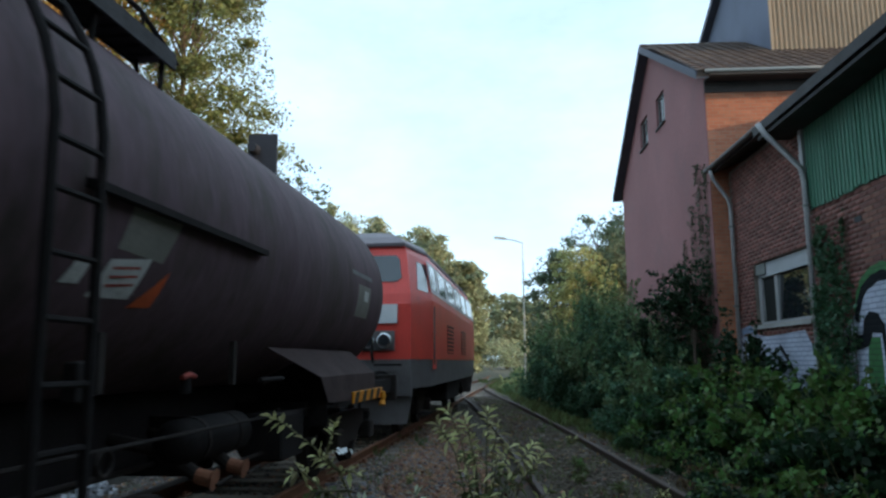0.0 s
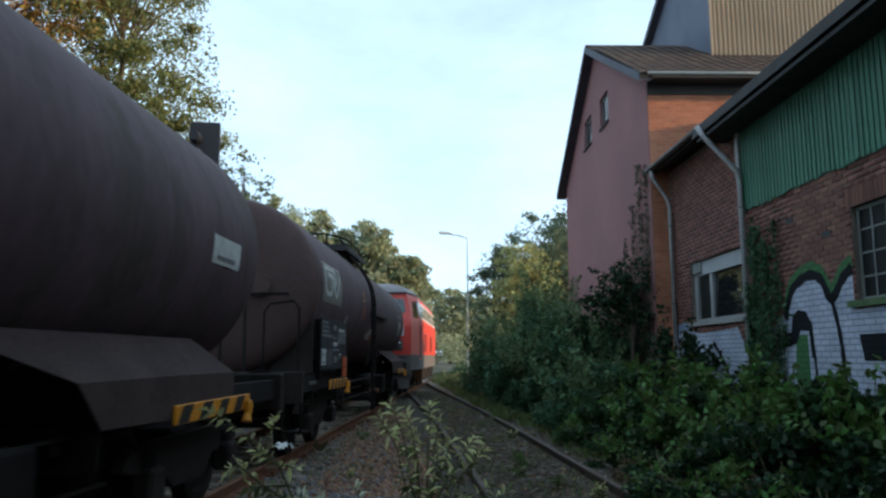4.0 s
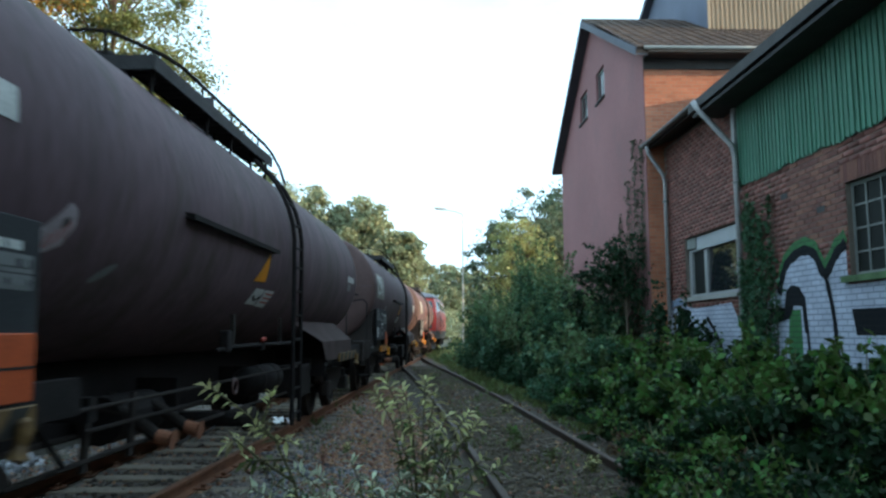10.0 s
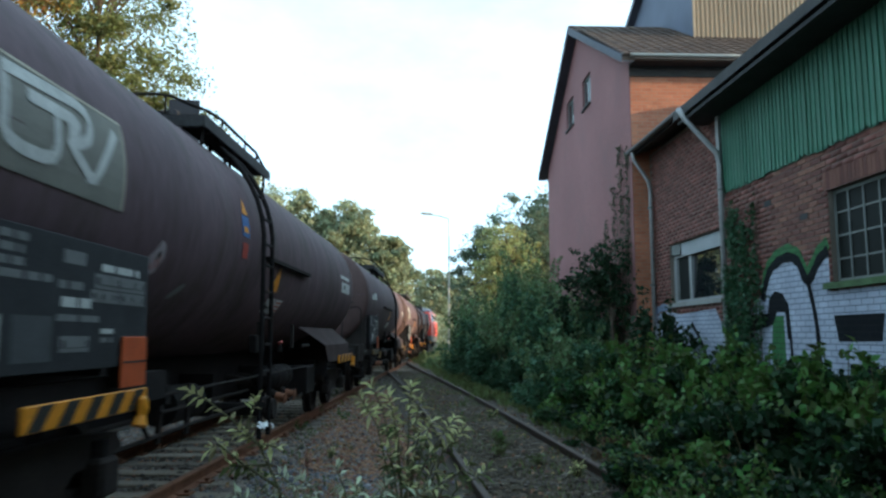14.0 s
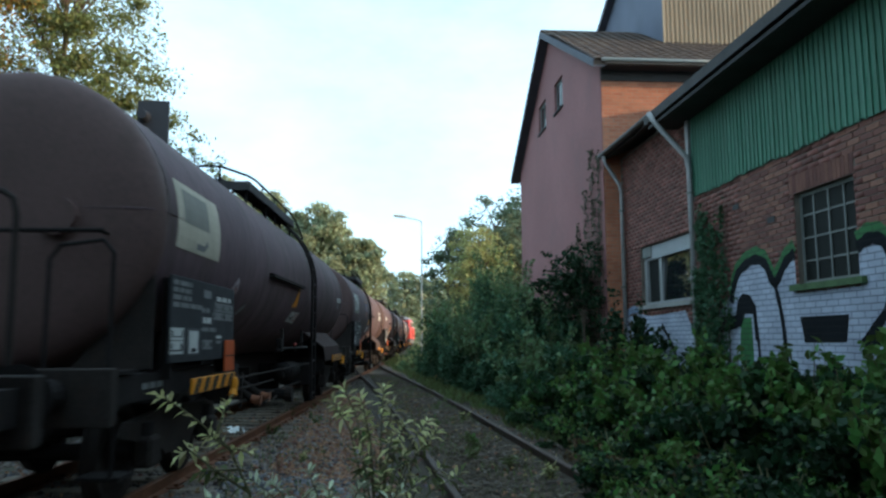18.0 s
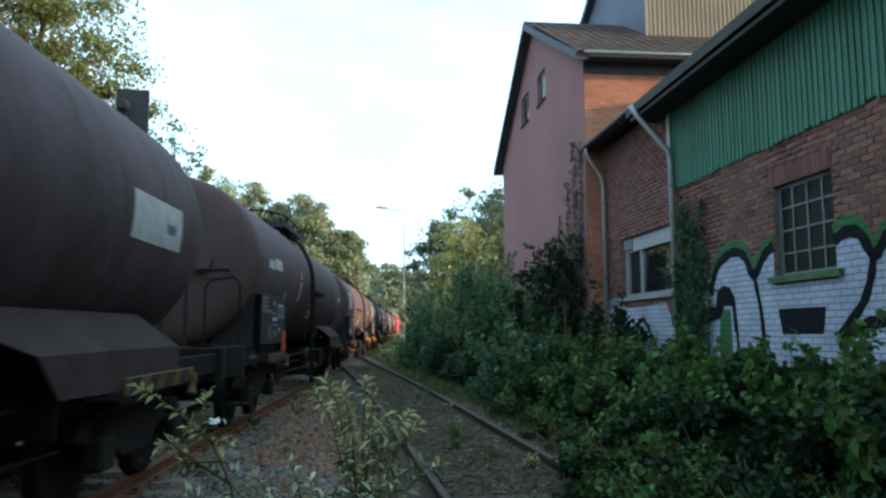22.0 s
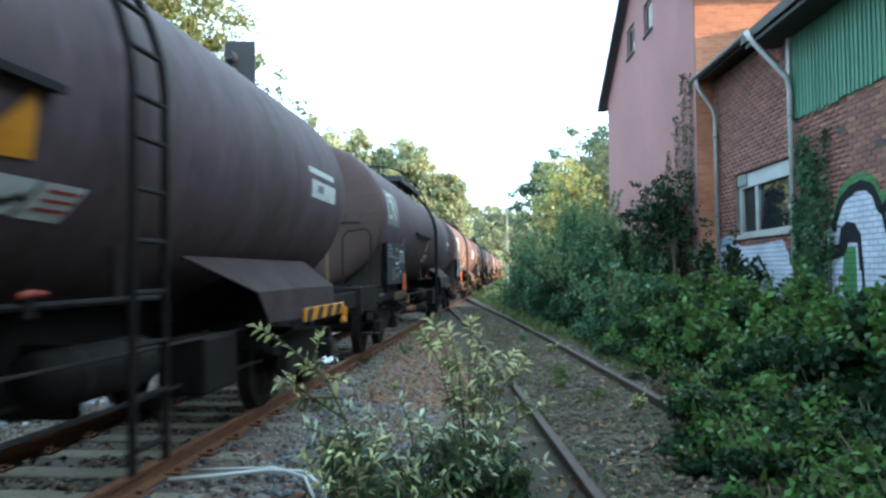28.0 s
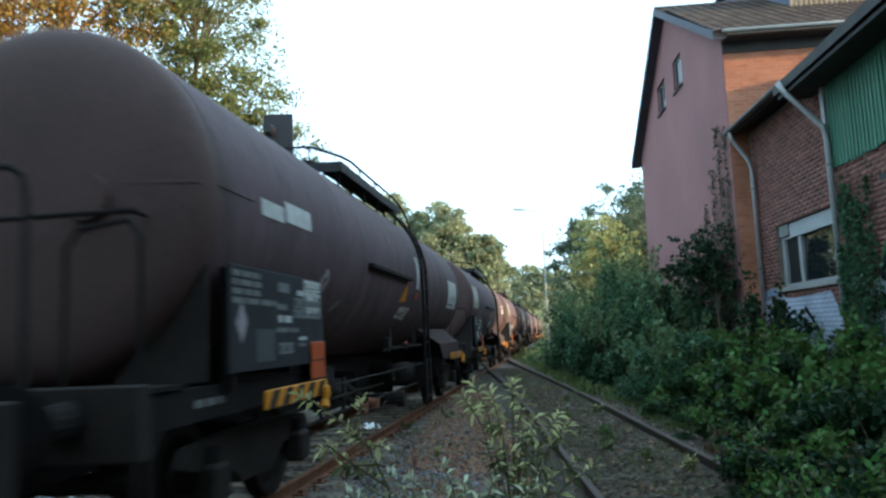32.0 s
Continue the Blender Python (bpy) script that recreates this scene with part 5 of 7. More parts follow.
    for u in (-1.2, 0.3, 8.7, 10.0):
        part("tank_saddle", PR([(-0.9, 1.15), (0.9, 1.15), (0.95, 1.55), (0.7, 1.36), (0.4, 1.22), (0, 1.16), (-0.4, 1.22), (-0.7, 1.36), (-0.95, 1.55)], "y", u - 0.06, u + 0.06), M_IRON, w)
    for u in (-0.95, 10.25):
        bogie(w, u)
    for u in AXLES:
        WHEELSETS.append((wheelset(w, u), 0.46, u))
    # brake gear and outlet between the bogies
    part("brake_cylinder", T([(0.55, 2.3, 0.72), (0.55, 3.2, 0.72)], 0.2, 14), M_IRON, w)
    part("brake_rod", T([(0.35, 0.6, 0.6), (0.35, 8.6, 0.6)], 0.025, 6), M_IRON_PALE, w)
    part("brake_rod", T([(1.0, 1.2, 0.78), (1.0, 4.0, 0.78)], 0.016, 6), M_IRON_PALE, w)
    out_ = part("outlet_pipe", T([(0, 4.3, 1.3), (0, 4.3, 0.62), (0.3, 4.3, 0.52), (1.15, 4.3, 0.52)], 0.09, 10), M_IRON, w)
    part("outlet_cap", T([(1.15, 4.3, 0.52), (1.27, 4.3, 0.52)], 0.13, 12), M_IRON_PALE, out_)
    part("valve_wheel", T([(1.2, 3.8 + 0.075 * math.cos(a), 0.9 + 0.075 * math.sin(a)) for a in [i * math.pi / 6 for i in range(13)]], 0.014, 6), M_TANK_RUST if style % 3 == 0 else M_IRON_PALE, w)
    uc = 2.35 if late else 5.4
    for k in range(2):
        cap = part("outlet_cap", T([(1.02, uc + k * 0.62, 0.60), (1.13, uc + k * 0.62, 0.575), (1.16, uc + k * 0.62, 0.57)], [0.06, 0.06, 0.085], 12), M_RUSTCAP, w, "rust-orange outlet cap")
        part("cap_pipe", T([(0.3, uc + k * 0.62, 0.86), (0.75, uc + k * 0.62, 0.78), (1.02, uc + k * 0.62, 0.60)], 0.055, 10), M_IRON_PALE, cap)
        part("cap_lever", T([(1.23, uc + k * 0.62 - 0.12, 0.55), (1.24, uc + k * 0.62 + 0.12, 0.58)], 0.014, 6), M_IRON_PALE, cap)
    part("side_pipe", T([(1.18, uc + 0.9, 1.27), (1.2, uc + 1.4, 1.30), (1.2, 6.2, 1.30)], 0.022, 8), M_IRON, w)
    valve = part("side_valve", T([(1.2, 4.75, 1.24), (1.2, 4.75, 1.36)], [0.045, 0.035], 10), M_IRON, w)
    part("valve_handle", T([(1.22, 4.67, 1.35), (1.23, 4.75, 1.37), (1.22, 4.85, 1.355)], 0.019, 8), M_RED_MARK, valve, "red valve handle")
    for u in (3.7, 5.6):
        part("pipe_hanger", B(1.17, 1.21, u - 0.03, u + 0.03, 1.28, 1.62), M_IRON_PALE, w)
    part("gauge_box", B(1.14, 1.23, 3.45, 3.58, 1.24, 1.46, 0.012), M_IRON, w)
    for u in (1.3, 2.0, 7.4):
        part("brake_lever", PR([(u - 0.03, 0.5), (u + 0.05, 0.5), (u + 0.10, 0.98), (u + 0.02, 0.98)], "x", 0.93, 0.96), M_IRON_PALE, w)
    part("brake_pull_rod", T([(0.95, 0.4, 0.56), (0.95, 2.1, 0.58), (0.95, 7.4, 0.58), (0.95, 8.9, 0.55)], 0.02, 6), M_IRON_PALE, w)
    part("cross_beam", B(-1.1, 1.1, 1.05, 1.17, 0.86, 1.02), M_IRON, w)
    part("cross_beam", B(-1.1, 1.1, 7.9, 8.02, 0.86, 1.02), M_IRON, w)
    part("air_reservoir", T([(0.85, 5.28, 0.84), (0.85, 5.36, 0.84), (0.85, 6.5, 0.84), (0.85, 6.58, 0.84)], [0.10, 0.18, 0.18, 0.10], 18), M_IRON, w, smooth=True)
    for u in (5.6, 6.25):
        part("reservoir_strap", T([(0.85, u - 0.025, 0.84), (0.85, u + 0.025, 0.84)], 0.188, 18), M_IRON_PALE, w)
    part("tool_box", B(0.75, 1.15, 7.0, 7.7, 0.5, 0.95, 0.02), M_IRON, w)
    part("frame_stay", B(-0.7, 0.7, 3.55, 3.62, 0.5, 1.0), M_IRON, w)
    part("frame_stay", B(-0.7, 0.7, 6.0, 6.07, 0.5, 1.0), M_IRON, w)
    part("brace", T([(1.0, 0.5, 1.0), (1.0, 0.95, 0.6)], 0.02, 6), M_IRON, w)
    part("hand_pipe", T([(1.1, 0.4, 0.95), (1.1, 8.4, 0.95)], 0.014, 6), M_IRON_PALE, w)
    # folded cover sheet over the far bogie
    bm = bmesh.new()
    t = 0.012
    sheet = [[(1.02, 6.85, 1.60), (1.05, 8.5, 1.60), (1.05, 10.15, 1.60)], [(1.32, 7.75, 1.29), (1.33, 9.0, 1.30), (1.33, 10.52, 1.30)], [(1.325, 8.05, 1.0), (1.335, 9.0, 0.98), (1.335, 10.55, 0.97)]]
    g = [[bm.verts.new(p) for p in r] for r in sheet]
    for i in range(2):
        for j in range(2):
            bm.faces.new((g[i][j], g[i + 1][j], g[i + 1][j + 1], g[i][j + 1]))
    bmesh.ops.recalc_face_normals(bm, faces=bm.faces[:])
    bmesh.ops.solidify(bm, geom=bm.faces[:], thickness=t)
    part("bogie_cover", bm, M_COVER, w, "folded sheet cover, dusty brown")
    part("cover_end", PR([(0.5, 1.25), (1.02, 1.50), (1.3, 1.24), (1.3, 0.75), (0.5, 0.75)], "y", 8.06, 8.08), M_IRON, w)
    # striped plates
    for u0, ext, count, pitch in ((-1.55, 0.0, 5, 0.30), (9.39, 0.3, 4, 0.44)):
        plate = part("warning_plate", B(1.34, 1.365, u0 - ext, u0 + 1.55, 0.935, 1.08, 0.006), M_YELLOW_DIRTY if style in (3, 6, 7, 8) else M_YELLOW, w, "yellow and black striped warning plate, grimy" if style in (3, 6, 7, 8) else "yellow and black striped warning plate")
        for k in range(count):
            ua = u0 - ext + 0.03 + k * pitch
            part("stripe", PR([(ua, 0.94), (ua + pitch * 0.48, 0.94), (ua + pitch * 0.48 + 0.12, 1.075), (ua + 0.12, 1.075)], "x", 1.3655, 1.369), M_BLACK, plate)
        part("shunting_hook", T([(1.40, u0 + 1.38, 1.03), (1.405, u0 + 1.38, 1.01), (1.41, u0 + 1.38, 0.95), (1.405, u0 + 1.37, 0.90), (1.40, u0 + 1.36, 0.86), (1.40, u0 + 1.35, 0.83)], [0.02, 0.036, 0.04, 0.032, 0.046, 0.052], 12), M_YELLOW_DIRTY if style in (3, 6, 7, 8) else M_YELLOW, plate, "yellow shunting hook")
    # board with small print, orange plate
    board = part("data_board", B(1.30, 1.33, -2.12, 0.02, 1.24, 2.02, 0.006), M_BOARD, w, "black data board with rows of faded white print")
    def field(fx0, fx1, fy0, fy1, material, out=0.0, name="print_field"):
        return part(name, B(1.3302 + out, 1.3325 + out, -2.12 + 2.14 * fx0, -2.12 + 2.14 * fx1, 2.02 - 0.78 * fy1, 2.02 - 0.78 * fy0), material, board)
    def line(fx0, fx1, fy, h, material, out=0.0):
        """One row of print in unequal bars."""
        x = fx0
        while x < fx1 - 0.01:
            e = min(fx1, x + rng.uniform(0.035, 0.12))
            field(x, e, fy, fy + h, material, out, "print_bar")
            x = e + rng.uniform(0.010, 0.022)
    def framed(fx0, fx1, fy0, fy1, material=M_WHITE_MARK):
        field(fx0, fx1, fy0, fy1, material)
        field(fx0 + 0.012, fx1 - 0.012, fy0 + 0.03, fy1 - 0.03, M_BOARD, 0.0024)
        line(fx0 + 0.025, fx1 - 0.025, (fy0 + fy1) / 2 - 0.045, 0.07, material, 0.0048)
    for k in range(4):
        line(0.02, (0.24, 0.28, 0.26, 0.40)[k] + rng.uniform(-0.03, 0.03), 0.05 + 0.085 * k, 0.055, M_GREY_MARK)
    field(0.44, 0.56, 0.10, 0.20, M_GREY_MARK)
    framed(0.62, 0.97, 0.24, 0.36, M_GREY_MARK)
    line(0.66, 0.92, 0.155, 0.06, M_WHITE_MARK)
    framed(0.60, 0.78, 0.37, 0.47, M_GREY_MARK)
    framed(0.79, 0.97, 0.37, 0.47, M_GREY_MARK)
    line(0.42, 0.55, 0.33, 0.06, M_GREY_MARK)
    line(0.44, 0.60, 0.45, 0.075, M_WHITE_MARK)
    line(0.42, 0.66, 0.58, 0.05, M_GREY_MARK)
    if style in (1, 2, 4, 5, 7):
        framed(0.0, 0.17, 0.60, 0.74)
        framed(0.0, 0.17, 0.75, 0.90)
    field(0.22, 0.40, 0.60, 0.92, M_DATA_GREY)
    framed(0.44, 0.60, 0.74, 0.86, M_GREY_MARK)
    line(0.67, 0.76, 0.68, 0.04, M_WHITE_MARK)
    line(0.67, 0.75, 0.75, 0.04, M_GREY_MARK)
    if style in (3, 5, 9):
        field(0.24, 0.37, 0.63, 0.90, M_WHITE_MARK, 0.0024)
        field(0.27, 0.34, 0.84, 0.89, M_BOARD, 0.0048)
    if style == 10:
        part("print_diamond", PR([(-1.93, 1.45), (-1.83, 1.60), (-1.93, 1.75), (-2.03, 1.60)], "x", 1.3345, 1.337), M_LABEL_PINK, board)
        for k in range(3):
            framed(0.74, 0.97, 0.02 + k * 0.15, 0.15 + k * 0.15)
    for k in range(3):
        part("stencil_bar", B(1.2305, 1.233, -2.45 + k * 0.17, -2.32 + k * 0.17, 1.04, 1.09), M_GREY_MARK, w)
    fu = 0.05
    mark = patch("flame_label", w, [(fu + 0.13, -21.5), (fu + 0.19, -28.5), (fu + 0.38, -24.5), (fu + 0.46, -18.5), (fu + 0.43, -14.5), (fu + 0.34, -13), (fu + 0.25, -17)], M_LABEL_PINK, 0.006, "pale striped hazard diamond with a flame")
    for k in range(4):
        stroke("label_stripe", mark, [(fu + 0.20 + 0.055 * k, -27.5 + 1.6 * k), (fu + 0.23 + 0.055 * k, -22.0 + 1.4 * k)], 0.014, M_RED_MARK, 0.009)
    patch("label_print", mark, [(fu + 0.29, -20.5), (fu + 0.37, -19), (fu + 0.38, -16.5), (fu + 0.32, -17.5)], M_BLACK, 0.009)
    op = part("hazard_plate", B(1.345, 1.36, -0.42, -0.03, 1.10, 1.44, 0.005), M_ORANGE, w, "orange hazard plate, dirty")
    part("plate_rule", B(1.3605, 1.363, -0.41, -0.04, 1.262, 1.276), M_BLACK, op)
    for u in (-2.0, -0.3):
        part("board_stay", B(1.22, 1.31, u - 0.03, u + 0.03, 1.1, 2.0), M_IRON, w)
    # ladder over the near side
    rl = RT + 0.11
    path = [(rl, 0.32), (rl, 2.2)] + [(rl * math.cos(radians(a)), ZC + rl * math.sin(radians(a))) for a in range(-4, 60, 8)] + [(0.78, 3.80), (0.70, 3.96)]
    ladder = part("ladder", T([(x, ul, z) for x, z in path], 0.027, 8), M_IRON, w, "steel ladder bent over the tank")
    part("stile", T([(x, ul + 0.40, z) for x, z in path], 0.027, 8), M_IRON, ladder)
    for z in (0.45, 0.75, 1.05, 1.35, 1.65, 1.95, 2.25):
        part("rung", T([(rl, ul, z), (rl, ul + 0.40, z)], 0.018, 6), M_IRON, ladder)
    for a in range(0, 58, 12):
        p = (rl * math.cos(radians(a)), ZC + rl * math.sin(radians(a)))
        part("rung", T([(p[0], ul, p[1]), (p[0], ul + 0.40, p[1])], 0.018, 6), M_IRON, ladder)
    # walkway and hand rail on top
    zw = ZC + RT - 0.09
    half = (wk[0] + wk[1]) / 2
    walkway = part("walkway", B(0.64, 0.92, wk[0], half - 0.06, zw, zw + 0.05), M_GRATE, w, "dark grating walkway on the tank top")
    part("walkway_plate", B(0.64, 0.92, half - 0.02, wk[1] - 0.02, zw, zw + 0.05), M_GRATE, walkway)
    for k in range(int((wk[1] - wk[0]) / 0.16)):
        part("grating_bar", B(0.65, 0.905, wk[0] + 0.05 + k * 0.16, wk[0] + 0.065 + k * 0.16, zw - 0.02, zw), M_GRATE, walkway)
    part("walkway_edge", B(0.92, 0.94, wk[0], wk[1], zw - 0.06, zw + 0.07), M_GRATE, walkway)
    part("walkway_edge", B(0.62, 0.64, wk[0], wk[1], zw - 0.02, zw + 0.05), M_IRON, walkway)
    part("cross_plate", B(-0.92, 0.54, wk[0], wk[0] + 0.55, zw + 0.095, zw + 0.12), M_GRATE, walkway)
    part("walkway_edge", B(-0.94, 0.94, wk[0] - 0.022, wk[0] - 0.002, zw - 0.06, zw + 0.07), M_GRATE, walkway)
    for u in (wk[0] + 0.1, half - 0.45, half + 0.35, wk[1] - 0.1):
        part("walkway_bracket", T([(0.88, u, zw), (0.86, u, zw - 0.30)], 0.022, 6), M_IRON, walkway)
        part("walkway_bracket", T([(0.67, u, zw), (0.68, u, zw - 0.16)], 0.022, 6), M_IRON, walkway)
    for x, u in ((-0.5, wk[0]), (0.5, wk[0]), (0.80, half - 0.4), (0.82, half + 0.5), (0.82, wk[1] - 0.3)):
        part("rail_post", T([(x, u, zw), (x, u, zw + 0.28)], 0.016, 6), M_IRON, walkway)
    far_end = [(0.84, wk[1] - 0.05, zw + 0.25), (0.90, wk[1] + 0.12, zw + 0.16), (1.0, wk[1] + 0.18, zw - 0.04), (1.10, wk[1] + 0.05, zw - 0.28)] if late else [(0.86, wk[1] - 0.02, zw + 0.12), (0.92, wk[1] + 0.06, zw)]
    part("hand_rail", T([(-0.5, wk[0], zw + 0.30), (0.42, wk[0], zw + 0.30), (0.52, wk[0] + 0.06, zw + 0.30), (0.76, wk[0] + 0.6, zw + 0.29), (0.82, wk[0] + 0.9, zw + 0.28), (0.82, wk[1] - 0.35, zw + 0.27)] + far_end, 0.020, 6), M_IRON, walkway)
    part("walkway_plate", B(-0.92, -0.56, wk[0] + 0.56, wk[1], zw, zw + 0.05), M_GRATE, walkway)
    part("manhole", T([(0, half, ZC + RT - 0.12), (0, half, zw + 0.16), (0, half, zw + 0.2)], [0.34, 0.34, 0.3], 18), M_IRON, w)
    part("top_valve", T([(0, half - 1.0, ZC + RT - 0.1), (0, half - 1.0, zw + 0.3)], [0.12, 0.09], 12), M_IRON, w)
    # near end: platform hand rail and end fittings
    ue = U_NEAR + 0.05
    part("end_hand_rail", T([(0.12, ue, 1.2), (0.12, ue, 2.40), (0.15, ue, 2.52), (0.22, ue, 2.58), (0.34, ue, 2.58), (0.42, ue, 2.52), (0.45, ue, 2.40), (0.46, ue, 1.2)], 0.024, 8), M_HANDRAIL if style in (3, 7, 8, 9) else M_IRON_PALE, w, "bent tubular hand rail")
    part("end_step_rail", T([(0.72, ue, 1.2), (0.72, ue, 2.05), (0.8, ue, 2.16), (1.12, ue, 2.2), (1.2, ue, 2.1), (1.2, ue, 1.2)], 0.017, 8), M_IRON, w)
    part("end_gusset", PR([(0.55, 1.2), (1.24, 1.2), (1.24, 2.0)], "y", -2.30, -2.27), M_IRON_PALE, w)
    part("end_platform", B(-1.2, 1.25, U_NEAR - 0.1, U_NEAR + 0.5, 1.18, 1.21), M_IRON, w)
    part("end_step", B(1.0, 1.32, U_NEAR + 0.02, U_NEAR + 0.3, 0.42, 0.45), M_IRON, w)
    part("step_hanger", T([(1.25, U_NEAR + 0.05, 1.0), (1.25, U_NEAR + 0.05, 0.43)], 0.018, 6), M_IRON, w)
    part("end_rail", T([(-0.4, -2.68, 2.33), (0.95, -2.68, 2.33)], 0.020, 6), M_IRON, w)
    for x in (-0.35, 0.9):
        part("end_rail_stay", T([(x, -2.68, 2.33), (x, -2.40, 2.33)], 0.016, 6), M_IRON, w)
    # markings on the tank
    def sign_panel(u0, u1, a0, a1, material, label):
        return patch("sign_panel", w, rect(u0, u1, a0, a1), material, 0.006, label)
    def outlined(panel, u0, du, a0, da):
        """Pale rounded outline shapes across a panel that starts at u0, a0."""
        for pts in ([(0.60, 0.02), (0.08, 0.06), (0.06, 0.62), (0.10, 0.70), (0.18, 0.74), (0.32, 0.74), (0.39, 0.70), (0.42, 0.60), (0.42, 0.22)], [(0.22, 0.22), (0.54, 0.22), (0.58, 0.26), (0.56, 0.33), (0.50, 0.36)],
                    [(0.58, 0.02), (0.66, 0.06), (0.69, 0.18), (0.67, 0.34), (0.60, 0.44), (0.50, 0.46)], [(0.50, 0.44), (0.56, 0.56), (0.70, 0.76)], [(0.66, 0.74), (0.73, 0.74), (0.93, 0.10)]):
            stroke("sign_stroke", panel, [(u0 + du * (0.03 + 0.94 * x), a0 - da * (0.08 + 0.95 * y)) for x, y in pts], 0.075, M_WHITE_MARK)
        stroke("panel_edge", panel, [(u0 + du * 0.015, a0 - 0.4), (u0 + du * 0.985, a0 - 0.4), (u0 + du * 0.985, a0 - da + 0.4)], 0.02, M_TAN, 0.010)
    if style == 8:
        p = sign_panel(-1.98, -0.65, -6, 22, M_LOGO_GREY, "faded tan sign panel with pale outlined shapes")
        outlined(p, -1.98, 1.33, 22, 28)
    elif style == 9:
        p = sign_panel(-1.98, -0.58, -11, 18, M_TAN, "pale faded sign panel")
        patch("paint_rest", p, rect(-1.7, -0.9, -2, 10), M_WHITE_MARK, 0.009)
    elif style in (1, 2, 4, 7):
        p = sign_panel(-1.95, -0.40, -9, 18, M_LOGO_GREY, "faded grey sign panel with pale outlined shapes")
        outlined(p, -1.95, 1.55, 18, 27)
    elif style == 5:
        p = sign_panel(-1.98, -0.58, -9, 19, M_TAN, "pale faded sign panel")
        patch("paint_rest", p, rect(-1.8, -1.0, 2, 16), M_LOGO_GREY, 0.009)
        stroke("sign_stroke", p, [(-1.4, -6), (-1.15, -6), (-1.05, -3)], 0.06, M_GREY_MARK)
    elif style in (3, 6, 10):
        sign_panel(-1.47, -0.96, -1, 5, M_WHITE_MARK, "white painted field")
        sign_panel(-0.91, -0.22, 0, 8, M_WHITE_MARK, "white painted field")
    else:
        for k in range(5):
            sign_panel(-1.8 + k * 0.2, -1.66 + k * 0.2, 0, 5, M_GREY_MARK, "faded lettering")
    if style == 1:
        # a red field with an orange ring, two yellow triangles over it
        red = patch("red_field", w, [(2.22, A_(2.20)), (2.42, A_(2.20)), (2.44, A_(2.50)), (2.25, A_(2.50))], M_RED_MARK, 0.006, "faded red field with an orange ring")
        stroke("orange_ring", red, [(2.34 + 0.06 * math.cos(k * 0.6283), A_(2.40 + 0.085 * math.sin(k * 0.6283))) for k in range(11)], 0.028, M_ORANGE)
        for z in (2.56, 2.70):
            patch("warning_triangle", w, [(2.26, A_(z)), (2.44, A_(z)), (2.36, A_(z + 0.11))], M_YELLOW)
        label = patch("white_label", w, [(3.62, -31), (4.05, -30), (4.12, -18), (3.70, -20.5)], M_WHITE_MARK)
        for k in range(3):
            stroke("label_line", label, [(3.74, -22.5 - 2.4 * k), (4.02, -21 - 2.4 * k)], 0.016, M_RED_MARK)
        patch("white_label", w, [(3.34, -28.5), (3.50, -28), (3.53, -22.5), (3.40, -22.5)], M_WHITE_MARK)
        patch("orange_mark", w, [(4.08, -32.5), (4.35, -31.5), (4.40, -20)], M_ORANGE)
        patch("grey_field", w, [(3.72, -17.5), (4.26, -18.5), (4.42, -4), (3.80, -4)], M_LOGO_GREY, 0.004)
    else:
        tr = 4.30 if late else 3.95
        patch("warning_triangle", w, [(tr, -22), (tr + 0.45, -21), (tr + 0.37, -6)], M_YELLOW, 0.006, "yellow warning triangle")
        patch("white_label", w, [(tr + 0.1, -34), (tr + 0.46, -34), (tr + 0.58, -25), (tr + 0.22, -25)], M_WHITE_MARK)
        patch("white_label", w, [(tr + 0.5, -34.5), (tr + 0.88, -35), (tr + 1.0, -25), (tr + 0.62, -25)], M_WHITE_MARK)
        for k in range(3):
            stroke("label_line", w, [(tr + 0.65 - 0.025 * k, -27 - 2.4 * k), (tr + 0.94 - 0.025 * k, -27 - 2.4 * k)], 0.022, M_RED_MARK)
        stroke("label_line", w, [(tr + 0.2, -29), (tr + 0.34, -31.5), (tr + 0.5, -29)], 0.045, M_BLACK)
    patch("oval_label", w, [(1.07 + 0.13 * math.cos(k * 0.5236) + 0.03 * math.sin(k * 0.5236), -30 + 2.6 * math.cos(k * 0.5236) + 2.6 * math.sin(k * 0.5236)) for k in range(12)], M_GREY_MARK, 0.006, "pale oval label")
    if style == 10:
        patch("white_label", w, rect(ul + 0.08, ul + 0.32, -10, 14), M_WHITE_MARK)
        patch("orange_mark", w, rect(ul + 0.1, ul + 0.3, -18, -13), M_ORANGE)
    if style in (3, 5, 10):
        for k in range(7):
            u, a = rng.uniform(5.2, 6.9), rng.uniform(18, 40)
            patch("scuff", w, [(u, a), (u + 0.035, a + rng.uniform(-1, 1)), (u + 0.05, a + 2.2), (u + 0.012, a + rng.uniform(1.5, 3.5))], M_GREY_MARK, 0.004)
    if style == 4:
        patch("sticker", w, [(3.24 - 0.75, 12), (3.24 - 0.62, 20), (3.24 - 0.52, 12)], M_YELLOW)
        patch("sticker", w, rect(3.24 - 0.78, 3.24 - 0.5, 1, 11), M_BLUE, 0.006, "blue and yellow sticker")
        patch("sticker", w, rect(3.24 - 0.74, 3.24 - 0.54, -9, -2), M_RED_MARK)
        patch("sticker", w, rect(3.24 - 0.72, 3.24 - 0.56, 3, 6), M_YELLOW, 0.009)
    if style in (6, 7):
        # a stack of two white labels under a triangle, leaning with the ladder
        def leaning(a, du):
            return 1.92 + 0.0075 * (a - A_(2.06)) + du
        for z0, z1 in ((2.06, 2.24), (2.26, 2.45)):
            a0, a1 = A_(z0), A_(z1)
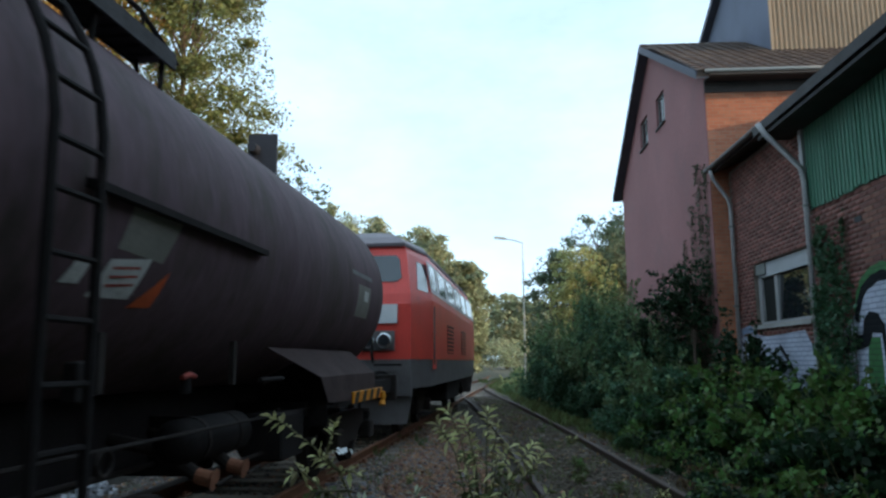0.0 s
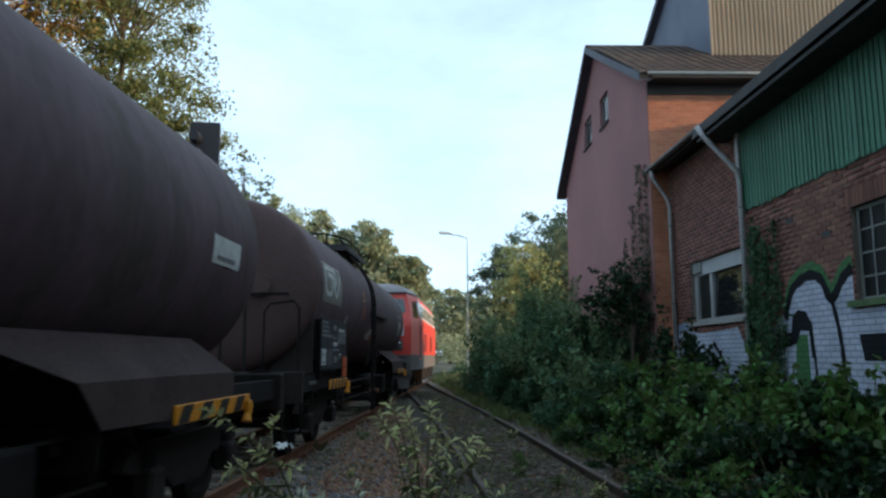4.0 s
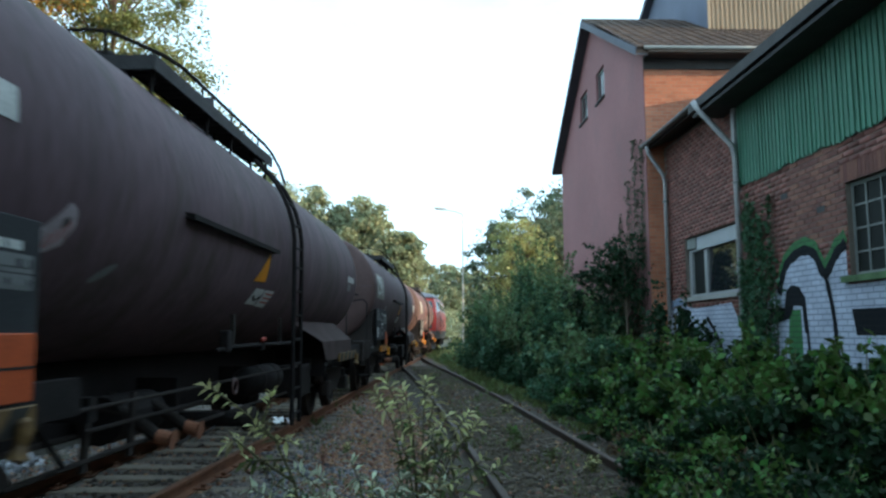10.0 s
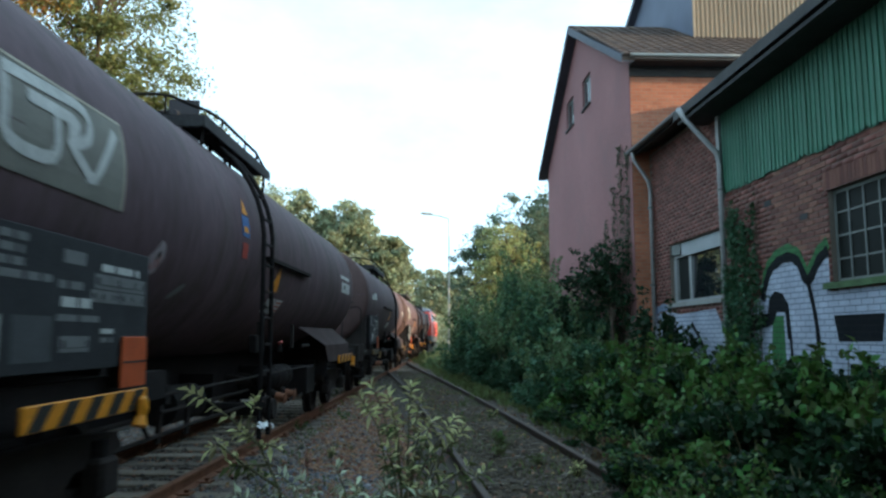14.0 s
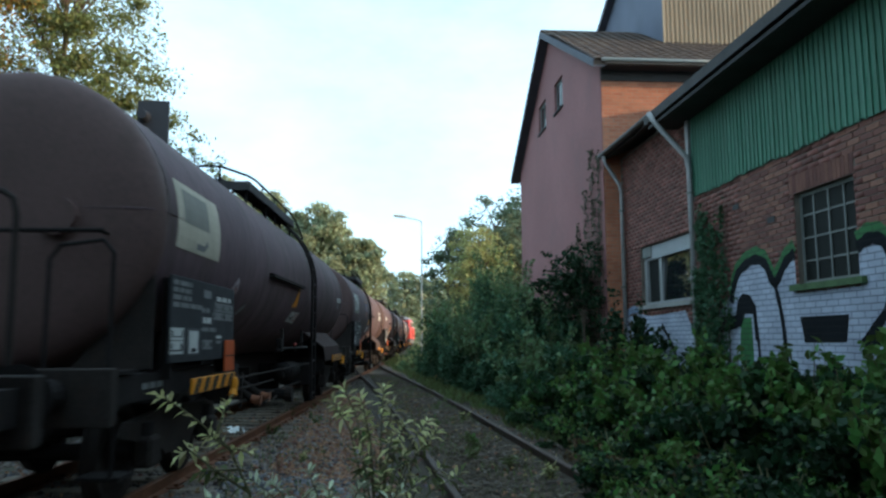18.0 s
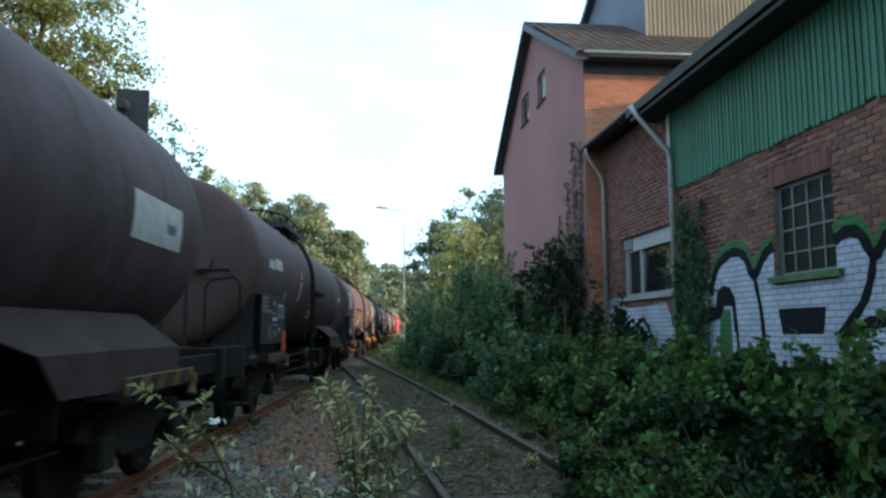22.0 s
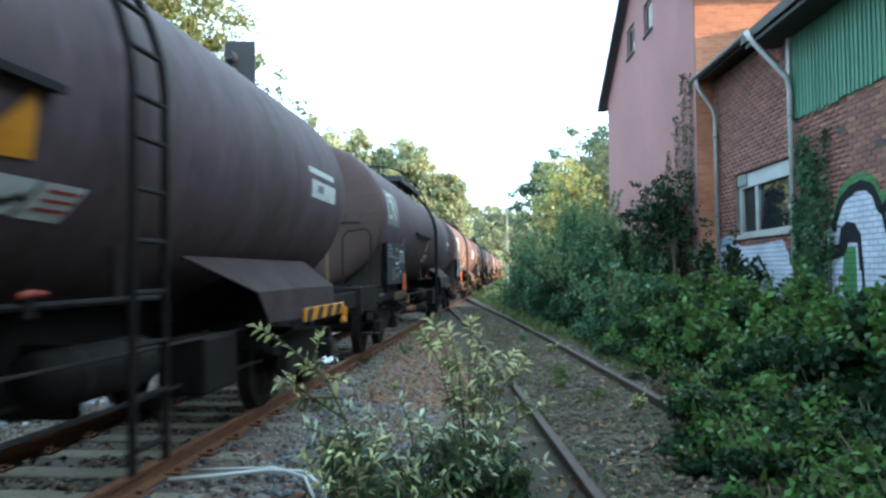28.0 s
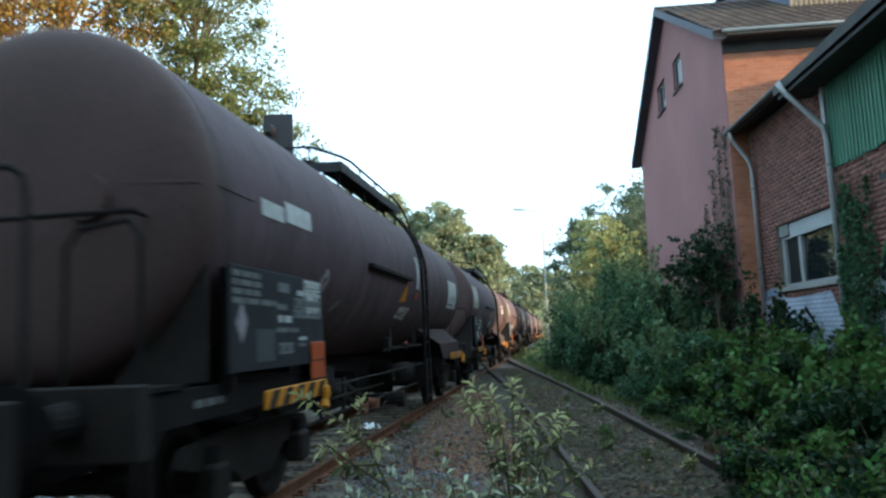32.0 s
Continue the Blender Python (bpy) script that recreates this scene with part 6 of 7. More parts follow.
            patch("white_label", w, [(leaning(a0, 0), a0), (leaning(a0, 0.21), a0), (leaning(a1, 0.21), a1), (leaning(a1, 0), a1)], M_WHITE_MARK)
            if style == 6 and z0 > 2.2:
                patch("warning_triangle", w, [(leaning(a0, 0.05), a0 + 1), (leaning(a0, 0.18), a0 + 1), (leaning(a1, 0.11), a1 - 1)], M_YELLOW, 0.009)
            else:
                stroke("label_line", w, [(leaning(a1, 0.07), a1 - 2), (leaning(a1, 0.14), a1 - 4), (leaning(a0, 0.08), a0 + 2)], 0.018, M_GREY_MARK)
        a0, a1 = A_(2.51), A_(2.71)
        patch("warning_triangle", w, [(leaning(a0, 0), a0), (leaning(a0, 0.24), a0), (leaning(a1, 0.06), a1)], M_YELLOW)
    if style == 1:
        patch("white_label", w, rect(9.2, 10.4, 4.5, 7), M_GREY_MARK)
        patch("grey_field", w, rect(9.55, 10.3, -19, 0), M_LOGO_GREY, 0.005)
        patch("label_print", w, rect(9.9, 10.15, -9, -3), M_WHITE_MARK, 0.009)
    elif style in (3, 5, 6, 8):
        for k in range(3):
            patch("lettering", w, rect(10.2 + k * 0.24, 10.4 + k * 0.24, -5, 0), M_WHITE_MARK)
        patch("lettering", w, rect(10.25, 10.55, -12, -6.5), M_GREY_MARK)
    elif style == 7:
        patch("white_label", w, rect(9.25, 10.55, -12, 6), M_WHITE_MARK, 0.006, "pale painted field")
        patch("label_print", w, rect(10.1, 10.35, -6, -2), M_GREY_MARK, 0.009)
    elif style == 2:
        patch("white_label", w, rect(9.9, 10.65, -10, 1), M_WHITE_MARK)
        patch("label_print", w, rect(10.0, 10.5, -8.5, -6.5), M_GREY_MARK, 0.009)
    elif style == 10:
        patch("white_label", w, rect(9.35, 10.7, -19, 8), M_WHITE_MARK, 0.006, "large white painted field")
        patch("label_print", w, rect(9.45, 10.2, -16, -14.5), M_GREY_MARK, 0.009)
        patch("label_print", w, rect(9.85, 10.0, -10.5, -6.5), M_GREY_MARK, 0.009)
        patch("label_print", w, rect(10.25, 10.42, -11, -6), M_GREY_MARK, 0.009)
    else:
        patch("white_label", w, rect(9.5, 10.65, 5, 8), M_WHITE_MARK)
        patch("white_label", w, rect(9.6, 10.7, -7, 2), M_WHITE_MARK)
        patch("label_print", w, rect(9.85, 10.1, -4, 0), M_GREY_MARK, 0.009)
    return w


def locomotive():
    """A red four-axle diesel locomotive, built from its near end (y = 0)."""
    L = 15.2
    w = thing("diesel_locomotive", "red four-axle diesel locomotive with a grey roof and frame", "locomotive")
    side = [(0.10, 1.0), (0.0, 1.35)]
    # body: cross-sections along y; the cab ends are narrower and slope back at the top
    def ring(bm, y, half, z0, z1):
        return [bm.verts.new(p) for p in ((-half, y, z0), (half, y, z0), (half, y, z1), (-half, y, z1))]
    def hull(levels, material, name, label):
        """levels: (z, half width at the ends, half width amidships, set-back of the end)."""
        bm = bmesh.new()
        rows = []
        for z, he, hm, sb in levels:
            loop = [(-he, sb), (he, sb), (hm, sb + 1.6), (hm, L - sb - 1.6), (he, L - sb), (-he, L - sb), (-hm, L - sb - 1.6), (-hm, sb + 1.6)]
            rows.append([bm.verts.new((x, y, z)) for x, y in loop])
        for a, b in zip(rows[:-1], rows[1:]):
            for k in range(8):
                bm.faces.new((a[k], a[(k + 1) % 8], b[(k + 1) % 8], b[k]))
        bm.faces.new(rows[0][::-1])
        bm.faces.new(rows[-1])
        bmesh.ops.recalc_face_normals(bm, faces=bm.faces[:])
        return part(name, bm, material, w, label)
    hull([(0.95, 1.30, 1.50, 0.06), (1.5, 1.34, 1.52, 0.0)], M_LOCO_GREY, "frame_skirt", "dusty grey frame skirt")
    hull([(1.5, 1.34, 1.53, 0.0), (2.55, 1.34, 1.53, 0.06), (2.75, 1.32, 1.53, 0.12), (3.62, 1.16, 1.40, 0.62), (3.76, 1.1, 1.34, 0.69)], M_LOCO_RED, "body", "traffic red body shell")
    hull([(3.76, 1.12, 1.36, 0.62), (3.82, 1.12, 1.36, 0.60), (3.98, 0.95, 1.22, 0.85), (4.12, 0.7, 0.95, 1.2), (4.22, 0.35, 0.5, 1.7)], M_LOCO_ROOF, "roof", "rounded grey roof")
    for sx in (-1, 1):
        def slab(name, y0, y1, z0, z1, material, out, parent=w, label=""):
            bm = bmesh.new()
            def xx(z):
                return 1.53 - (0.13 * (z - 2.75) / 0.87 if z > 2.75 else 0.0)
            vs = [bm.verts.new((sx * (xx(z) + o), y, z)) for o in (0.0, out) for y, z in ((y0, z0), (y1, z0), (y1, z1), (y0, z1))]
            for q in ((0, 1, 2, 3), (4, 5, 6, 7), (0, 1, 5, 4), (1, 2, 6, 5), (2, 3, 7, 6), (3, 0, 4, 7)):
                bm.faces.new([vs[i] for i in q])
            bmesh.ops.recalc_face_normals(bm, faces=bm.faces[:])
            return part(name, bm, material, parent, label)
        band = slab("window_band", 1.7, L - 1.7, 2.92, 3.58, M_LOCO_WHITE, 0.012, label="pale band with the engine-room windows")
        for y0, y1 in ((1.9, 2.7), (3.3, 4.7), (5.2, 6.7), (7.2, 8.7), (9.2, 10.6), (11.2, 12.5), (12.8, 13.4)):
            slab("window", y0, y1, 2.99, 3.52, M_GLASS, 0.018, band)
        for y0 in (4.6, 8.4):
            gr = slab("grille", y0, y0 + 1.5, 1.65, 2.35, M_BLACK, 0.01)
            for k in range(7):
                slab("grille_slat", y0, y0 + 1.5, 1.68 + k * 0.095, 1.72 + k * 0.095, M_LOCO_RED, 0.022, gr)
        slab("cab_door", 1.75, 2.35, 1.3, 2.72, M_LOCO_RED, 0.008)
        part("cab_hand_rail", T([(sx * 1.58, 1.68, 1.4), (sx * 1.58, 1.68, 2.6)], 0.018, 6), M_LOCO_GREY, w)
        part("fuel_tank", B(sx * 0.5 if sx > 0 else -1.35, 1.35 if sx > 0 else -0.5, 6.0, 9.2, 0.42, 0.94, 0.04), M_IRON, w)
        part("frame_step", B(sx * 1.2 if sx > 0 else -1.42, 1.42 if sx > 0 else -1.2, 1.85, 2.3, 0.35, 0.39), M_IRON, w)
    for y, o in ((0.0, -1), (L, 1)):
        q = lambda d: y + o * d
        # windscreens on the sloping front
        for sx in (-1, 1):
            bm = bmesh.new()
            pts = [(sx * 0.08, 0.264, 3.0), (sx * 1.02, 0.264, 3.0), (sx * 1.12, 0.30, 3.07), (sx * 1.04, 0.54, 3.48), (sx * 0.96, 0.585, 3.56), (sx * 0.08, 0.585, 3.56)]
            vs = [bm.verts.new((x, y - o * d + o * e, z)) for e in (0.0, 0.02) for x, d, z in pts]
            m = len(pts)
            bm.faces.new(vs[:m])
            bm.faces.new(vs[m:])
            for i in range(m):
                bm.faces.new((vs[i], vs[(i + 1) % m], vs[m + (i + 1) % m], vs[m + i]))
            bmesh.ops.recalc_face_normals(bm, faces=bm.faces[:])
            part("windscreen", bm, M_GLASS, w, "windscreen reflecting the sky")
            plate = part("headlight_plate", B(min(sx * 0.32, sx * 1.04), max(sx * 0.32, sx * 1.04), min(q(0.0), q(0.03)), max(q(0.0), q(0.03)), 1.66, 2.04, 0.01), M_LOCO_GREY, w, "grey plate with twin lamps")
            for lx in (0.52, 0.85):
                lamp = part("headlight", T([(sx * lx, q(0.02), 1.85), (sx * lx, q(0.13), 1.85), (sx * lx, q(0.14), 1.85)], [0.13, 0.145, 0.12], 18), M_CHROME, plate, "chrome-rimmed headlight")
                part("lens", T([(sx * lx, q(0.132), 1.85), (sx * lx, q(0.147), 1.85)], 0.105, 16), M_GLASS, lamp)
            bm = bmesh.new()
            cab = []
            for fr, z in ((0.30, 2.88), (0.80, 2.88), (0.78, 3.50), (0.38, 3.50)):
                k_ = (z - 2.75) / 0.87
                ax_, ay_, bx_, by_ = 1.32 - 0.16 * k_, 0.12 + 0.50 * k_, 1.53 - 0.13 * k_, 1.72 + 0.50 * k_
                cab.append((sx * (ax_ + (bx_ - ax_) * fr), y - o * (ay_ + (by_ - ay_) * fr), z))
            vs = [bm.verts.new((x + sx * e, yy_, z)) for e in (0.0, 0.014) for x, yy_, z in cab]
            for f_ in ((0, 1, 2, 3), (4, 5, 6, 7), (0, 1, 5, 4), (1, 2, 6, 5), (2, 3, 7, 6), (3, 0, 4, 7)):
                bm.faces.new([vs[i_] for i_ in f_])
            bmesh.ops.recalc_face_normals(bm, faces=bm.faces[:])
            part("cab_side_window", bm, M_GLASS, w, "dark cab side window")
            bf = part("buffer", T([(sx * 0.875, q(-0.1), 1.05), (sx * 0.875, q(0.35), 1.05)], 0.12, 14), M_IRON, w)
            part("buffer_head", T([(sx * 0.875, q(0.35), 1.05), (sx * 0.875, q(0.55), 1.05), (sx * 0.875, q(0.58), 1.05)], [0.09, 0.09, 0.25], 18), M_IRON, bf)
            part("front_hand_rail", T([(sx * 0.62, q(0.02), 1.45), (sx * 0.62, q(0.12), 1.6), (sx * 0.62, q(0.12), 2.3), (sx * 0.62, q(0.02), 2.42)], 0.026, 8), M_IRON, w)
            part("front_step", B(min(sx * 0.7, sx * 1.2), max(sx * 0.7, sx * 1.2), min(q(0.1), q(0.3)), max(q(0.1), q(0.3)), 1.38, 1.42), M_IRON, w)
        part("buffer_beam", B(-1.34, 1.34, min(q(0.0), q(-0.2)), max(q(0.0), q(-0.2)), 0.82, 1.3), M_LOCO_GREY, w)
        part("front_skirt", PR([(-1.25, 0.3), (1.25, 0.3), (1.34, 0.82), (-1.34, 0.82)], "y", min(q(-0.1), q(-0.16)), max(q(-0.1), q(-0.16))), M_LOCO_GREY, w)
        part("front_emblem", B(-1.08, 1.08, min(q(-0.05), q(0.01)), max(q(-0.05), q(0.01)), 2.18, 2.54), M_LOCO_WHITE, w, "white plate with a red border")
        part("brake_hose", T([(0.4, q(0.05), 0.95), (0.42, q(0.25), 0.75), (0.42, q(0.2), 0.5)], 0.03, 8), M_IRON, w)
    for y in (3.2, L - 3.2):
        bogie(w, y)
        for d in (-1.25, 1.25):
            WHEELSETS.append((wheelset(w, y + d, 0.5), 0.5, y + d))
    part("exhaust", B(-0.5, 0.5, 6.4, 7.4, 4.2, 4.34), M_IRON, w)
    part("roof_fan", T([(0, 9.2, 4.2), (0, 9.2, 4.33)], 0.6, 20), M_IRON, w)
    return w


TRAIN = [(tank_wagon(n), -(n - 1) * PITCH) for n in range(1, 12)]
TRAIN.append((locomotive(), 13.75))


def travelled(t):
    """Metres that the first wagon's mark has gone along the line."""
    slow_start = 0.60 * max(0.0, 1 - t / 2.3)
    return 0.012 + 3.1303 * t + 0.06553 * t * t - 0.00029 * t ** 3 + slow_start


def motions():
    for ob, back in TRAIN:
        walk(ob, [(t * 0.5, line_pose(travelled(t * 0.5) + back)) for t in range(0, 65)])
    for ax, radius, u in WHEELSETS:
        walk(ax, [(t * 0.1, pose(0, u, radius) @ Matrix.Rotation(-travelled(t * 0.1) / radius, 4, 'X')) for t in range(0, 321)])

# ---- plants ----
def leaf_blades(centres, dirs, size, rng, slim=0.3):
    """Leaves that point along the given directions."""
    n = len(centres)
    size = size * rng.uniform(0.7, 1.25, (n, 1))
    d = dirs + rng.normal(0, 0.18, (n, 3))
    d /= np.linalg.norm(d, axis=1)[:, None]
    side = np.cross(d, np.array([0, 0, 1.0]) + rng.normal(0, 0.35, (n, 3)))
    side /= np.linalg.norm(side, axis=1)[:, None] + 1e-9
    fold = np.cross(side, d)
    a = centres + d * size * 0.45 + side * size * slim * 0.5 + fold * size * 0.06
    b = centres + d * size * 0.45 - side * size * slim * 0.5 + fold * size * 0.06
    tip = centres + d * size - np.array([0, 0, 0.18]) * size
    v = np.stack([centres, a, tip, b], 1).reshape(-1, 3)
    i = np.arange(n)[:, None] * 4
    return v, np.concatenate([i, i + 1, i + 2, i + 3], 1)


def sprigs(name, at, stems, leaf, material, label, seed, per_m=55, slim=0.3, category="weed", under=L_GRASS, rosette=7):
    """A weed of several stems with leaves in pairs. stems: lists of points from the root up."""
    rng = np.random.default_rng(seed)
    b = thing(name, label, category, group="weeds by the track", at=pose(*at))
    bm = bmesh.new()
    cs, ds = [], []
    for st in stems:
        pts = [Vector(p) for p in st]
        tube(bm, pts, [0.009 - 0.006 * i / (len(pts) - 1) for i in range(len(pts))], 5)
        for p, q in zip(pts[:-1], pts[1:]):
            m = max(2, int((q - p).length * per_m))
            ax = (q - p).normalized()
            for k in range(m):
                a = rng.uniform(0, 6.28)
                o = ax.orthogonal().normalized()
                out = o * math.cos(a) + ax.cross(o) * math.sin(a) + ax * 0.55
                cs.append(p.lerp(q, (k + rng.random()) / m))
                ds.append(out)
        # a star of leaves at the tip
        ax = (pts[-1] - pts[-2]).normalized()
        o = ax.orthogonal().normalized()
        for k in range(rosette):
            a = 2.4 * k + rng.uniform(-0.3, 0.3)
            cs.append(pts[-1] - ax * 0.012 * k)
            ds.append(o * math.cos(a) + ax.cross(o) * math.sin(a) + ax * (1.0 - 0.13 * k) + Vector((0, 0, 0.1)))
    tagged(part("stem", bm, M_TWIG, b), kind="stuff")
    cs, ds = np.array([tuple(c) for c in cs]), np.array([tuple(c) for c in ds])
    old = (cs[:, 2] < cs[:, 2].max() * 0.72) & (rng.random(len(cs)) < 0.6)      # older leaves lower down are darker, which also paints the shade inside the clump
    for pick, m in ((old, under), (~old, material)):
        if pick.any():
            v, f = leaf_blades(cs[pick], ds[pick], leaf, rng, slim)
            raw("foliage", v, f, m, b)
    return b


def bush_row(name, spots, leaf, n_each, material, label, category="bush", slim=0.6, shoots=6, tip=None):
    """Each bush: a stem frame, a lumpy mass of leaves, shoots that stand out of it. spots: (x, y, width, height). tip:
    lighter shoot leaves that paint highlights.
    """
    for k, (x, y, w, h) in enumerate(spots):
        rng = np.random.default_rng(500 + int(x * 31 + y * 17) % 9999)
        b = thing(name, label, category, group=name, at=pose(x, y, top_surface(x, y)))
        pts = []
        lumps = max(5, int(6 + w * 4))
        for i in range(lumps):
            c = (rng.uniform(-0.5, 0.5) * w, rng.uniform(-0.5, 0.5) * w, h * rng.uniform(0.12, 0.82))
            r = (w * rng.uniform(0.14, 0.30), w * rng.uniform(0.14, 0.30), h * rng.uniform(0.10, 0.24))
            pts.append(clump_points(c, r, n_each // lumps, rng, 0.2))
        bm = bmesh.new()
        for i in range(7):
            a, r = rng.uniform(0, 6.28), rng.uniform(0.1, 0.45) * w
            tube(bm, [(0.1 * math.cos(a), 0.1 * math.sin(a), -0.05), (r * 0.5 * math.cos(a), r * 0.5 * math.sin(a), h * 0.45), (r * math.cos(a), r * math.sin(a), h * rng.uniform(0.7, 0.95))], [0.02, 0.013, 0.005], 5)
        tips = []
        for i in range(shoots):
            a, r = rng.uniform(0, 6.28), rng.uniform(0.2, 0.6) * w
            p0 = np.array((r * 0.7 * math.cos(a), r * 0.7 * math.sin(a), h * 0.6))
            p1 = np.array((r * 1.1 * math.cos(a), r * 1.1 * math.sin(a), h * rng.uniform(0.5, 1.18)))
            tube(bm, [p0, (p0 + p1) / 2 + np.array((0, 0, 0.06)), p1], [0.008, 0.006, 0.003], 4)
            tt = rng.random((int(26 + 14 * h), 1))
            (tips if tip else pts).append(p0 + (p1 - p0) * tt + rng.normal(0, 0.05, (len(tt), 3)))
        tagged(part("stem", bm, M_TWIG, b), kind="stuff")
        pts = np.concatenate(pts)
        pts[:, 2] = np.maximum(pts[:, 2], 0.03)
        v, f = leaves(pts, leaf, rng, slim)
        raw("foliage", v, f, material[int(rng.integers(len(material)))] if isinstance(material, tuple) else material, b)
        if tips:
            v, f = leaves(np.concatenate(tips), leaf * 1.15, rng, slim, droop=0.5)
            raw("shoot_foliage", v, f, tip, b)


def tree(name, x, y, height, spread, leaf, count, material, label, crown_low=0.3, seed=0, trunk_r=0.2, slim=0.6, lumps=26, open_=0.35):
    lumps = int(lumps * 1.5)
    rng = np.random.default_rng(900 + seed)
    z0 = ground_height(x, y)
    b = thing(name, label, "tree", group="trees", at=pose(x, y, z0))
    bm = bmesh.new()
    lean = rng.uniform(-0.03, 0.03, 2) * height
    top = (lean[0], lean[1], height * 0.86)
    tube(bm, [(0, 0, -0.2), (lean[0] * 0.2, lean[1] * 0.2, height * 0.25), (lean[0] * 0.6, lean[1] * 0.6, height * 0.55), top], [trunk_r * 1.2, trunk_r, trunk_r * 0.6, trunk_r * 0.12], 10)
    part("trunk", bm, M_BARK, b, smooth=True)
    bm = bmesh.new()
    pts = []
    span = 1.0 - crown_low
    per = int(count * 0.8) // (lumps * 3)
    for i in range(lumps):
        zz = crown_low + span * (0.04 + 0.9 * rng.random() ** 0.9)
        q = (zz - crown_low) / span
        wide = spread * math.sqrt(max(0.05, 1 - (2 * q - 0.85) ** 2 / 1.5))
        a, r = rng.uniform(0, 6.28), wide * math.sqrt(rng.uniform(0.02, 1.0)) * 0.85
        c = np.array((lean[0] * zz + r * math.cos(a), lean[1] * zz + r * math.sin(a), height * zz))
        base = (lean[0] * zz * 0.6, lean[1] * zz * 0.6, max(height * 0.15, height * (zz - 0.16)))
        mid = [(base[k] + c[k]) / 2 + (0.0 if k < 2 else 0.02 * height) for k in range(3)]
        tube(bm, [base, mid, tuple(c)], [trunk_r * 0.3, trunk_r * 0.17, trunk_r * 0.05], 6)
        s = spread * rng.uniform(0.16, 0.34)
        for j in range(3):
            cj = c + rng.normal(0, 0.55, 3) * s
            cj[2] = min(cj[2], height * 0.99)
            sj = s * rng.uniform(0.55, 1.0)
            pts.append(clump_points(cj, (sj, sj, sj * rng.uniform(0.5, 0.8)), per, rng, open_ * 0.5))
    haze = rng.normal(size=(int(count * 0.2), 3))
    haze /= np.linalg.norm(haze, axis=1)[:, None]
    haze *= rng.random((len(haze), 1)) ** 0.33 * np.array((spread * 1.02, spread * 1.02, height * span * 0.5))
    haze += np.array((lean[0] * 0.6, lean[1] * 0.6, height * (crown_low + span * 0.48)))
    pts.append(haze)
    part("limb", bm, M_BARK, b)
    v, f = leaves(np.concatenate(pts), leaf, rng, slim, droop=0.5)
    raw("crown", v, f, material, b)
    return b


gr = random.Random(21)
# brambles and nettles between the siding and the wall
spots = []
for i in range(15):
    y = 3.2 + i * 0.85
    spots.append((4.1 + gr.uniform(-0.15, 0.25), y, gr.uniform(1.1, 1.5), gr.uniform(0.85, 1.15)))
    spots.append((5.1 + gr.uniform(-0.2, 0.2), y + 0.4, gr.uniform(1.2, 1.5), gr.uniform(1.05, 1.5) + (0.3 if i < 3 else 0.0)))
# lighter shoot leaves paint highlights over a mass darkened as if shaded
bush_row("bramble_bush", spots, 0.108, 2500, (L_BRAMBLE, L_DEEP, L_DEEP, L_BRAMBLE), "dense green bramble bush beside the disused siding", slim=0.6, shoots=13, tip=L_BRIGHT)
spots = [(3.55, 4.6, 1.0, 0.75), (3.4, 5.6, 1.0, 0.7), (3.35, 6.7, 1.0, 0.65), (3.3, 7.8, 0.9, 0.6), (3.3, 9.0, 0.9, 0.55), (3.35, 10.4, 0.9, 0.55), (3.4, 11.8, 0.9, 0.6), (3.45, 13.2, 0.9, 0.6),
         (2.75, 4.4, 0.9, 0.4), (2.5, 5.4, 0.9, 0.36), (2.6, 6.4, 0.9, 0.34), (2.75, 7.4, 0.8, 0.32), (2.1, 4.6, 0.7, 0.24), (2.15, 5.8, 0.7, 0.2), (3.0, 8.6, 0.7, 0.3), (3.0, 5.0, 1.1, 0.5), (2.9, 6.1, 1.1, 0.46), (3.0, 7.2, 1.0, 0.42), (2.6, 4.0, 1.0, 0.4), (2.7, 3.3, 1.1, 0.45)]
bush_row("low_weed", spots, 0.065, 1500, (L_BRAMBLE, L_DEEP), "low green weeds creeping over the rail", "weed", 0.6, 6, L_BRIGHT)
# shrubs rising towards the far corner of the house
bush_row("dry_weed", [(3.15, 7.7, 0.7, 0.4), (3.3, 6.6, 0.6, 0.5), (3.05, 9.3, 0.5, 0.3)], 0.06, 700, L_DRY, "dry brown weeds beside the rail", "weed", 0.4, 5)
spots = []
for i in range(11):
    y = 15.0 + i * 1.5
    q = i / 10
    spots.append((4.25 - 0.1 * q + gr.uniform(-0.3, 0.2), y, gr.uniform(1.5, 2.0), 1.25 + 2.0 * q + gr.uniform(-0.25, 0.35)))
    if y > 17.5 and y < 29:
        spots.append((5.15 + 0.5 * q + gr.uniform(-0.2, 0.1), y + 0.6, gr.uniform(1.3, 1.8), 1.6 + 3.3 * q + gr.uniform(-0.4, 0.5)))
# shoot tips take the lightened leaf, a painted sunlit edge
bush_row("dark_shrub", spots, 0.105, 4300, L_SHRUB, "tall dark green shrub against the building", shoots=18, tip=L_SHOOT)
bush_row("elder_bush", [(5.65, 14.5, 1.0, 2.1), (5.7, 16.0, 0.8, 1.3), (5.35, 19.6, 1.1, 2.9)], 0.12, 1500, L_DEEP, "dark elder bush before the wall", shoots=8)
tree("elder_tree", 5.72, 17.3, 3.9, 0.75, 0.105, 2200, L_DEEP, "small dark elder with bare stems before the house corner", 0.5, 41, 0.045, lumps=14)
tree("elder_tree", 5.66, 18.3, 3.7, 0.8, 0.105, 2200, L_DEEP, "small dark elder with bare stems before the house corner", 0.5, 42, 0.04, lumps=14)
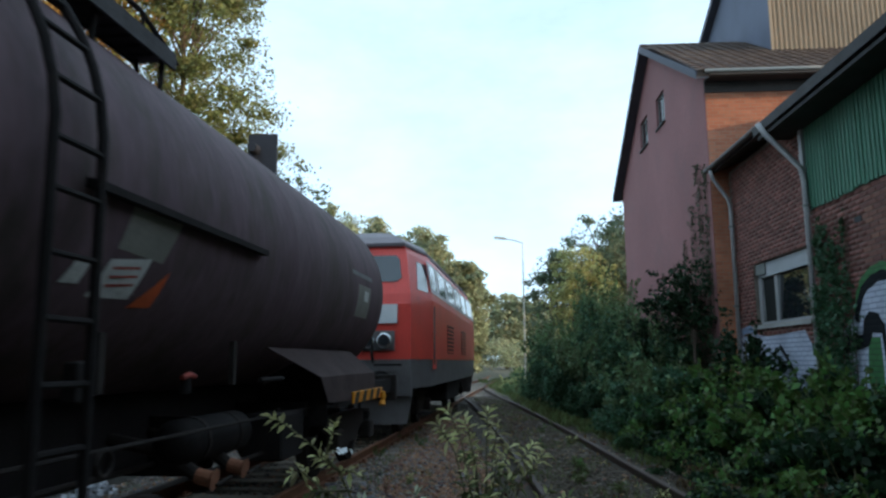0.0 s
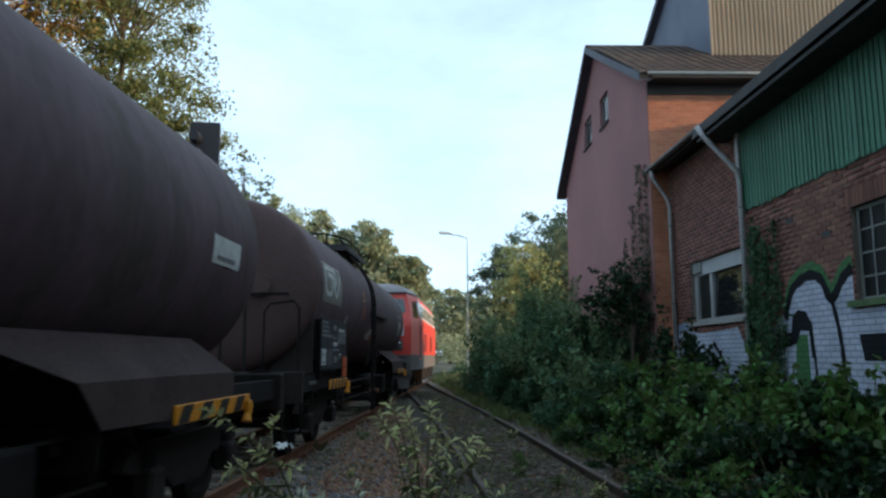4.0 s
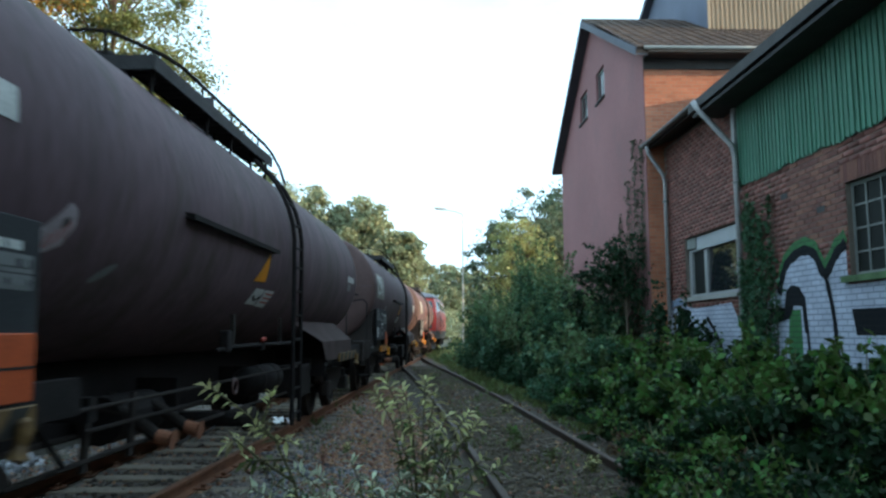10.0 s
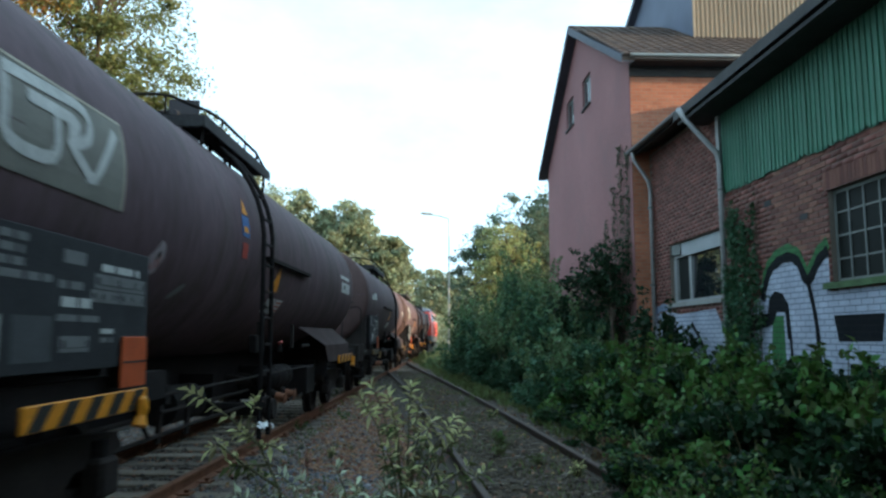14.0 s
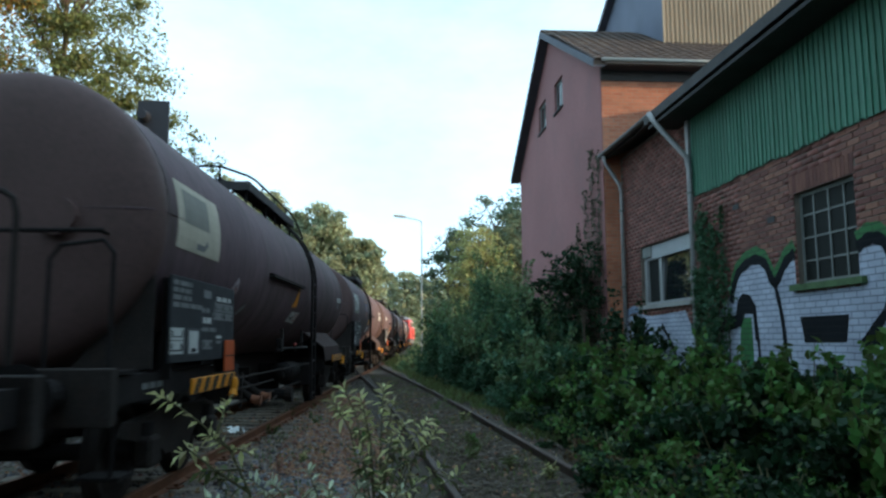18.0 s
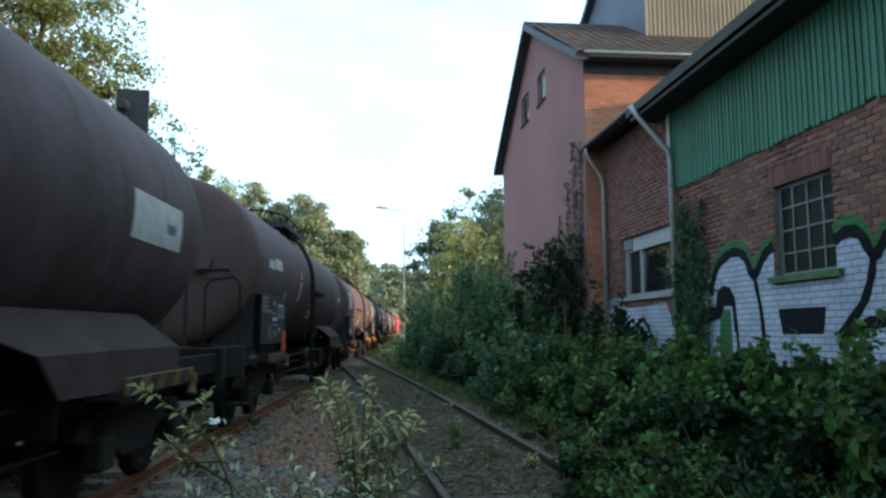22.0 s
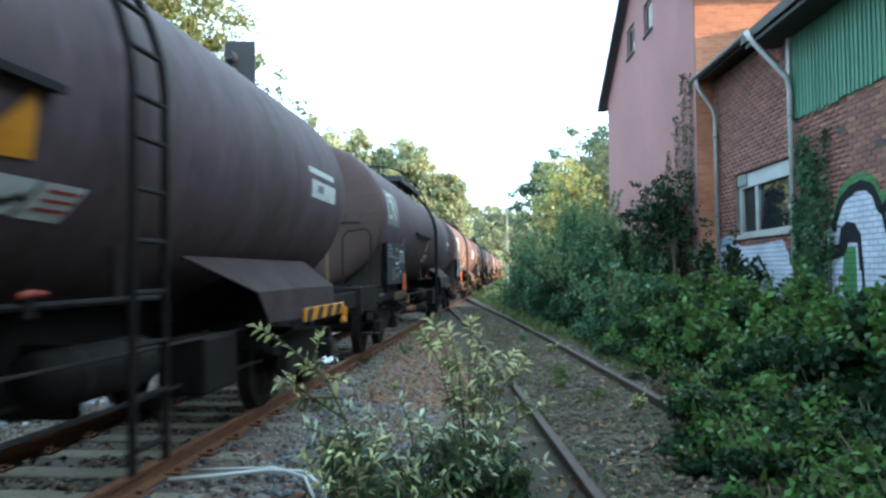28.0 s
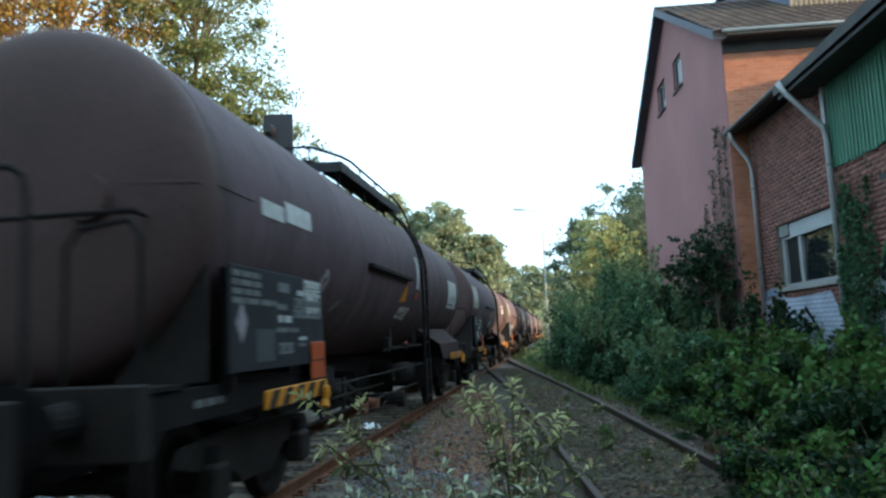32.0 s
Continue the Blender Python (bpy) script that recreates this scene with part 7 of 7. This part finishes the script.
spots = [(4.9 + gr.uniform(-0.2, 0.4), 29.6 + i * 1.6, gr.uniform(1.3, 1.7), gr.uniform(0.9, 1.3)) for i in range(6)]
spots += [(0.0893 * y_ + 1.9 + gr.uniform(0, 0.5), y_, 2.0, gr.uniform(1.0, 1.5)) for y_ in (40, 42.5, 45, 48, 51, 54, 57, 60)]
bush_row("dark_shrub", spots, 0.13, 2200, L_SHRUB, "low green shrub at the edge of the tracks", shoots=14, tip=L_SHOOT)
bush_row("dark_shrub", [(-8.6 + gr.uniform(-0.6, 0.6) + 0.1 * y_, y_, 2.6, gr.uniform(1.6, 2.6)) for y_ in (1.5, 3.5, 5.5, 7.5, 9.5, 11.5, 13.5, 15.5, 17.5, 19.5)], 0.16, 2200, L_SHRUB, "dark green shrub on the bank beyond the main track", shoots=5)
bush_row("goldenrod", [(X0 + SL * y_ + K2 * y_ * y_ + 2.55 + gr.uniform(0, 0.3), y_, 1.1, gr.uniform(0.6, 0.95)) for y_ in range(37, 76, 2)] + [(3.55, 29.5, 0.9, 1.2), (3.75, 31.2, 1.0, 1.35), (4.0, 33.0, 1.0, 1.3), (4.3, 35.2, 1.1, 1.35), (4.7, 38, 1.2, 1.4)], 0.11, 650, (L_YELLOW, L_SHOOT, L_SHRUB), "yellow flowering weeds by the track", "weed", 0.5, 5)

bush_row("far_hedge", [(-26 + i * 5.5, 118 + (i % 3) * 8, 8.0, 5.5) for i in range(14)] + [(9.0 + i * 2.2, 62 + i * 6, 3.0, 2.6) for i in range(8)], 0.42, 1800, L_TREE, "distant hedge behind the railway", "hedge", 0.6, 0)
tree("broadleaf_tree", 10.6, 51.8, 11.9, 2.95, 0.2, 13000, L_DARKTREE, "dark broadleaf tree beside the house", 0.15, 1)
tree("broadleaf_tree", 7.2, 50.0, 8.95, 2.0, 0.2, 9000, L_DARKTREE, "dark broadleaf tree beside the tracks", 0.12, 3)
# the yellow leaf colour paints warm sunlight on this tree
tree("broadleaf_tree", 9.0, 47.5, 9.0, 2.4, 0.19, 11000, L_YELLOW, "broadleaf tree beside the tracks, warm sunlight put into its yellow leaf colour", 0.15, 2)
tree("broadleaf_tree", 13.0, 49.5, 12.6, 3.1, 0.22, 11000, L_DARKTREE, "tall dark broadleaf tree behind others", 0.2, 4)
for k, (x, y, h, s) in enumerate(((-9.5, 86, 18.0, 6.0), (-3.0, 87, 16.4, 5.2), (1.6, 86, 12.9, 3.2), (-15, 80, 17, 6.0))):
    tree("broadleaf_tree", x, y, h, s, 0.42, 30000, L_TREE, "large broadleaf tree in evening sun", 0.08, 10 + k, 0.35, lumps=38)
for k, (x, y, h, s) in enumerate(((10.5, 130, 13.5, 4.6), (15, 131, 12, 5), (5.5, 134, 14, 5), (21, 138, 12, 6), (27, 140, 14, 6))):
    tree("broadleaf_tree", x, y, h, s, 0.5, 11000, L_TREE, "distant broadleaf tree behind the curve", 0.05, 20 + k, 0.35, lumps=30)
tree("birch_tree", -7.5, 20.5, 13.6, 2.6, 0.105, 60000, L_BIRCH, "birch with yellowing leaves behind the train", 0.35, 31, 0.16, lumps=40, open_=0.1)
tree("birch_tree", -10.6, 18.5, 14.0, 3.0, 0.105, 42000, L_ORANGE, "birch with yellowing leaves behind the train", 0.35, 32, 0.18, lumps=36, open_=0.1)
tree("birch_tree", -3.9, 20.5, 7.5, 0.95, 0.11, 800, L_BIRCH, "thin young birch behind the train", 0.6, 33, 0.06, lumps=12, open_=0.1)

# hidden trees added behind the house to shade the far end of the line
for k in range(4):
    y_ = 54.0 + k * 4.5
    tree("broadleaf_tree", y_ * 0.245 + 0.4 * (k % 2), y_, 10.5 + 0.9 * k, 3.1 + 0.15 * k, 0.36, 7000, L_DARKTREE, "hidden broadleaf tree added behind the house to block the sun", 0.08, 70 + k, 0.25, lumps=26)
# warm sunlight painted here too, by the yellow leaf colour
tree("broadleaf_tree", -9.0, 45.0, 7.4, 2.7, 0.2, 6000, L_YELLOW, "broadleaf tree beyond the main track, warm sunlight put into its yellow leaf colour", 0.1, 90, 0.2)
# unseen trees added out of view, blocking sky light from the near surfaces
for k, (x, y, h, s) in enumerate(((4.2, -4.6, 12, 4.6), (-4.5, -11, 13, 5.0), (1.5, -13, 14, 5.0), (-11.5, -7, 14, 5.5), (-17, 2, 13, 5.0))):
    tree("broadleaf_tree", x, y, h, s, 0.42, 9000, L_DARKTREE, "unseen broadleaf tree added out of view to block sky light", 0.06, 50 + k, 0.3, lumps=30)

# the pale-leaved weeds in front, with their long side shoots
def shoots_to(root, tips, bow=0.12):
    """Stems from one root to each tip, bowed outwards; places relative to the root."""
    out = []
    for tip in tips:
        d = Vector(tip) - Vector(root)
        side = Vector((d.x, d.y, 0))
        out.append([(0, 0, 0), tuple(side * 0.22 + Vector((0, 0, d.z * 0.42))), tuple(side * 0.62 + Vector((0, 0, d.z * (0.78 + bow * 0.5)))), tuple(d)])
    return out


root = (0.26, 5.42, -0.28)
tall = [(0.01, 5.4, 1.10), (-0.07, 5.36, 1.02), (0.13, 5.42, 1.03), (0.29, 5.4, 1.10), (0.36, 5.44, 0.99), (0.17, 5.36, 0.88), (0.44, 5.4, 0.84), (0.35, 5.3, 0.79), (0.60, 5.4, 0.86), (0.68, 5.42, 0.79),
        (0.42, 5.3, 0.64), (0.56, 5.36, 0.68), (0.71, 5.35, 0.55), (0.84, 5.4, 0.49), (0.27, 5.25, 0.52), (0.12, 5.3, 0.66), (0.50, 5.2, 0.46)]
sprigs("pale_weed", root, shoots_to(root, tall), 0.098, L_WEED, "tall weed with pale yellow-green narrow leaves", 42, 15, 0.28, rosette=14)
root = (-0.05, 4.85, -0.3)
middle = [(-0.21, 4.9, 0.62), (0.01, 4.8, 0.43), (-0.08, 4.9, 0.50), (-0.57, 4.9, 0.58), (-0.84, 4.9, 0.46), (-0.69, 4.86, 0.50), (0.12, 4.9, 0.52), (0.38, 4.9, 0.48), (0.52, 4.9, 0.35), (0.74, 4.95, 0.18), (0.56, 4.85, 0.16), (-0.40, 4.8, 0.42),
          (-0.30, 4.7, 0.36), (0.25, 4.75, 0.32), (-0.15, 4.65, 0.30), (0.4, 4.8, 0.24), (-0.45, 4.95, 0.55), (0.1, 4.65, 0.22)]
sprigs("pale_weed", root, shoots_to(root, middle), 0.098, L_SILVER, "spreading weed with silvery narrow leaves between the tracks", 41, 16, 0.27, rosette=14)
root = (-0.42, 4.45, -0.3)
low_ = [(-0.52, 4.4, 0.44), (-0.65, 4.4, 0.47), (-0.78, 4.4, 0.38), (-0.45, 4.38, 0.32), (-0.26, 4.4, 0.25), (0.0, 4.4, 0.2), (0.2, 4.4, 0.18), (-0.52, 4.3, 0.22), (-0.32, 4.4, 0.46), (-0.66, 4.3, 0.3), (-0.1, 4.35, 0.3)]
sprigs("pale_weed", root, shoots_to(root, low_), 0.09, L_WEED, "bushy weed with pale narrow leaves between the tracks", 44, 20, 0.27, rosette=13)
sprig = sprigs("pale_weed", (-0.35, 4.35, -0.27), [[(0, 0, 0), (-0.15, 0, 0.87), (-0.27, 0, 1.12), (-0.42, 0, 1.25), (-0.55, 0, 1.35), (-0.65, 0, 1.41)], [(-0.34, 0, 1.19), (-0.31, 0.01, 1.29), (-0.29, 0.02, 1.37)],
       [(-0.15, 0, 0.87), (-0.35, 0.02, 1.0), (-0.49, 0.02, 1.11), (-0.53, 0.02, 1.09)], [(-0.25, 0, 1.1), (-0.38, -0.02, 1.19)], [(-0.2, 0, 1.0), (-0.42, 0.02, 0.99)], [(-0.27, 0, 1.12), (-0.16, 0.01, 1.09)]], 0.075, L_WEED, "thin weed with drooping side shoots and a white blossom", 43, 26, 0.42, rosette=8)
pr = np.random.default_rng(12)
v, f = leaf_blades(np.repeat([[-0.25, -0.02, 1.22]], 10, 0) + pr.normal(0, 0.018, (10, 3)) * np.array([1.6, 0.6, 0.7]), pr.normal(0, 1, (10, 3)) * np.array([1.0, 0.5, 0.4]), 0.036, pr, 1.1)
raw("blossom", v, f, M_PAPER, sprig)
def feathery(x, y, h, wdt, seed):
    """A dense dark-green weed with thread-like leaves."""
    rng = np.random.default_rng(seed)
    b = thing("feathery_weed", "dark green weed with fine feathery leaves", "weed", group="weeds by the track", at=pose(x, y, top_surface(x, y) - 0.02))
    bm = bmesh.new()
    cs, ds = [], []
    for k in range(16):
        a, r = rng.uniform(0, 6.28), wdt * math.sqrt(rng.random())
        tip = np.array((r * math.cos(a), r * math.sin(a), h * rng.uniform(0.6, 1.0)))
        tube(bm, [(0, 0, 0), tuple(tip * np.array((0.4, 0.4, 0.55))), tuple(tip)], [0.006, 0.005, 0.002], 4)
        for q in rng.random(70):
            cs.append(tip * np.array((0.3 + 0.7 * q, 0.3 + 0.7 * q, 0.25 + 0.75 * q)))
            ds.append(rng.normal(0, 1, 3) + np.array((0, 0, 0.7)))
    tagged(part("stem", bm, M_TWIG, b), kind="stuff")
    v, f = leaf_blades(np.array(cs), np.array(ds), 0.085, rng, 0.13)
    raw("foliage", v, f, L_FEATHER, b)


for k, (x, y, h, wdt) in enumerate(((0.13, 5.05, 0.80, 0.20), (-0.62, 5.05, 0.72, 0.18), (-0.5, 5.2, 0.66, 0.2), (0.02, 4.75, 0.45, 0.3), (-0.35, 4.95, 0.55, 0.3), (0.3, 5.0, 0.45, 0.25), (-0.3, 4.6, 0.42, 0.3))):
    feathery(x, y, h, wdt, 300 + k)
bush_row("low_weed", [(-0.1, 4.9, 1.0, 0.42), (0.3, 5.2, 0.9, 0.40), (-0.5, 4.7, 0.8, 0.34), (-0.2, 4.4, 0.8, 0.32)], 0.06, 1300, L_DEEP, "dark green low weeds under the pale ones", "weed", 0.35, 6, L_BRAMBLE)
wr = random.Random(3)
for i in range(26):
    y = 3.2 + i * 0.55 + wr.uniform(-0.2, 0.2)
    x = wr.choice((wr.uniform(-1.3, 0.6), wr.uniform(1.4, 2.4), wr.uniform(-0.6, 0.4)))
    st = [[(0, 0, 0), (wr.uniform(-0.1, 0.1), wr.uniform(-0.1, 0.1), wr.uniform(0.08, 0.2))] for _ in range(wr.randint(3, 7))]
    sprigs("small_weed", (x, y, top_surface(x, y) - 0.01), st, 0.07, wr.choice((L_WEED, L_GRASS, L_BRIGHT)), "small weed growing in the ballast", 100 + i, 60, 0.28)


def grass(name, n, seed, box_, size, label):
    rng = np.random.default_rng(seed)
    pts = []
    while len(pts) < n:
        x, y = rng.uniform(box_[0], box_[1]), box_[2] + (box_[3] - box_[2]) * rng.random() ** 1.3
        if noise.noise(Vector((x * 1.3, y * 0.8, seed))) > 0.02:
            pts.append((x, y, top_surface(x, y)))
    pts = np.array(pts)
    d = rng.normal(0, 0.35, (n, 3)) + np.array([0, 0, 1.0])
    v, f = leaf_blades(pts, d, size, rng, 0.09)
    tagged(raw(name, v, f, L_GRASS), label, "grass", kind="stuff")


lr = np.random.default_rng(71)
lp = []
while len(lp) < 2600:
    x, y = lr.uniform(-1.6, 3.1), 2.6 + 20 * lr.random() ** 1.4
    if noise.noise(Vector((x * 0.9, y * 0.6, 5))) > -0.08:
        lp.append((x, y, top_surface(x, y) + 0.022))
v, f = leaves(np.array(lp), 0.065, lr, 0.6, droop=0.0, up=2.5)
tagged(raw("dead_leaves", v, f, leaf_mat("fallen_leaf", (0.20, 0.115, 0.05), 0.6, 0.06, 0.1)), "fallen brown leaves on the ballast", "leaves", kind="stuff")
tw = random.Random(15)
bm = bmesh.new()
for i in range(130):
    y = 3.5 + 16 * tw.random() ** 1.3
    x = siding_x(y) + tw.uniform(-0.62, 0.62)
    a, ln, zt = tw.gauss(0, 0.35), tw.uniform(0.08, 0.34), top_surface(x, y) + 0.03
    dx, dy = ln * math.cos(a) * 0.5, ln * math.sin(a) * 0.5
    tube(bm, [(x - dx, y - dy, zt), (x, y, zt + 0.012), (x + dx, y + dy, zt - 0.004)], [0.006, 0.010, 0.004], 4)
M_SPLINTER = mat("grey_wood_splinter", (0.17, 0.14, 0.115), 0.9, 0, 0.3, 8, 50, 0.3, 0.003, island=0.5)
tagged(part("wood_splinters", bm, M_SPLINTER), "weathered wood splinters and twigs in the siding", "debris", kind="stuff")
grass("grass_tufts", 5200, 8, (2.9, 3.9, 4.0, 34), 0.22, "rough grass along the edge of the siding")
grass("grass_by_curve", 6500, 18, (2.55, 5.0, 18.0, 62), 0.34, "rough grass beside the turnout")
grass("grass_in_siding", 2600, 9, (1.15, 2.6, 4.0, 32), 0.11, "thin grass between the siding's rails")
grass("grass_between_tracks", 1300, 10, (-1.2, 0.6, 4.0, 26), 0.14, "thin grass between the two tracks")
motions()
